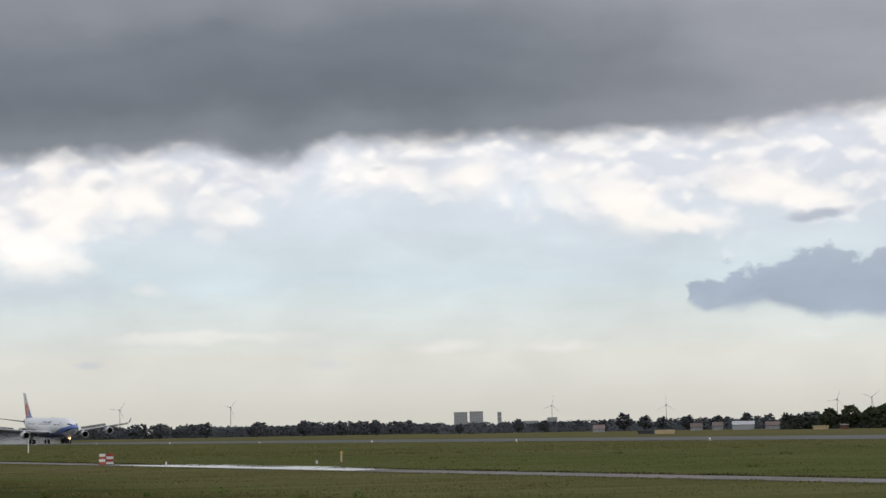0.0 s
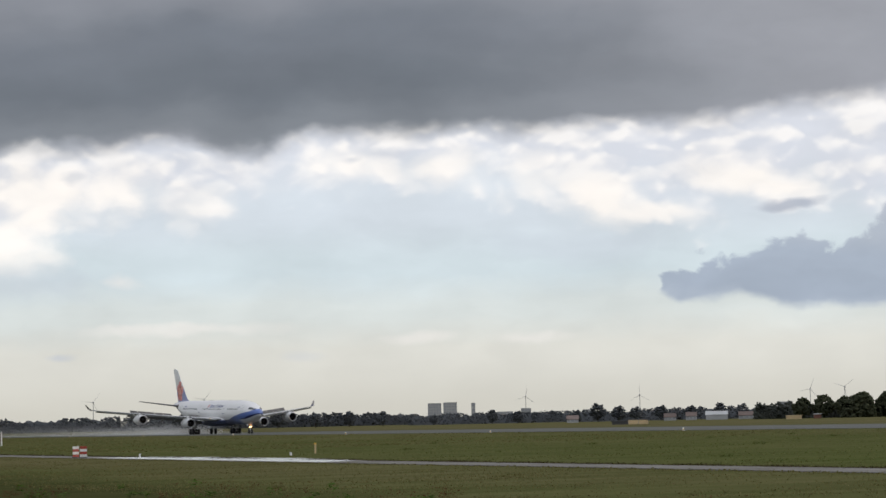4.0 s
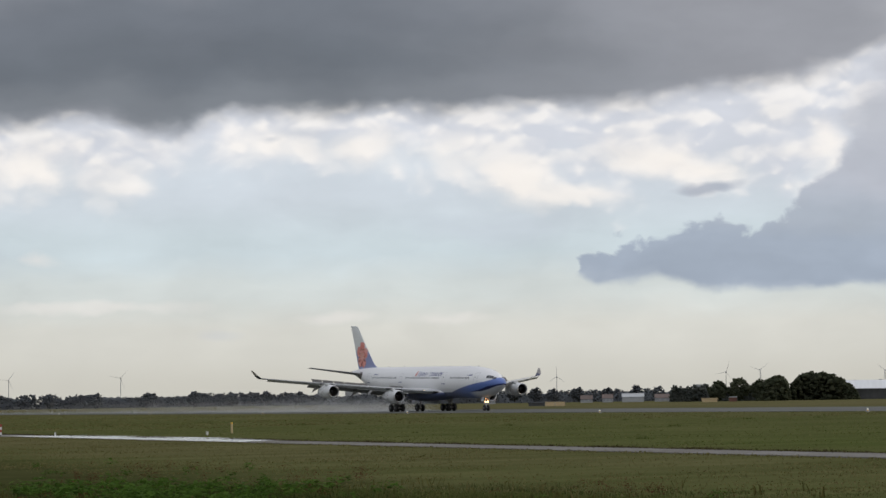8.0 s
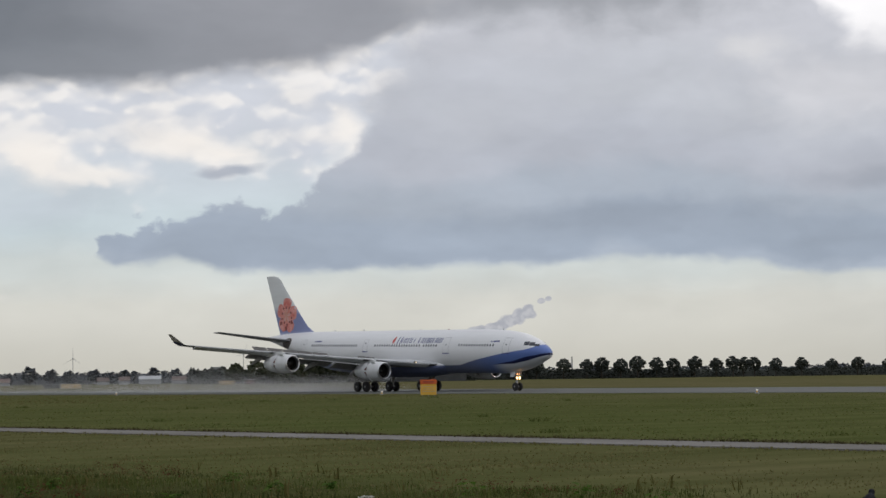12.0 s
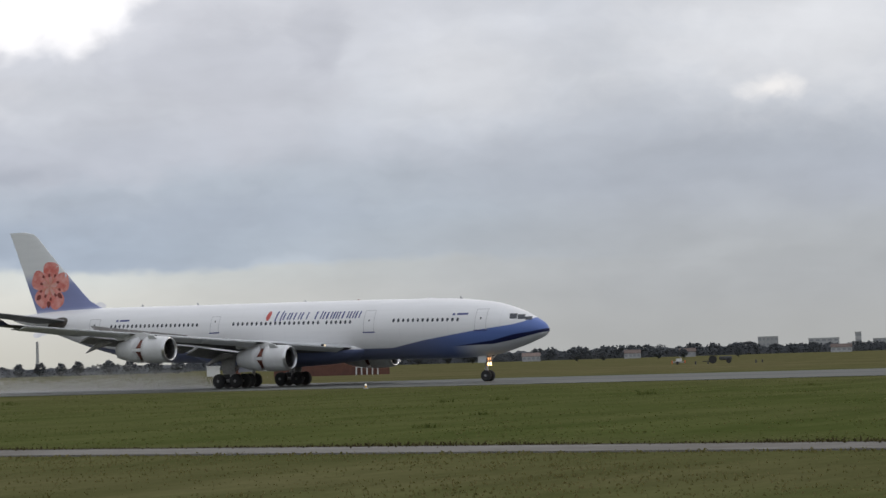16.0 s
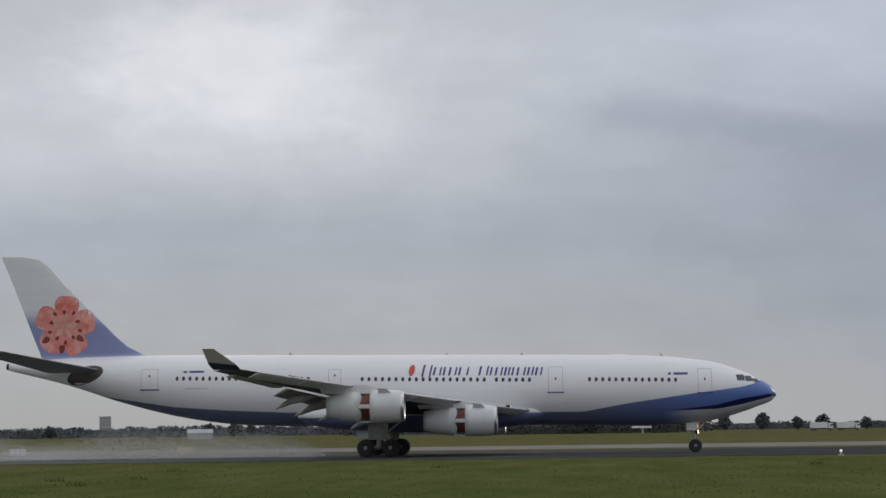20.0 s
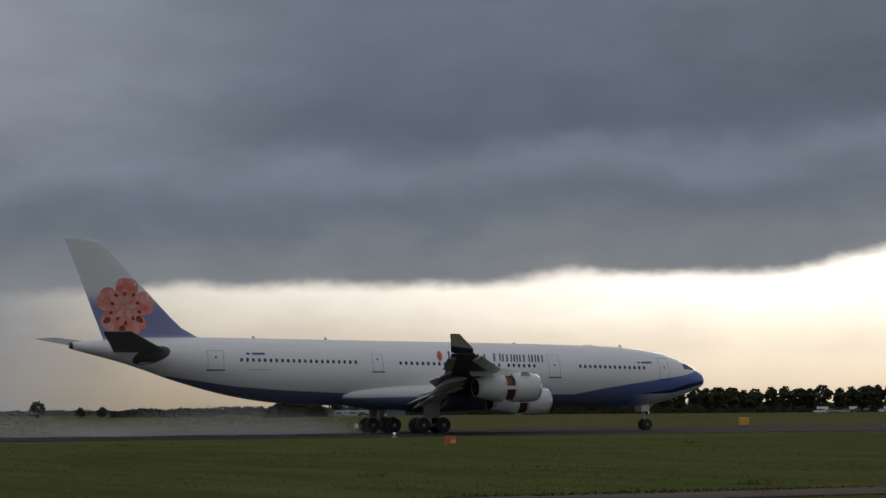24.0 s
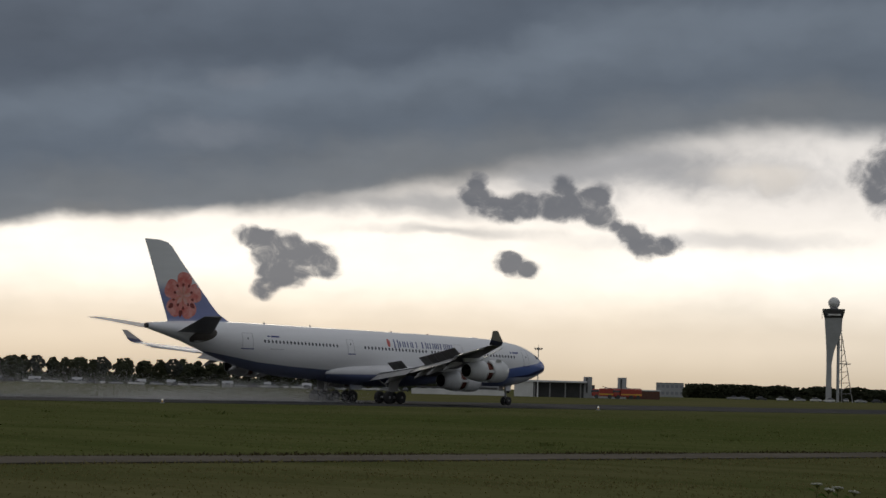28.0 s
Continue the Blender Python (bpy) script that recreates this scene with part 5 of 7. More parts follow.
def smooth_line(x, table):
    """A smooth curve through (x, value) pairs."""
    xs = [p[0] for p in table]
    ys = [p[1] for p in table]
    k = max(0, min(len(xs) - 2, next((i for i in range(len(xs) - 1) if xs[i + 1] >= x), len(xs) - 2)))

    def slope(i):
        if i == 0 or i == len(xs) - 1:
            j = min(max(i, 1), len(xs) - 1)
            return (ys[j] - ys[j - 1]) / (xs[j] - xs[j - 1])
        return (ys[i + 1] - ys[i - 1]) / (xs[i + 1] - xs[i - 1])

    h = xs[k + 1] - xs[k]
    t = (x - xs[k]) / h
    return (ys[k] * (2 * t**3 - 3 * t**2 + 1) + slope(k) * h * (t**3 - 2 * t**2 + t)
            + ys[k + 1] * (-2 * t**3 + 3 * t**2) + slope(k + 1) * h * (t**3 - t**2))


TOP = [(-56.4, 8.03), (-51.6, 8.36), (-47, 8.48), (-42.4, 8.48), (-37.9, 8.42), (-28.6, 8.30), (-14.6, 8.13), (-5.3, 7.95), (-3, 7.86), (-0.6, 7.63), (1.7, 7.26), (4.1, 6.45), (5.25, 5.84), (6.1, 5.32), (6.6, 4.72)]
LOW = [(-56.4, 7.40), (-51.6, 6.16), (-47, 4.65), (-42.4, 3.45), (-37.9, 2.76), (-33, 2.52), (-28.6, 2.50), (-14.6, 2.38), (-5.3, 2.25), (-3, 2.25), (-0.6, 2.31), (1.7, 2.62), (4.1, 3.28), (5.25, 3.70), (6.1, 4.02), (6.6, 4.45)]
HALF = [(-56.4, 0.30), (-51.6, 1.25), (-47, 2.05), (-42.4, 2.58), (-37.9, 2.80), (-33, 2.82), (-14.6, 2.82), (-3, 2.80), (-0.6, 2.70), (1.7, 2.42), (4.1, 1.72), (5.25, 1.24), (6.1, 0.78), (6.6, 0.10)]


def section(x):
    return tuple(smooth_line(x, t) for t in (TOP, LOW, HALF))


def skin_point(x, a, out=0.0):
    """A point of the fuselage's skin at station x; a in degrees, 0 at the right-hand side (-y), 90 at the top."""
    top, low, half = section(x)
    c, s = math.cos(radians(a)), math.sin(radians(a))
    return Vector((x, -(half + out) * c, (top + low) / 2 + ((top - low) / 2 + out) * s))


def side_point(x, z, side=-1, out=0.0):
    """The point of the skin at station x and height z, on one side."""
    top, low, half = section(x)
    a = math.degrees(math.asin(max(-0.999, min(0.999, (z - (top + low) / 2) / ((top - low) / 2)))))
    p = skin_point(x, a, out)
    return Vector((p.x, p.y * -side, p.z))


def skin_patch(x0, x1, z0, z1, side=-1, out=0.012, lean=0.0, nx=3, nz=4, oval=False, bm=None):
    """A thin plate lying on the skin; lean slants it; oval rounds it off."""
    bm = bm or bmesh.new()
    cx, cz, hx, hz = (x0 + x1) / 2, (z0 + z1) / 2, (x1 - x0) / 2, (z1 - z0) / 2

    def at(u, v, o):
        if oval:
            u, v = u * math.sqrt(max(0.0, 1 - v * v / 2)), v * math.sqrt(max(0.0, 1 - u * u / 2))
        return side_point(cx + u * hx + lean * v * hz, cz + v * hz, side, o)

    rows = [[bm.verts.new(at(-1 + 2 * i / nx, -1 + 2 * j / nz, out)) for i in range(nx + 1)] for j in range(nz + 1)]
    for j in range(nz):
        for i in range(nx):
            q = (rows[j][i], rows[j][i + 1], rows[j + 1][i + 1], rows[j + 1][i])
            bm.faces.new(q if side < 0 else q[::-1])
    edge = [v for v in rows[0]] + [r[-1] for r in rows[1:]] + [v for v in rows[-1][-2::-1]] + [r[0] for r in rows[-2:0:-1]]
    foot = []
    for v in edge:
        s = 1.0 if side < 0 else -1.0
        foot.append(bm.verts.new(v.co + Vector((0, s * (out + 0.02), 0))))
    for k in range(len(edge)):
        q = (edge[k], foot[k], foot[(k + 1) % len(edge)], edge[(k + 1) % len(edge)])
        bm.faces.new(q)
    return bm


def fuselage_mesh():
    xs = [-56.4 + 0.8 * i for i in range(72)] + [1.0 + 0.28 * i for i in range(19)] + [6.2, 6.35, 6.48, 6.56, 6.6]
    return loft([[skin_point(x, 360 * k / 56) for k in range(56)] for x in xs])


fuselage = part("fuselage", fuselage_mesh(), "body_paint", airliner, "white fuselage with blue nose band and blue-grey belly", smooth=True)


def fairing_mesh():
    """The bulge of the belly between the wings."""
    rings = []
    for i in range(25):
        t = i / 24
        x = -12.2 - 20.0 * t
        swell = math.sin(math.pi * t) ** 0.48 if 0 < t < 1 else 0.0
        top, low, half = section(x)
        zc, hw, hh = 3.35, 2.1 + 1.12 * swell, 0.35 + 1.14 * swell
        rings.append([(x, hw * math.copysign(abs(math.cos(a)) ** 0.8, math.cos(a)), zc + hh * math.copysign(abs(math.sin(a)) ** 0.9, math.sin(a))) for a in (2 * math.pi * k / 32 for k in range(32))])
    return loft(rings)


def fairing_colour(g, x, y, z):
    return g.mix(g.step(g.sub(z, g.mul(x, 0.012)), 3.50, 3.56), (0.155, 0.185, 0.33), (0.74, 0.74, 0.745))


livery("fairing_paint", fairing_colour)
part("belly_fairing", fairing_mesh(), "fairing_paint", airliner, smooth=True)
part("exhaust_outlet", rod((-56.3, 0, 7.71), (-56.62, 0, 7.74), 0.29, 0.26, 20), "dark_metal", airliner, "sooty auxiliary exhaust")

# cabin windows, doors, flight deck
for side in (-1, 1):
    for x0, x1, z0, z1 in ((-42.0, -31.25, 6.50, 6.31), (-26.87, -16.98, 6.24, 6.06), (-16.0, -13.34, 6.04, 6.0), (-8.5, -1.6, 5.97, 5.83)):
        n = round((x1 - x0) / 0.537)
        for k in range(n + 1):
            x, z = x0 + (x1 - x0) * k / n, z0 + (z1 - z0) * k / n
            part("window", skin_patch(x - 0.13, x + 0.13, z - 0.19, z + 0.19, side, 0.008, nx=2, nz=3, oval=True), "window_glass", fuselage)
    for x0, x1, z0, z1 in ((-45.0, -43.6, 5.62, 7.30), (-29.6, -28.6, 5.45, 7.05), (-11.8, -10.65, 4.95, 7.02), (0.2, 1.3, 4.76, 6.72)):
        door = part("door", skin_patch(x0 + 0.04, x1 - 0.04, z0 + 0.04, z1 - 0.04, side, 0.010, nx=3, nz=8), "body_paint", fuselage, "white cabin door")
        frame_bm = bmesh.new()
        for a, b, c, d in ((x0 - 0.02, x0 + 0.03, z0, z1), (x1 - 0.03, x1 + 0.02, z0, z1), (x0, x1, z1 - 0.03, z1 + 0.02)):
            skin_patch(a, b, c, d, side, 0.014, nx=2, nz=8, bm=frame_bm)
        part("door_seam", frame_bm, "door_line", door)
        part("sill", skin_patch(x0 - 0.1, x1 + 0.1, z0 - 0.06, z0 + 0.05, side, 0.020, nx=4, nz=2), "lettering_navy", door)
        part("door_window", skin_patch((x0 + x1) / 2 - 0.08, (x0 + x1) / 2 + 0.08, z0 + 1.0, z0 + 1.22, side, 0.016, nx=2, nz=2, oval=True), "window_glass", door)
    # the airline's name and the emblem as plain slanted bars, the registration as bars
    for x0, x1, z0, z1 in ((-22.0, -21.25, 6.33, 7.32), (-21.1, -20.45, 6.45, 7.12), (-20.3, -20.02, 6.45, 7.12), (-19.85, -19.2, 6.43, 7.11), (-19.05, -18.25, 6.42, 7.10),
                           (-17.4, -16.65, 6.40, 7.14), (-16.5, -16.25, 6.39, 7.06), (-16.1, -15.5, 6.38, 7.05), (-15.35, -14.9, 6.37, 7.04), (-14.75, -14.5, 6.36, 7.03), (-14.35, -13.65, 6.36, 7.03), (-13.5, -13.0, 6.35, 7.02), (-12.85, -12.3, 6.34, 7.0)):
        w = x1 - x0
        bm = skin_patch(x0, x0 + min(0.17, w * 0.6), z0, z1, side, 0.012, 0.22, nx=1)
        if w > 0.4:
            skin_patch(x1 - 0.14, x1, z0, z1, side, 0.012, 0.22, nx=1, bm=bm)
        part("name_mark", bm, "lettering_navy", fuselage)
    part("emblem", skin_patch(-23.1, -22.6, 6.42, 7.36, side, 0.012, 0.15, oval=True, nx=4, nz=6), "emblem_red", fuselage, "plain red oval emblem")
    for x0, x1, z0, z1 in ((-41.5, -41.2, 6.95, 7.12), (-41.0, -39.8, 6.95, 7.12), (-41.3, -39.4, 5.63, 5.71), (-2.2, -1.95, 6.24, 6.42), (-1.75, -0.6, 6.24, 6.42)):
        part("registration_bar", skin_patch(x0, x1, z0, z1, side, 0.012, nx=4, nz=1), "lettering_navy" if z0 > 6 else "door_line", fuselage)
    for x0, x1, z0, z1, lean in ((3.35, 3.98, 5.72, 6.20, -0.25), (4.05, 4.62, 5.66, 6.10, -0.35), (4.68, 5.18, 5.58, 5.88, -0.6)):
        part("windscreen", skin_patch(x0, x1, z0, z1, side, 0.012, lean, nx=4, nz=4), "window_glass", fuselage, "dark flight deck pane")
    part("seal_plate", skin_patch(-51.2, -48.4, 6.1, 7.68, side, 0.02, 0.9, nx=10, nz=6, oval=True), "seal_brown", fuselage, "dark worn plate round the tailplane root")
part("satellite_fairing", loft([[(-7.1 + 2.0 * t, 0.32 * math.sin(math.pi * (0.08 + 0.84 * t)) * math.cos(a), 7.86 - 0.012 * (x_ + 0) + 0.20 * math.sin(math.pi * (0.08 + 0.84 * t)) * math.sin(a)) for a in (math.pi * 2 * k / 10 for k in range(10))] for t, x_ in ((i / 8, 0) for i in range(9))]), "body_paint", fuselage, smooth=True)
for x, z, h in ((-2.54, 7.74, 0.32), (-32.9, 8.24, 0.34), (-39.8, 8.32, 0.34), (-20.0, 8.1, 0.25)):
    part("antenna", loft([[(x - 0.18, -0.02, z), (x + 0.18, -0.02, z), (x + 0.18, 0.02, z), (x - 0.18, 0.02, z)], [(x - 0.22, -0.012, z + h), (x - 0.08, -0.012, z + h), (x - 0.08, 0.012, z + h), (x - 0.22, 0.012, z + h)]]), "door_line", fuselage)
part("beacon", loft([[(-14.0 + r * math.cos(a), r * math.sin(a), 8.0 + h) for a in (2 * math.pi * k / 10 for k in range(10))] for r, h in ((0.14, 0), (0.14, 0.12), (0.07, 0.2))]), "stamen_red", fuselage)


# ---- wings, tail surfaces ----
def airfoil(le, te, y, z, thick, drop=0.0, n=9):
    """A ring round a wing section from le to te at span y: z is the height of its chord at the leading edge."""
    c = le - te
    up, low = [], []
    for i in range(n + 1):
        u = (1 - math.cos(math.pi * i / n)) / 2
        h = thick * (2.6 * math.sqrt(u) * (1 - u) * (1 - 0.45 * u) + 0.02)
        mid = z - drop * u
        up.append((le - c * u, y, mid + h * 0.58))
        low.append((le - c * u, y, mid - h * 0.42))
    return up + low[::-1]


def wing_line(y):
    """Leading edge, trailing edge and height of the wing at span y."""
    le = -13.35 - (abs(y) - 2.6) * 0.742
    te = -25.3 - max(0.0, abs(y) - 2.6) * 0.16 if abs(y) < 10.2 else -26.5 - (abs(y) - 10.2) * 0.447
    z = 3.55 + (abs(y) - 2.6) * 0.100 + 0.0004 * (abs(y) - 2.6) ** 2
    return le, te, z


def wing_mesh(side):
    rings = []
    for y in (1.6, 2.6, 4, 6, 8, 10.2, 13, 16, 19, 22, 25, 27.5, 29.1):
        le, te, z = wing_line(y)
        if 3.2 < y < 21.0:
            te += 0.55
        thick = 1.15 - 0.068 * y if y < 10.2 else 0.46 - (y - 10.2) * 0.0165
        rings.append(airfoil(le, te, side * y, z, thick, 0.20 - 0.004 * y))
    return loft(rings)


def blade(corners, thick):
    """A thin plate with a rounded edge over four corners."""
    a, b, c, d = (Vector(p) for p in corners)
    n = (b - a).cross(d - a).normalized() * thick / 2
    bm = bmesh.new()
    top = [bm.verts.new(p + n) for p in (a, b, c, d)]
    low = [bm.verts.new(p - n) for p in (a, b, c, d)]
    bm.faces.new(top)
    bm.faces.new(low[::-1])
    for k in range(4):
        bm.faces.new((top[k], low[k], low[(k + 1) % 4], top[(k + 1) % 4]))
    bmesh.ops.recalc_face_normals(bm, faces=bm.faces[:])
    bmesh.ops.bevel(bm, geom=bm.edges[:], offset=thick * 0.3, segments=1, affect="EDGES")
    return bm


def flap_mesh(side, y0, y1, chord, angle, gap=0.1):
    rings = []
    for i in range(5):
        y = y0 + (y1 - y0) * i / 4
        le, te, z = wing_line(y)
        z -= 0.20 - 0.004 * y
        x0, z0 = te + 0.50, z - 0.05 - gap
        ring = airfoil(0, -chord * (1 - 0.12 * i / 4), side * y, 0, 0.20, 0.0, 6)
        ca, sa = math.cos(radians(angle)), math.sin(radians(angle))
        rings.append([(x0 + px * ca + pz * sa * 0.0 - pz * sa, py, z0 + px * sa + pz * ca) for px, py, pz in ring])
    return loft(rings)


for side in (-1, 1):
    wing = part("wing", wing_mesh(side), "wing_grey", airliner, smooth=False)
    wing.data.materials.append(MATS["wing_under_shade"])
    # downward faces take the shade-coloured copy
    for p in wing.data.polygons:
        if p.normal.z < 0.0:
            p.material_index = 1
    tip = wing_line(29.1)
    part("winglet", loft([airfoil(tip[0], tip[1], side * 29.1, tip[2], 0.16, 0.0, 6),
                          [(x - 0.25, side * 29.5, z + 0.35) for x, y, z in airfoil(tip[0], tip[1], 0, tip[2], 0.12, 0.0, 6)],
                          [(x, side * (30.15 + 0.05 * math.sin(z)), 7.92 + (z - 6) * 0.2) for x, y, z in airfoil(-34.75, -35.55, 0, 6, 0.05, 0.0, 6)]]), "winglet_paint", wing, "grey winglet with a navy foot")
    part("flap", flap_mesh(side, 3.3, 9.9, 1.9, 24), "flap_grey", wing, "lowered inner flap")
    part("flap", flap_mesh(side, 10.4, 20.6, 1.45, 24), "flap_grey", wing, "lowered outer flap")
    part("aileron", flap_mesh(side, 21.2, 27.2, 0.9, 6, 0.0), "wing_grey", wing)
    # spoilers stand up along the rear of the wing
    for y0, y1 in ((4.3, 6.9), (10.9, 12.7), (12.8, 14.6), (14.7, 16.5), (16.6, 18.4), (18.5, 20.2)):
        pts = []
        for y in (y0, y1):
            le, te, z = wing_line(y)
            x = te + 1.75 if y < 8 else te + 1.30
            zz = z - (0.20 - 0.004 * y) * 0.85 + (0.22 if y < 8 else 0.12)
            pts.append((Vector((x, side * y, zz)), Vector((x - 1.05, side * y, zz + 0.80))))
        part("spoiler", blade((pts[0][0], pts[1][0], pts[1][1], pts[0][1]), 0.06), "spoiler_grey", wing, "raised spoiler panel")
    # slats drawn forward and down
    for y0, y1 in ((3.6, 8.2), (10.6, 14.5), (14.6, 18.3), (20.4, 24.2), (24.3, 28.2)):
        rings = []
        for y in (y0, (y0 + y1) / 2, y1):
            le, te, z = wing_line(y)
            rings.append([(px * 0.9 + pz * 0.42 + le + 0.34, py, pz * 0.9 - px * -0.42 + z - 0.20) for px, py, pz in airfoil(0.22, -0.72, side * y, 0, 0.20, 0.0, 5)])
        part("slat", loft(rings), "wing_grey", wing, "lowered leading-edge slat")
    for y in (6.6, 12.9, 16.2, 19.6):
        le, te, z = wing_line(y)
        k = 1.0 if y < 18 else 0.85
        rings = []
        for t, r, dz in ((0, 0.03, 0.05), (0.12, 0.16, 0.0), (0.35, 0.26, -0.10), (0.6, 0.26, -0.28), (0.82, 0.17, -0.65), (1.0, 0.03, -0.98)):
            x = te + 1.9 - 3.5 * k * t
            rings.append([(x, side * y + r * 0.7 * k * math.cos(a), z - 0.78 + dz * k + r * 1.25 * k * math.sin(a)) for a in (2 * math.pi * j / 12 for j in range(12))])
        part("flap_track_fairing", loft(rings), "flap_grey", wing, smooth=True)
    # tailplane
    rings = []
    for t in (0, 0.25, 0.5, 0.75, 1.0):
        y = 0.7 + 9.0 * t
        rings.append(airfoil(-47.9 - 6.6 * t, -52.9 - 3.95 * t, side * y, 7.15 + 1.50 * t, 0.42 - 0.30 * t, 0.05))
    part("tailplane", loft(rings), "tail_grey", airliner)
    # wing-root lamp
    lamp = part("root_lamp", rod((-15.2, side * 4.9, 3.82), (-14.86, side * 4.9, 3.82), 0.16, 0.17, 14), "dark_metal", wing)
    part("lens", rod((-14.87, side * 4.9, 3.82), (-14.83, side * 4.9, 3.82), 0.13, 0.13, 14), "root_light", lamp, "lit landing lamp")


FIN = [(8.1, -44.2, -53.6, 0.50), (8.6, -45.3, -53.78, 0.46), (9.3, -46.6, -54.05, 0.44), (10.2, -47.6, -54.42, 0.40), (12.4, -49.75, -55.28, 0.36), (14.6, -51.9, -56.15, 0.29), (16.2, -53.35, -56.82, 0.22), (16.6, -53.95, -56.98, 0.18), (16.83, -55.1, -57.08, 0.10)]


def fin_half(x, z):
    """Half the fin's thickness at (x, z)."""
    k = max(0, min(len(FIN) - 2, next((i for i in range(len(FIN) - 1) if FIN[i + 1][0] >= z), len(FIN) - 2)))
    t = (z - FIN[k][0]) / (FIN[k + 1][0] - FIN[k][0])
    le, te, th = (FIN[k][i] + (FIN[k + 1][i] - FIN[k][i]) * t for i in (1, 2, 3))
    u = max(0.0, min(1.0, (le - x) / (le - te)))
    return th / 2 * (2.6 * math.sqrt(u) * (1 - u) * (1 - 0.45 * u) + 0.04)


def fin_mesh():
    rings = []
    for z, le, te, th in FIN:
        us = [(1 - math.cos(math.pi * i / 12)) / 2 for i in range(13)]
        ring = [(le - (le - te) * u, -fin_half(le - (le - te) * u, z), z) for u in us]
        ring += [(x, -y, z) for x, y, z in ring[::-1]]
        rings.append(ring)
    return loft(rings)


fin = part("fin", fin_mesh(), "fin_paint", airliner, "grey and lavender fin with a coral blossom mark")


def fin_plate(outline, side, out=0.012, bm=None):
    """A flat mark on the fin: outline is a list of (x, z), round its first point."""
    bm = bm or bmesh.new()
    cx, cz = outline[0]
    rings = []
    for s in (0.0, 0.34, 0.67, 1.0):
        ring = []
        for x, z in outline[1:]:
            x, z = cx + (x - cx) * s, cz + (z - cz) * s
            ring.append(bm.verts.new((x, side * (fin_half(x, z) + out), z)))
            if s == 0:
                break
        rings.append(ring)
    n = len(rings[-1])
    for k in range(n):
        bm.faces.new((rings[0][0], rings[1][k], rings[1][(k + 1) % n]))
    for a, b in zip(rings[1:], rings[2:]):
        for k in range(n):
            bm.faces.new((a[k], b[k], b[(k + 1) % n], a[(k + 1) % n]))
    foot = [bm.verts.new((v.co.x, v.co.y - side * (out + 0.02), v.co.z)) for v in rings[-1]]
    for k in range(n):
        bm.faces.new((rings[-1][k], foot[k], foot[(k + 1) % n], rings[-1][(k + 1) % n]))
    bmesh.ops.recalc_face_normals(bm, faces=bm.faces[:])
    return bm


def lobe(cx, cz, a, reach, wide, notch=0.0, n=18):
    """A petal outline that leaves (cx, cz) at the angle a."""
    mx, mz = cx + math.cos(a) * reach * 0.52, cz + math.sin(a) * reach * 0.52
    pts = [(mx, mz)]
    for k in range(n):
        t = 2 * math.pi * k / n
        u = math.cos(t) * reach * 0.5 * (1 - notch * max(0.0, math.cos(t)) ** 8)
        v = math.sin(t) * wide * (0.72 + 0.28 * math.cos(t))
        pts.append((mx + u * math.cos(a) - v * math.sin(a), mz + u * math.sin(a) + v * math.cos(a)))
    return pts


for side in (-1, 1):
    fx, fz = -51.75, 11.0
    for k in range(5):
        a = radians(84 + 72 * k)
        petal = part("petal", fin_plate(lobe(fx, fz, a, 2.62, 1.34, 0.10), side, 0.010 + 0.003 * k), "petal_coral", fin, "coral petal mark")
        part("petal_heart", fin_plate(lobe(fx, fz, a, 1.1, 0.30), side, 0.024 + 0.003 * k), "petal_pale", petal)
    for k in range(10):
        a = radians(20 + 36 * k)
        r = 1.16 + 0.16 * (k % 2)
        x, z = fx + math.cos(a) * r, fz + math.sin(a) * r
        part("stamen", fin_plate(lobe(fx, fz, a, r, 0.045, n=8), side, 0.040), "stamen_cream", fin)
        part("anther", fin_plate(lobe(x - math.cos(a) * 0.22, z - math.sin(a) * 0.22, a, 0.40, 0.19, n=10), side, 0.044), "stamen_red", fin)
    for a, r in ((215, 2.35), (262, 2.30), (322, 2.05)):
        x, z = fx + math.cos(radians(a)) * r, fz + math.sin(radians(a)) * r
        part("petal_spot", fin_plate(lobe(x, z, radians(a - 180), 0.75, 0.34, n=10), side, 0.030), "stamen_red", fin)


# ---- engines ----
def ring_at(x, r, sides=32, cy=0.0, cz=0.0, squash=1.0):
    return [(x, cy + r * math.cos(2 * math.pi * k / sides), cz + r * squash * math.sin(2 * math.pi * k / sides)) for k in range(sides)]


def turned(profile, sides=32, caps=False):
    """A body of revolution about the x axis through (x, radius) pairs."""
    return loft([ring_at(x, r, sides) for x, r in profile], caps=caps)


def arc_plate(x0, r0, x1, r1, a0, a1, thick, n=8):
    """A curved door of the cowl between the angles a0 and a1."""
    outer = [[(x, r * math.cos(radians(a0 + (a1 - a0) * k / n)), r * math.sin(radians(a0 + (a1 - a0) * k / n))) for k in range(n + 1)] for x, r in ((x0, r0), ((x0 + x1) / 2, (r0 + r1) / 2 + 0.01), (x1, r1))]
    inner = [[(x, y * (1 - thick), z * (1 - thick)) for x, y, z in row] for row in outer]
    rings = [o + i[::-1] for o, i in zip(outer, inner)]
    return loft(rings)


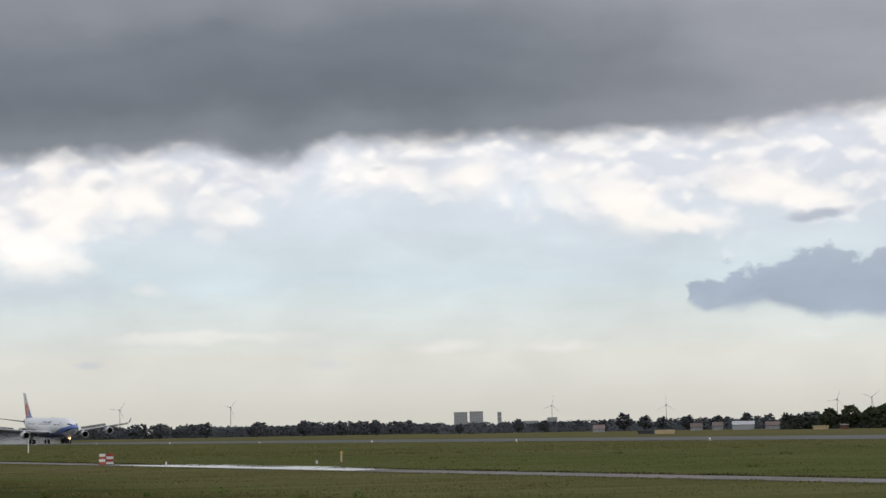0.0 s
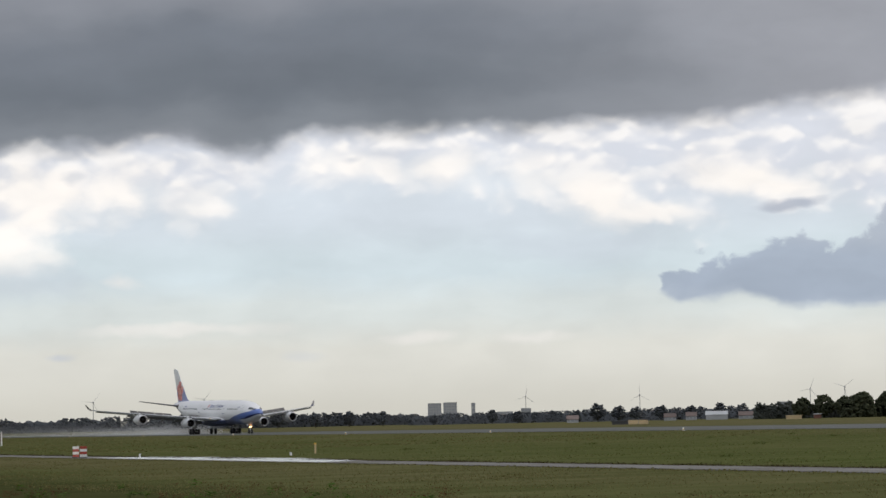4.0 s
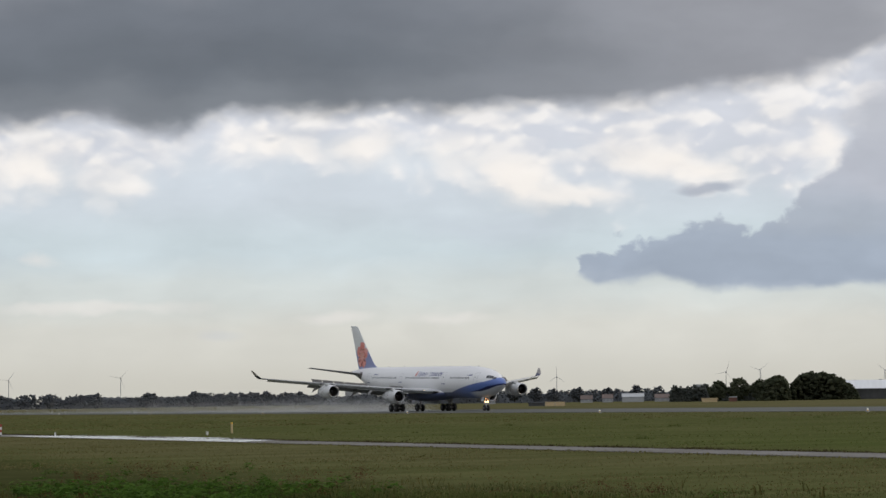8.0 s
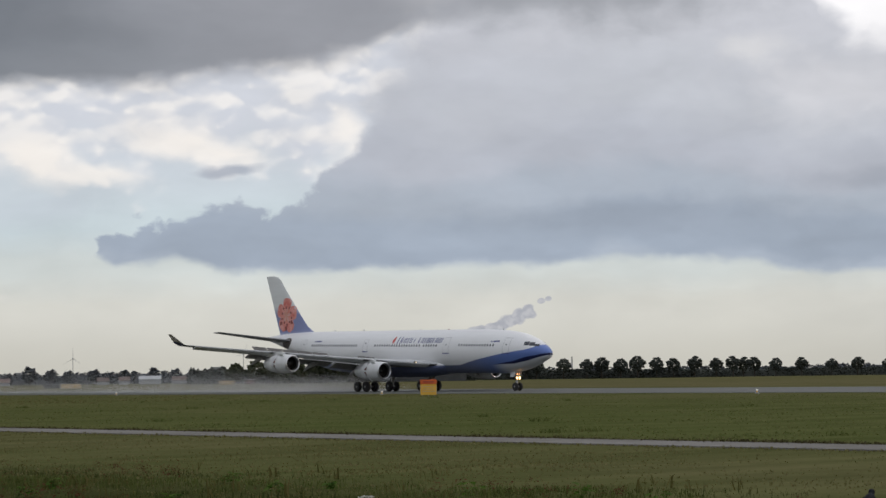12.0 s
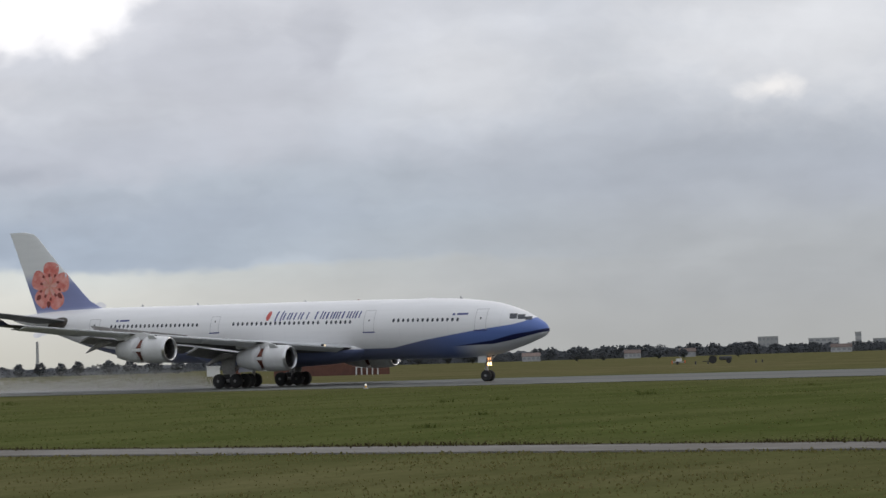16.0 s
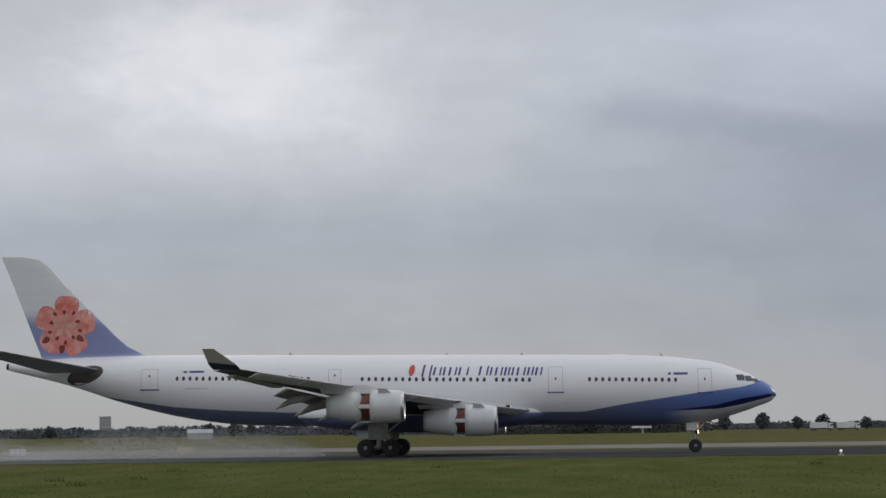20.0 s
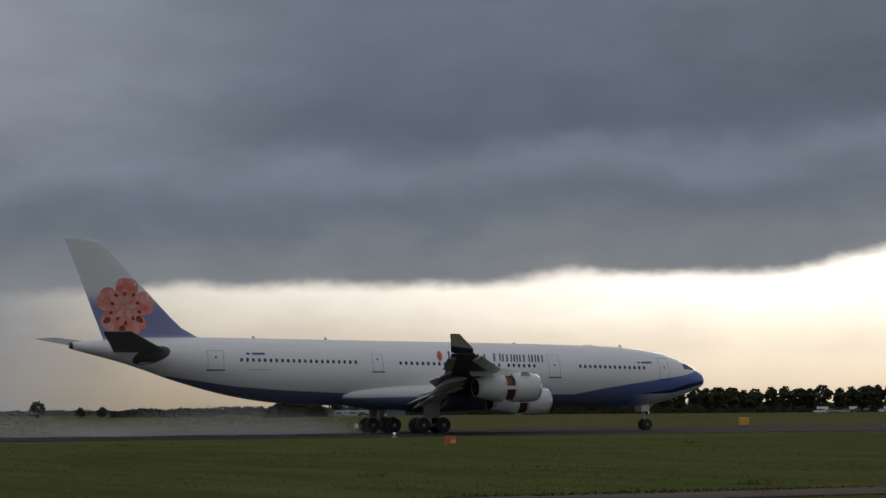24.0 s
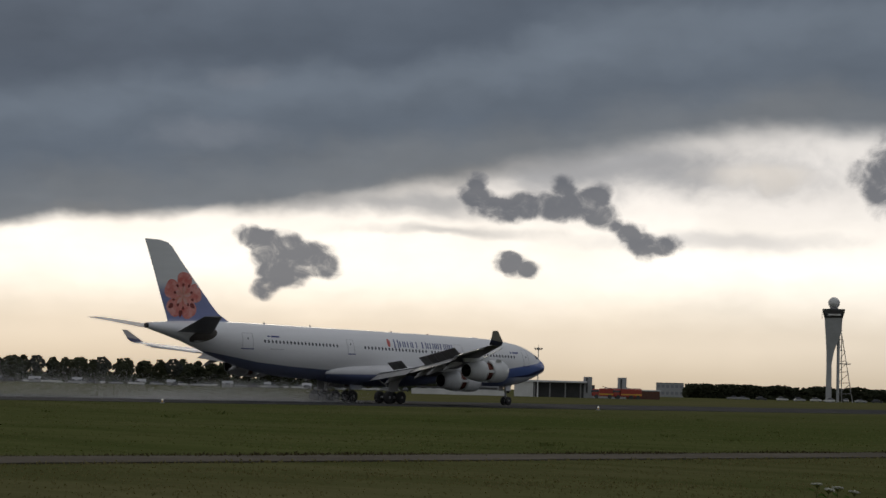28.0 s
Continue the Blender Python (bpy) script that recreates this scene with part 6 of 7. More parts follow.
def engine(y, z, x):
    """One engine with its reverser doors open, its inlet at x."""
    e = empty("engine")
    e.parent = airliner
    e.matrix_basis = pose(x, y, z)
    e["label"] = "white engine nacelle with open thrust reverser doors"
    part("inlet_lip", turned([(-0.55, 0.86), (-0.30, 0.87), (-0.10, 0.92), (0.0, 0.99), (-0.04, 1.06), (-0.16, 1.12), (-0.26, 1.15)], 36), "lip_metal", e, "bare metal inlet lip", True)
    part("fan_cowl", turned([(-0.26, 1.15), (-0.7, 1.205), (-1.4, 1.23), (-2.1, 1.225), (-2.50, 1.215), (-2.52, 1.05), (-2.3, 0.98)], 36), "nacelle_paint", e, smooth=True)
    part("inlet_duct", turned([(-0.54, 0.86), (-0.9, 0.88), (-1.3, 0.92), (-1.32, 0.05)], 32), "dark_metal", e, smooth=True)
    fan = bmesh.new()
    for k in range(24):
        a = 2 * math.pi * k / 24
        pts = [(-1.05 + 0.10 * s, r * math.cos(a + s * w), r * math.sin(a + s * w)) for r, w, s in ((0.30, 0.10, 1), (0.30, 0.10, -1), (0.87, 0.07, -1), (0.87, 0.07, 1))]
        vs = [fan.verts.new(p) for p in pts]
        fan.faces.new(vs)
    part("fan", fan, "exhaust_metal", e, "dark fan blades")
    part("spinner", turned([(-0.72, 0.01), (-0.80, 0.12), (-0.95, 0.24), (-1.1, 0.31)], 20), "dark_metal", e, smooth=True)
    part("reverser_core", turned([(-2.3, 0.90), (-3.4, 0.88)], 28), "reverser_red", e, "rust-red reverser duct")
    part("aft_cowl", turned([(-3.36, 1.0), (-3.36, 1.17), (-3.9, 1.13), (-4.6, 1.02), (-5.3, 0.86), (-5.75, 0.74), (-5.74, 0.70), (-5.0, 0.74)], 36), "nacelle_paint", e, smooth=True)
    part("nozzle", turned([(-5.72, 0.70), (-4.9, 0.66), (-4.6, 0.05)], 28), "dark_metal", e, smooth=True)
    part("exhaust_plug", turned([(-4.7, 0.30), (-5.2, 0.24), (-5.6, 0.05)], 16), "exhaust_metal", e, smooth=True)
    for a in (0, 90, 180, 270):
        part("cowl_beam", arc_plate(-2.48, 1.21, -3.38, 1.175, a - 7, a + 7, 0.08, 2), "nacelle_paint", e)
    for a in (45, 135, 225, 315):
        # swung out about the rear edge
        c, s = math.cos(radians(a)), math.sin(radians(a))
        d = part("reverser_door", arc_plate(0.36, 1.20, 0.0, 1.175, a - 35, a + 35, 0.05), "nacelle_paint", e, "open reverser door")
        turn = Matrix.Rotation(radians(-58), 4, Vector((0, -s, c)))
        pivot = Vector((-3.36, 1.16 * c, 1.16 * s))
        d.matrix_basis = Matrix.Translation(pivot) @ turn @ Matrix.Translation((0, -1.16 * c, -1.16 * s))
        part("door_lining", arc_plate(0.34, 1.135, 0.02, 1.11, a - 33, a + 33, 0.02), "reverser_red", d, "rust-red door lining")
    return e


for y, z, x in ((-19.4, 3.85, -22.2), (-9.4, 2.76, -15.7), (9.4, 2.76, -15.7), (19.4, 3.85, -22.2)):
    nacelle = engine(y, z, x)
    le, te, wz = wing_line(abs(y))
    dx, dz = le - x, wz - z
    rings = []
    for t, w in ((0.0, 0.05), (0.25, 0.20), (0.6, 0.24), (1.0, 0.12)):
        xa = -1.5 - 4.6 * t
        top = min(dz + 0.12, 1.25 + (dz - 1.0) * min(1.0, t * 2.2 + 0.15))
        rings.append([(xa, -w, 0.95), (xa, w, 0.95), (xa - 0.3, w * 0.8, max(1.2, top)), (xa - 0.3, -w * 0.8, max(1.2, top))])
    part("pylon", loft(rings), "nacelle_paint", nacelle)
    part("strake", blade(((-0.9, -0.75, 0.98), (-1.9, -0.75, 0.98), (-1.9, -0.98, 1.35), (-1.3, -0.98, 1.30)), 0.04), "nacelle_paint", nacelle)


# ---- landing gear ----
def wheel(parent, x, y, r, w):
    t = part("wheel", turned([(-w / 2, r * 0.55), (-w / 2, r * 0.86), (-w * 0.36, r * 0.97), (-w * 0.15, r), (w * 0.15, r), (w * 0.36, r * 0.97), (w / 2, r * 0.86), (w / 2, r * 0.55)], 28, True), "tyre_rubber", parent, "black tyre", True)
    t.matrix_basis = pose(x, y, r, 0, 0, 90)
    for s in (-1, 1):
        rim = part("rim", turned([(s * w * 0.40, r * 0.56), (s * w * 0.47, r * 0.50), (s * w * 0.44, r * 0.30), (s * w * 0.55, r * 0.16), (s * w * 0.55, 0.01)], 18), "rim_metal", t, "grey metal rim")


nose_gear = empty("nose_gear")
nose_gear.parent = airliner
for y in (-0.36, 0.36):
    wheel(nose_gear, 0.0, y, 0.53, 0.30)
part("axle", rod((0, -0.4, 0.53), (0, 0.4, 0.53), 0.09), "gear_paint", nose_gear)
part("leg", rod((0, 0, 0.5), (-0.25, 0, 2.6), 0.11, 0.16), "gear_paint", nose_gear)
part("drag_brace", rod((-0.12, 0, 1.5), (1.1, 0, 2.6), 0.06), "gear_paint", nose_gear)
part("torque_link", blade(((0.05, -0.05, 0.7), (0.05, 0.05, 0.7), (-0.35, 0.05, 1.2), (-0.35, -0.05, 1.2)), 0.05), "gear_paint", nose_gear)
for s in (-1, 1):
    part("gear_door", blade(((0.25, s * 0.5, 2.45), (-0.75, s * 0.5, 2.45), (-0.7, s * 0.62, 1.75), (0.1, s * 0.62, 1.75)), 0.05), "nacelle_paint", nose_gear)
for x, y, z, r, m in ((0.20, -0.22, 1.62, 0.17, "landing_light"), (0.20, 0.22, 1.62, 0.17, "landing_light"), (0.18, -0.18, 2.10, 0.13, "taxi_light"), (0.18, 0.18, 2.10, 0.13, "taxi_light")):
    housing = part("lamp_housing", rod((x - 0.22, y, z), (x, y, z), r * 0.6, r * 1.1, 14), "dark_metal", nose_gear)
    part("lens", loft([ring_at(x + 0.005, r, 14, y, z), ring_at(x + 0.05, r * 0.75, 14, y, z), ring_at(x + 0.07, r * 0.2, 14, y, z)]), m, housing, "lit lamp lens")

for side in (-1, 1):
    bogie = empty("main_gear")
    bogie.parent = airliner
    bogie.matrix_basis = pose(-25.35, side * 5.34, 0)
    for x in (-0.99, 0.99):
        for y in (-0.70, 0.70):
            wheel(bogie, x, y, 0.70, 0.50)
        part("axle", rod((x, -0.75, 0.70), (x, 0.75, 0.70), 0.10), "gear_paint", bogie)
    part("bogie_beam", rod((-1.05, 0, 0.72), (1.05, 0, 0.72), 0.15), "gear_paint", bogie)
    part("leg", rod((0, 0, 0.7), (0.15, -side * 0.1, 3.1), 0.20, 0.27), "gear_paint", bogie)
    part("side_brace", rod((0, 0, 1.7), (0.1, -side * 2.3, 2.8), 0.09), "gear_paint", bogie)
    part("drag_brace", rod((0.1, 0, 1.4), (1.9, 0, 2.9), 0.09), "gear_paint", bogie)
    part("gear_door", blade(((0.75, side * 0.42, 1.35), (-0.75, side * 0.42, 1.35), (-0.85, side * 0.62, 2.95), (0.85, side * 0.62, 2.95)), 0.06), "flap_grey", bogie, "pale gear leg door")
centre = empty("centre_gear")
centre.parent = airliner
centre.matrix_basis = pose(-26.6, 0, 0)
for y in (-0.55, 0.55):
    wheel(centre, 0.0, y, 0.70, 0.45)
part("axle", rod((0, -0.5, 0.70), (0, 0.5, 0.70), 0.10), "gear_paint", centre)
part("leg", rod((0, 0, 0.7), (0.4, 0, 2.6), 0.16, 0.2), "gear_paint", centre)
part("gear_door", blade(((0.9, -1.0, 2.3), (-0.9, -1.0, 2.3), (-0.9, -1.15, 1.5), (0.9, -1.15, 1.5)), 0.05), "body_paint", centre)


# ---- signs, lights and markers on the field ----
glowing("lamp_white", (1.0, 0.97, 0.90), 0.75)
LIGHT_Y = 165.2


def runway_light():
    l = empty("runway_light")
    part("base", rod((0, 0, -0.05), (0, 0, 0.10), 0.22, 0.18, 12), "steel_grey", l)
    part("stem", rod((0, 0, 0.1), (0, 0, 0.26), 0.06, 0.06, 8), "yellow_paint", l)
    part("dome", loft([[(r * math.cos(6.2832 * k / 12), r * math.sin(6.2832 * k / 12), z) for k in range(12)] for r, z in ((0.09, 0.25), (0.11, 0.31), (0.09, 0.37), (0.03, 0.41))]), "lamp_white", l, "white lamp dome")
    return tagged(l, "small white runway edge light", "runway light", "runway edge lights")


first_light = runway_light()
first_light.matrix_basis = pose(17.36 - 60 * 12, LIGHT_Y, 0)
for k in range(-11, 13):
    copy_thing(first_light, pose(17.36 + 60 * k, LIGHT_Y, 0))


def panel_sign(name, az, d, wide, high, low, label, face, posts=2, panels=1, top=None, turn=0.0):
    """A sign board on short legs."""
    s = empty(name, *polar(az, d), 0, -az + turn)
    for k in range(posts):
        part("leg", box(-wide * 0.35 + wide * 0.7 * k / max(1, posts - 1), 0.05, low / 2 - 0.05, 0.09, 0.09, low + 0.1), "steel_grey", s)
    for k in range(panels):
        w = wide / panels
        part("panel", box(-wide / 2 + w * (k + 0.5), 0, low + high / 2, w * 0.94, 0.22, high, 0.02), face, s)
    if top:
        part("head_board", box(0, -0.02, low + high + high * 0.22, wide * 0.98, 0.24, high * 0.42, 0.02), top, s)
    part("back_frame", box(0, 0.14, low + high / 2, wide * 1.0, 0.06, high * 0.9), "steel_grey", s)
    return tagged(s, label, "sign")


warn = panel_sign("warning_sign", -52.32, 246, 1.72, 1.10, 0.12, "yellow board with an orange head standing in the grass", "yellow_paint", 3, 1, "orange_paint")
for k, (x, z, w) in enumerate(((-0.05, 0.98, 1.3), (0.0, 0.74, 1.1), (0.05, 0.50, 1.35))):
    part("text_bar", box(x, -0.125, z, w, 0.02, 0.07), "tan_paint", warn)
part("text_bar", box(0, -0.155, 1.46, 1.1, 0.02, 0.12), "red_paint", warn)
mark = panel_sign("taxi_sign", 26.42, 139, 0.66, 0.46, 0.10, "small orange sign with a pale yellow corner", "orange_paint", 2, 1)
part("pale_corner", box(0.17, -0.125, 0.26, 0.28, 0.02, 0.24), "tan_paint", mark)
panel_sign("distance_sign", 33.36, 271, 1.20, 0.85, 0.15, "pale yellow sign beyond the runway", "yellow_paint", 2, 1)
panel_sign("guidance_sign", -13.35, 238, 1.55, 0.62, 0.14, "pale three-panel guidance sign beyond the runway", "white_wall", 3, 3)
panel_sign("guidance_sign", -9.45, 238, 1.65, 0.62, 0.14, "tan and white guidance sign beyond the runway", "tan_paint", 3, 4)
panel_sign("distance_sign", 24.2, 262, 0.5, 0.5, 0.15, "small pale marker board beyond the runway", "white_wall", 2, 1)
panel_sign("crate_marker", -60.75, 620, 5.2, 1.1, 0.05, "low yellowish marker board far across the runway", "tan_paint", 4, 2)
building("dark_mound", -61.15, 640, 5.0, 0.7, 3, "dark_wall", "low dark equipment cover", "dark_wall", 0, 0, 0.0, "cover")


def post(az, d, high, r, label, cap="dark_wall", body="tan_paint"):
    p = empty("marker_post", *polar(az, d), 0, -az)
    part("stem", rod((0, 0, -0.1), (0, 0, high * 0.86), r, r * 0.9, 10), body, p)
    part("cap", rod((0, 0, high * 0.86), (0, 0, high), r * 1.25, r * 1.1, 10), cap, p)
    return tagged(p, label, "marker post")


post(-68.42, 168, 0.74, 0.075, "pale yellow marker post with a dark cap", "yellow_paint")
post(-75.75, 330, 1.9, 0.10, "white marker post in the grass", "white_wall", "white_wall")
post(-72.55, 165, 0.28, 0.06, "short pale peg at the road's edge", "white_wall", "white_wall")
post(-69.0, 160, 0.22, 0.08, "short pale peg at the road's edge", "white_wall", "white_wall")
post(13.75, 560, 4.4, 0.12, "slim pale pole in the grass", "steel_grey", "white_wall")
barrier = empty("striped_barrier", *polar(-73.95, 172), 0, 73.95 + 10)
tagged(barrier, "red and white striped barrier boards at the road's end", "barrier")
for s, t in ((-0.27, 22), (0.27, -22)):
    for k in range(4):
        b = part("stripe", box(0, 0, 0.18 + 0.19 * k, 0.5, 0.04, 0.185), "white_wall" if (k + (s > 0)) % 2 else "red_paint", barrier)
        b.matrix_basis = pose(s, 0, 0, 0, 0, t)
    part("foot", box(s, 0.1, 0.05, 0.5, 0.4, 0.1, 0.02), "dark_wall", barrier)
# dark field vehicle parked beyond the runway
mower = empty("field_tractor", *polar(-23.45, 455), 0, 23.45)
tagged(mower, "dark tractor with a cab standing beyond the runway", "tractor")
part("bonnet", box(1.1, 0, 0.95, 2.4, 1.1, 0.7, 0.15), "dark_wall", mower)
part("cab_frame", box(-0.7, 0, 1.55, 0.10, 1.3, 1.2), "dark_wall", mower)
part("cab_roof", box(-1.1, 0, 2.2, 1.5, 1.4, 0.12, 0.04), "dark_wall", mower)
part("rear_frame", box(-1.75, 0, 1.45, 0.10, 1.3, 1.4), "dark_wall", mower)
part("seat_block", box(-1.2, 0, 0.95, 1.3, 1.0, 0.6, 0.1), "dark_wall", mower)
part("draw_bar", rod((-1.9, 0, 0.5), (-3.2, 0, 0.45), 0.08, 0.06, 8), "dark_wall", mower)
for x, r in ((-1.3, 0.75), (1.7, 0.48)):
    for y in (-0.75, 0.75):
        w = part("wheel", turned_y(r, 0.4), "tyre_rubber", mower)
        w.matrix_basis = pose(x, y, r)
for k, az in enumerate((-24.02, -23.72, -22.6, -22.45)):
    post(az, 440, 0.55, 0.16, "small dark traffic marker in the grass", "dark_wall", "dark_wall")

# a small white and orange trailer near the tractor
cart = empty("field_trailer", *polar(-24.42, 455), 0, 24.42)
tagged(cart, "small white trailer with orange ends beyond the runway", "trailer")
part("bed", box(0, 0, 0.45, 2.2, 1.1, 0.25, 0.04), "steel_grey", cart)
part("box_body", box(0.1, 0, 0.85, 1.1, 1.0, 0.55, 0.05), "white_wall", cart)
for x in (-1.2, 1.2):
    part("end_board", box(x, 0, 0.5, 0.18, 1.0, 0.6, 0.03), "orange_paint", cart)
for y in (-0.55, 0.55):
    w = part("wheel", turned_y(0.3, 0.2), "tyre_rubber", cart)
    w.matrix_basis = pose(-0.2, y, 0.3)


# ---- weeds, flowers, tufts and mist ----
def leafy(name, tones, rough=0.85):
    """Leaf surface whose tone changes from piece to piece; light comes through it."""
    m = bpy.data.materials.new(name)
    m.use_nodes = True
    g = Graph(m.node_tree)
    r = g.node("ShaderNodeNewGeometry").outputs["Random Per Island"]
    grain = g.noise(g.node("ShaderNodeTexCoord").outputs["Object"], 0.6, 4, 0.6)
    f = g.math("ADD", g.mul(r, 0.6), g.mul(g.step(grain, 0.3, 0.7), 0.4), clamp=True)
    c = g.colours(f, [(k / (len(tones) - 1), t) for k, t in enumerate(tones)], "LINEAR")
    b = g.node("ShaderNodeBsdfPrincipled")
    g.put(b.inputs["Base Color"], c)
    b.inputs["Roughness"].default_value, b.inputs["Specular IOR Level"].default_value = rough, 0.02
    t = g.node("ShaderNodeBsdfTranslucent")
    g.put(t.inputs[0], c)
    mix = g.node("ShaderNodeMixShader")
    mix.inputs[0].default_value = 0.45
    g.tree.links.new(b.outputs[0], mix.inputs[1])
    g.tree.links.new(t.outputs[0], mix.inputs[2])
    g.tree.links.new(mix.outputs[0], g.node("ShaderNodeOutputMaterial").inputs[0])
    MATS[name] = m


leafy("weed_green", [(0.055, 0.072, 0.020), (0.080, 0.100, 0.028), (0.105, 0.122, 0.036), (0.130, 0.132, 0.048)])
leafy("broad_leaf", [(0.040, 0.085, 0.014), (0.075, 0.140, 0.022), (0.11, 0.18, 0.035)], 0.6)
leafy("rust_seed", [(0.060, 0.032, 0.016), (0.115, 0.048, 0.024), (0.085, 0.060, 0.030)])
leafy("straw", [(0.060, 0.062, 0.018), (0.10, 0.092, 0.030), (0.16, 0.135, 0.055)])
leafy("dark_tuft", [(0.034, 0.048, 0.013), (0.048, 0.062, 0.017), (0.066, 0.074, 0.024)])
leafy("umbel_white", [(0.62, 0.62, 0.54), (0.74, 0.74, 0.68)])


def blades(name, tufts, material, label, rng, category="grass"):
    """Grass and weed blades, joined; tufts are (x, y, height, blade count, spread)."""
    verts, faces = [], []
    for x, y, h, n, spread in tufts:
        for _ in range(n):
            a, lean = rng.uniform(0, 6.2832), rng.uniform(0.35, 1.25)
            bx, by = x + rng.gauss(0, spread * 0.4), y + rng.gauss(0, spread * 0.4)
            hh = h * rng.uniform(0.55, 1.1)
            w = hh * rng.uniform(0.035, 0.075)
            ca, sa = math.cos(a), math.sin(a)
            px, py = -sa * w, ca * w
            mx, my = bx + ca * lean * hh * 0.35, by + sa * lean * hh * 0.35
            tx, ty = bx + ca * lean * hh, by + sa * lean * hh
            o = len(verts)
            verts += [(bx - px, by - py, -0.03), (bx + px, by + py, -0.03), (mx + px * 0.8, my + py * 0.8, hh * 0.62), (mx - px * 0.8, my - py * 0.8, hh * 0.62), (tx, ty, hh * (1.0 - 0.32 * lean))]
            faces += [(o, o + 1, o + 2, o + 3), (o + 3, o + 2, o + 4)]
    me = bpy.data.meshes.new(name)
    me.from_pydata(verts, [], faces)
    me.materials.append(MATS[material])
    return tagged(new(name, me), label, category, kind="stuff")


def leaves(name, plants, material, label, rng):
    """Broad folded leaves on short stalks, joined; plants are (x, y, height, leaf count, leaf length)."""
    verts, faces = [], []
    for x, y, h, n, size in plants:
        for _ in range(n):
            a, z = rng.uniform(0, 6.2832), h * rng.uniform(0.3, 1.0)
            r = rng.uniform(0.0, 0.6) * h
            s = size * rng.uniform(0.6, 1.2)
            ca, sa = math.cos(a), math.sin(a)
            droop = rng.uniform(-0.55, 0.25)
            cx, cy = x + ca * r, y + sa * r
            o = len(verts)
            for along, wide, up in ((0, 0, 0), (0.3, 0.42, 0.10), (0.3, -0.42, 0.10), (0.35, 0, 0.0), (0.75, 0.32, 0.02), (0.75, -0.32, 0.02), (0.75, 0, -0.06), (1.0, 0, 0.0)):
                verts.append((cx + ca * along * s - sa * wide * s, cy + sa * along * s + ca * wide * s, z + up * s + droop * along * s))
            faces += [(o, o + 3, o + 1), (o, o + 2, o + 3), (o + 1, o + 3, o + 6, o + 4), (o + 3, o + 2, o + 5, o + 6), (o + 4, o + 6, o + 7), (o + 6, o + 5, o + 7)]
    me = bpy.data.meshes.new(name)
    me.from_pydata(verts, [], faces)
    me.materials.append(MATS[material])
    return tagged(new(name, me), label, "weeds", kind="stuff")


weed_rng = random.Random(101)


def patchy(x, y, s=0.13, o=0.0):
    """A smooth uneven field over the ground, about 0 to 1."""
    return 0.5 + 0.25 * math.sin(x * s * 2.1 + 1.7 * math.sin(y * s * 3.0 + o)) + 0.25 * math.sin(y * s * 4.3 + 1.3 * math.sin(x * s * 1.7 + o))


def scatter(n, x0, x1, y0, y1, keep):
    out = []
    while len(out) < n:
        x, y = weed_rng.uniform(x0, x1), weed_rng.uniform(y0, y1)
        if math.hypot(x, y) > 20 and weed_rng.random() < keep(x, y):
            out.append((x, y))
    return out


def ditch(x, y):
    """Thick growth along the old ditch, thinning out to the mown grass."""
    edge = min(31.0, max(16.0, 23.0 + (x + 58.0) * 0.6)) + 1.5 * math.sin(x * 0.21) + 1.0 * math.sin(x * 0.57)
    return max(0.0, min(1.0, (edge - y) / 11.0)) * max(0.0, min(1.0, (-20.0 - x) / 9.0))


tufts = [(x, y, (weed_rng.uniform(0.07, 0.16) + 0.22 * patchy(x, y) ** 3) * (0.35 + 0.65 * ditch(x, y)), 11, 0.5) for x, y in scatter(6000, -85, -18, 8, 31, lambda x, y: ditch(x, y) * (0.25 + 0.75 * patchy(x, y)))]
blades("weeds", tufts, "weed_green", "thick dark green weeds along the old ditch", weed_rng, "weeds")
dark = [(x, y, weed_rng.uniform(0.10, 0.26) * (0.4 + 0.6 * ditch(x, y)), 12, 0.6) for x, y in scatter(2400, -85, -18, 8, 30, lambda x, y: ditch(x, y) * (1.0 if patchy(x, y, 0.17, 2.0) > 0.56 else 0.03))]
blades("weeds", dark, "dark_tuft", "clumps of nearly black nettles in the ditch", weed_rng, "weeds")
dry = [(x, y, weed_rng.uniform(0.15, 0.36), 5, 0.3) for x, y in scatter(600, -85, -16, 8, 33, lambda x, y: ditch(x, y - 2) * 0.5 * patchy(x, y, 0.2, 4.0))]
blades("tall_grass", dry, "straw", "tall dry grass stalks among the weeds", weed_rng)
leaf_spots = [(x, y, weed_rng.uniform(0.16, 0.36), 22, 0.13) for x, y in scatter(420, -80, -14, 8, 27, lambda x, y: 1.0 if patchy(x, y, 0.11, 1.0) > 0.66 and ditch(x, y) > 0.3 else 0.02)]
leaves("broad_leaved_weeds", leaf_spots, "broad_leaf", "bright green broad-leaved weeds in clumps", weed_rng)
dock = [(x, y, weed_rng.uniform(0.2, 0.4), 26, 0.05) for x, y in scatter(260, -75, -22, 10, 28, lambda x, y: 1.0 if patchy(x, y, 0.24, 5.0) > 0.78 else 0.03)]
leaves("seeding_docks", dock, "rust_seed", "rusty seed heads of dock among the weeds", weed_rng)


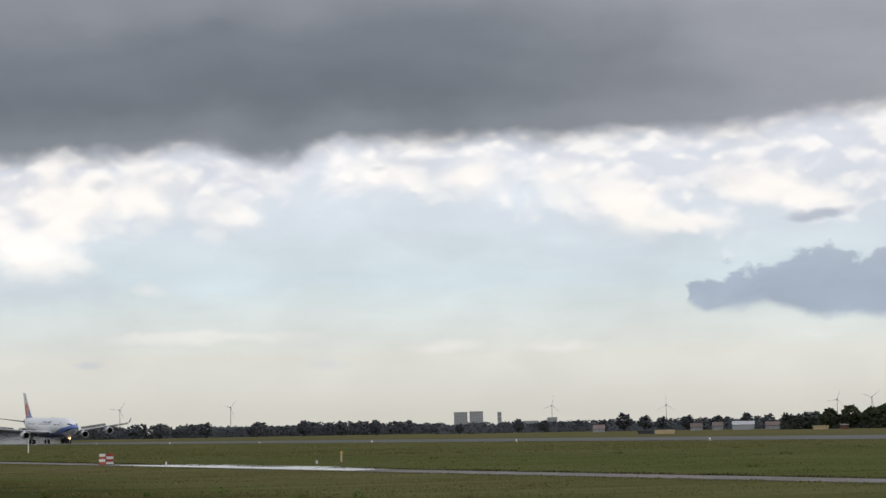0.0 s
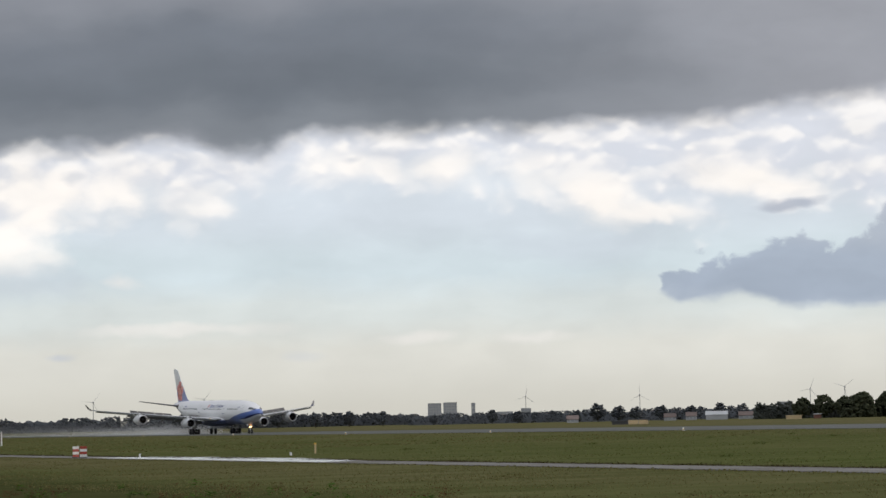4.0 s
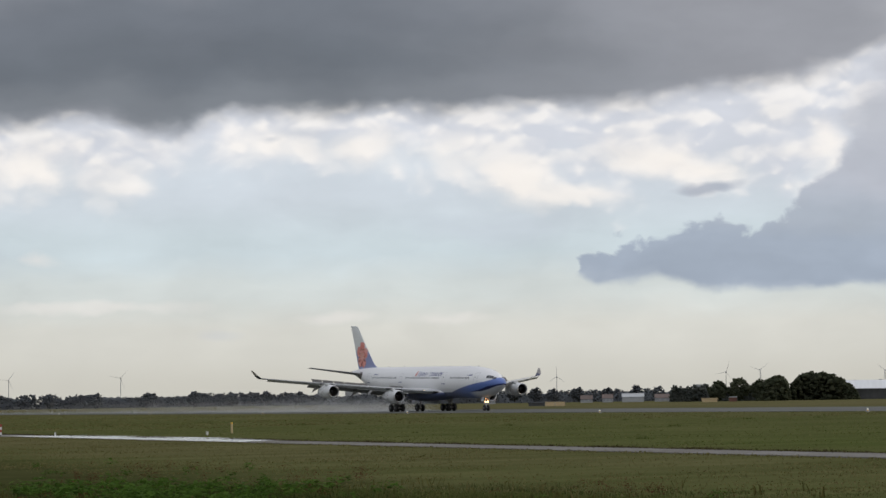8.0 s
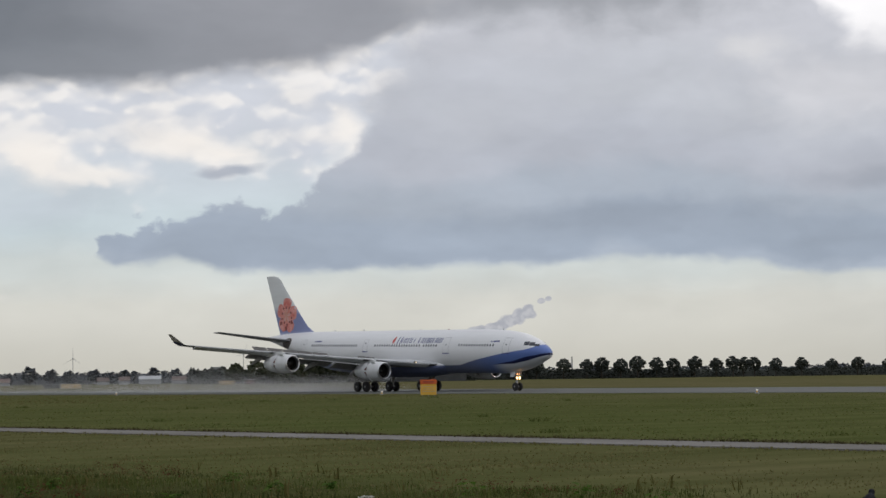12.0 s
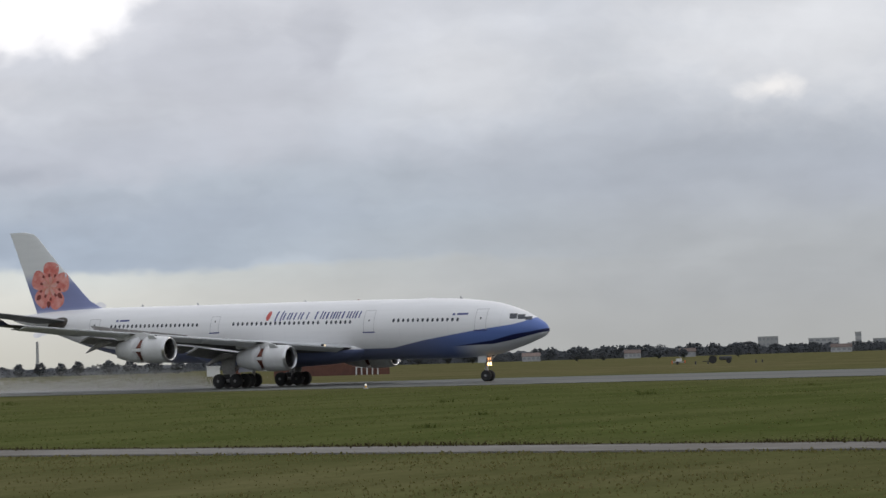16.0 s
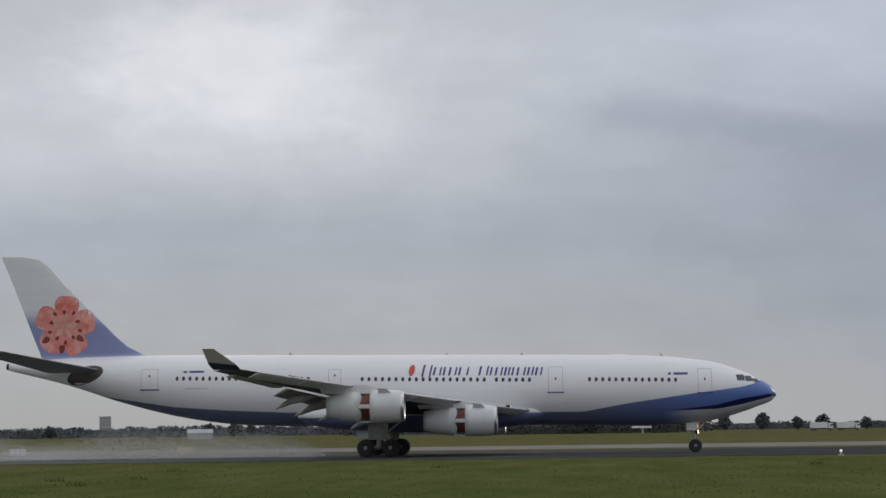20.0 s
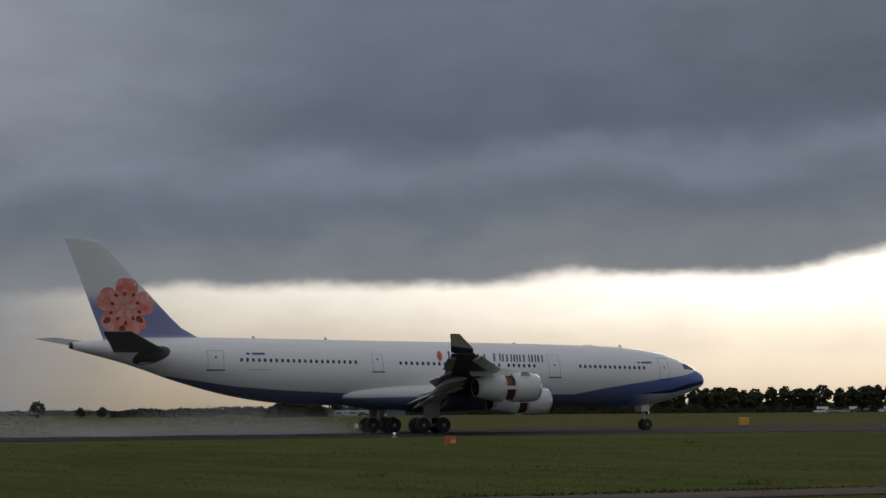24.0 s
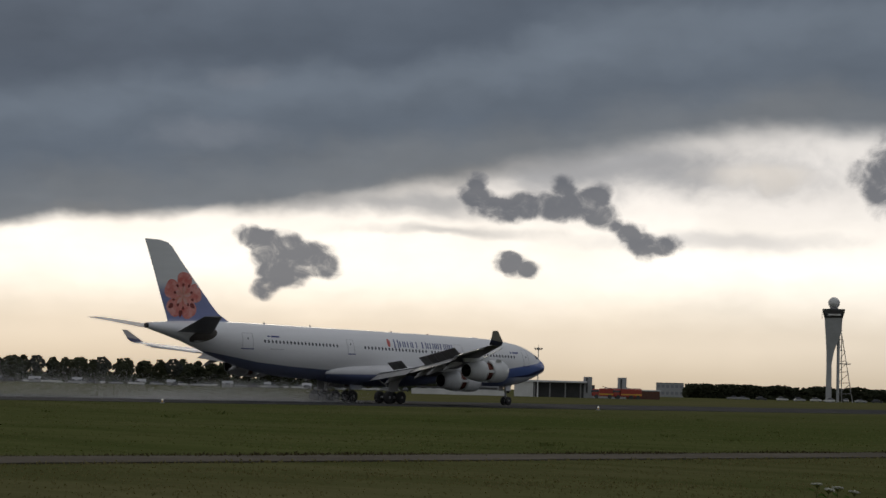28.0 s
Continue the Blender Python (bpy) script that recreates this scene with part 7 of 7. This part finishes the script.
def umbel(seed):
    """A tall flower with a flat white head on thin spokes."""
    rng = random.Random(seed)
    f = empty("umbel_flower")
    part("stem", rod((0, 0, -0.03), (0.03, 0.02, 0.36), 0.009, 0.006, 6), "weed_green", f)
    spokes = bmesh.new()
    spots = []
    for k in range(16):
        a, r = k * 2.4, 0.10 * math.sqrt(k / 15.0)
        x, y, z = 0.03 + r * math.cos(a), 0.02 + r * math.sin(a), 0.44 - r * r * 1.6
        rod((0.03, 0.02, 0.355), (x, y, z), 0.003, 0.003, 4, spokes)
        for _ in range(3):
            spots.append((x + rng.uniform(-0.02, 0.02), y + rng.uniform(-0.02, 0.02), z + rng.uniform(0, 0.012), 0.016))
    part("spokes", spokes, "weed_green", f)
    clumps("flower_head", spots, "umbel_white", f, rng)
    for k in range(3):
        bm = bmesh.new()
        a = k * 2.1
        root = Vector((0.02, 0.01, 0.08 + 0.09 * k))
        tip = root + Vector((math.cos(a) * 0.2, math.sin(a) * 0.2, 0.09))
        side = Vector((-math.sin(a), math.cos(a), 0)) * 0.05
        v = [bm.verts.new(p) for p in (root, (root + tip) / 2 + side, tip, (root + tip) / 2 - side, (root + tip) / 2 + Vector((0, 0, 0.03)))]
        for i in range(4):
            bm.faces.new((v[i], v[(i + 1) % 4], v[4]))
        part("leaf", bm, "broad_leaf", f)
    return tagged(f, "tall wild flower with a flat white umbel", "wild flower", "white umbel flowers")


umbels = [umbel(k) for k in range(3)]
flower_spots = [(-68.2, 38.0), (-67.2, 42.0), (-68.9, 35.0), (-67.8, 33.0), (-66.9, 41.0), (-66.6, 31.8), (-60.6, 32.5), (-59.7, 32.2), (-60.2, 34.0)]
flower_spots += [(55.4, 57.0), (55.7, 58.0), (56.0, 56.0), (55.2, 60.0)]
flower_spots += [(weed_rng.uniform(-72, -48), weed_rng.uniform(29, 46)) for _ in range(4)]
for k, (a, d) in enumerate(flower_spots):
    x, y = polar(a, d * 0.82)
    if k < 3:
        umbels[k].matrix_basis = pose(x, y, 0, 0, 0, 50 * k)
    else:
        copy_thing(umbels[k % 3], pose(x, y, -0.12, weed_rng.uniform(-8, 8), weed_rng.uniform(-8, 8), weed_rng.uniform(0, 360)))

# turf over the mown field, the rough edge of the road, and the near grass
leafy("turf", [(0.100, 0.122, 0.036), (0.122, 0.142, 0.046), (0.145, 0.155, 0.056), (0.180, 0.170, 0.076)])
leafy("dry_turf", [(0.118, 0.118, 0.042), (0.150, 0.140, 0.056), (0.195, 0.170, 0.082)])
leafy("verge_earth", [(0.035, 0.032, 0.014), (0.060, 0.050, 0.024), (0.100, 0.084, 0.042)])


def turf(name, clumps_at, blades_each, spread, tall, wide, material, label, seed, category="grass"):
    """Low leaning blades in soft clumps, joined; clumps_at is an array of (x, y, vigour)."""
    rng = np.random.default_rng(seed)
    c = np.repeat(clumps_at, blades_each, 0)
    n = len(c)
    a, lean = rng.uniform(0, 6.2832, n), rng.uniform(0.5, 1.8, n)
    h = rng.uniform(*tall, n) * c[:, 2]
    w = rng.uniform(*wide, n) * (0.5 + 0.5 * c[:, 2])
    bx, by = c[:, 0] + rng.normal(0, spread, n), c[:, 1] + rng.normal(0, spread, n)
    ca, sa = np.cos(a), np.sin(a)
    tx, ty, mx, my = bx + ca * lean * h, by + sa * lean * h, bx + ca * lean * h * 0.4, by + sa * lean * h * 0.4
    px, py = -sa * w, ca * w
    low = np.full(n, -0.03)
    v = np.stack([np.stack(q, 1) for q in ((bx - px, by - py, low), (bx + px, by + py, low), (mx + px, my + py, h * 0.65), (mx - px, my - py, h * 0.65), (tx, ty, h))], 1)
    o = np.arange(n) * 5
    me = fast_mesh(name, v.reshape(-1, 3), np.concatenate([np.stack(q, 1) for q in ((o, o + 1, o + 2), (o, o + 2, o + 3), (o + 3, o + 2, o + 4))]))
    me.materials.append(MATS[material])
    return tagged(new(name, me), label, category, kind="stuff")


def strewn(n, x0, x1, y0, y1, seed, low=0.35, far=75.0):
    """Clumps strewn over a stretch of the plan, thinner with distance, in uneven drifts."""
    rng = np.random.default_rng(seed)
    x, y = rng.uniform(x0, x1, 4 * n), y0 + (y1 - y0) * rng.uniform(0, 1, 4 * n) ** 1.3
    drift = 0.5 + 0.25 * np.sin(x * 0.21 + 1.7 * np.sin(y * 0.19 + seed)) + 0.25 * np.sin(x * 0.53 + 1.3 * np.sin(y * 0.31))
    keep = (rng.uniform(0, 1, 4 * n) < low + (1 - low) * drift) & (np.hypot(x, y) > 22) & ~((y > 46.4) & (y < 51.0))
    c = np.stack([x, y, 0.6 + 0.7 * drift * rng.uniform(0.4, 1.0, 4 * n)], 1)[keep]
    return c[:n]


turf("grass_tufts", strewn(22000, -260, 190, 51, 168, 3), 6, 0.60, (0.02, 0.060), (0.02, 0.05), "turf", "short uneven tufts of green field grass", 11)
turf("grass_tufts", strewn(5000, -800, -190, 60, 168, 4), 7, 0.8, (0.05, 0.12), (0.05, 0.10), "dry_turf", "rough olive grass towards the far end of the field", 12)
turf("grass_tufts", strewn(14000, -190, 120, 23, 46.4, 5), 7, 0.45, (0.02, 0.055), (0.010, 0.025), "dry_turf", "dry olive grass tufts beside the road", 13)
turf("weed_tufts", strewn(60, -220, 150, 52, 150, 6, 0.2), 60, 0.28, (0.06, 0.24), (0.008, 0.02), "weed_green", "scattered green weeds standing in the grass", 14, "weeds")
verge_rng = np.random.default_rng(15)
row = np.stack([np.linspace(-420, 330, 5200), verge_rng.uniform(50.0, 51.3, 5200), 0.5 + 0.8 * np.abs(np.sin(np.linspace(-420, 330, 5200) * 0.31 + 2 * np.sin(np.linspace(-420, 330, 5200) * 0.073)))], 1)
turf("verge_weeds", row, 10, 0.30, (0.03, 0.10), (0.008, 0.022), "verge_earth", "dark brown rough grass along the road's far edge", 16)
row = np.stack([np.linspace(-300, 230, 2600), verge_rng.uniform(45.9, 46.9, 2600), verge_rng.uniform(0.5, 1.1, 2600)], 1)
turf("verge_grass", row, 6, 0.2, (0.03, 0.09), (0.015, 0.035), "dry_turf", "dry grass creeping over the road's near edge", 17)

# a crow in the near grass
surface("black_feather", (0.012, 0.012, 0.014), (0.022, 0.022, 0.026), rough=0.8, scale=20.0, gloss=0.08)
crow = empty("crow", *polar(-42.0, 35.4), 0, 120)
tagged(crow, "black crow standing in the short grass", "bird")
bm = bmesh.new()
bmesh.ops.create_uvsphere(bm, u_segments=14, v_segments=10, radius=1.0, matrix=Matrix.Translation((0, 0, 0.20)) @ Matrix.Rotation(radians(-22), 4, "Y") @ Matrix.Diagonal((0.17, 0.085, 0.09, 1)))
part("body", bm, "black_feather", crow, "", True)
bm = bmesh.new()
bmesh.ops.create_uvsphere(bm, u_segments=12, v_segments=8, radius=1.0, matrix=Matrix.Translation((0.17, 0, 0.315)) @ Matrix.Diagonal((0.062, 0.048, 0.05, 1)))
part("head", bm, "black_feather", crow, "", True)
part("neck", rod((0.10, 0, 0.25), (0.16, 0, 0.31), 0.06, 0.04, 10), "black_feather", crow)
part("beak", rod((0.215, 0, 0.315), (0.29, 0, 0.30), 0.02, 0.003, 8), "black_feather", crow)
part("tail", loft([[(-0.12, s * 0.04, 0.155), (-0.12, s * 0.04, 0.175), (-0.33, s * 0.055, 0.10), (-0.33, s * 0.055, 0.09)] for s in (-1, 1)]), "black_feather", crow)
for s in (-1, 1):
    part("wing", loft([[(0.09, s * 0.075, 0.25), (0.0, s * 0.095, 0.25), (-0.24, s * 0.03, 0.135)], [(0.07, s * 0.085, 0.19), (0.0, s * 0.098, 0.17), (-0.24, s * 0.035, 0.125)]]), "black_feather", crow)
    part("leg", rod((0.01, s * 0.035, -0.01), (0.0, s * 0.035, 0.14), 0.008, 0.014, 6), "black_feather", crow)

# fine spray thrown up behind the wheels: a cloud of tiny drops that trails the airliner
misty("spray", (0.80, 0.80, 0.81))


def spray_cloud(n, seed):
    rng = np.random.default_rng(seed)
    back = np.concatenate([rng.gamma(1.5, 16.0, n * 2 // 5), rng.gamma(2.4, 48.0, n - n * 2 // 5)])
    tall = 0.9 + 2.4 * (1 - np.exp(-back / 9.0)) + 0.8 * np.minimum(back / 150.0, 1.0)
    lump = 0.75 + 0.25 * np.sin(back * 0.17 + 0.8 * np.sin(back * 0.05)) + 0.12 * np.sin(back * 0.47)
    z = rng.beta(1.0, 2.4, n) * tall * lump * 1.25
    y = rng.normal(0, 1, n) * (3.2 + 6.0 * np.minimum(back / 120.0, 1.0))
    c = np.stack([-30.4 - back, y, z + 0.02], 1)
    return tagged(flecks("spray", c, rng.uniform(0.014, 0.034, n), "spray", seed), "pale wet mist thrown up behind the wheels", "spray", kind="stuff")


spray = spray_cloud(360000, 6)


# ---- what moves ----
ROLL = [(0, -724.91), (0.5, -700.74), (1, -676.78), (1.5, -653.09), (2, -629.69), (2.5, -606.64), (3, -583.97), (3.5, -561.64), (4, -539.60), (4.5, -517.77), (5, -496.27), (5.5, -475.24), (6, -454.68), (6.5, -434.55), (7, -414.81), (7.5, -395.46), (8, -376.54), (8.5, -358.05), (9, -339.94), (9.5, -322.15), (10, -304.60), (10.5, -287.28), (11, -270.16), (11.5, -253.24), (12, -236.46), (12.5, -219.65), (13, -203.06), (13.5, -186.91), (14, -171.01), (14.5, -155.30), (15, -139.76), (15.5, -124.31), (16, -108.93), (16.5, -93.67), (17, -78.58), (17.5, -63.66), (18, -48.89), (18.5, -34.25), (19, -19.72), (19.5, -5.31), (20, 8.98), (20.5, 23.14), (21, 37.18), (21.5, 51.10), (22, 64.89), (22.5, 78.52), (23, 91.97), (23.5, 105.31), (24, 118.52), (24.5, 131.61), (25, 144.54), (25.5, 157.26), (26, 169.77), (26.5, 182.05), (27, 194.13), (27.5, 206.04), (28, 217.82)]


def motions():
    walk(airliner, [(t, pose(x, RUNWAY_Y, 0.03)) for t, x in ROLL])
    walk(spray, [(t, pose(x, RUNWAY_Y, 0.03)) for t, x in ROLL])
    for thing, ahead in ((lorry_lead, 98.6), (lorry_tail, 88.6)):
        walk(thing, [(t, pose(ahead + 9.3 * (t - 20), 905, 0)) for t in (0.0, 14.0, 28.0)])


motions()
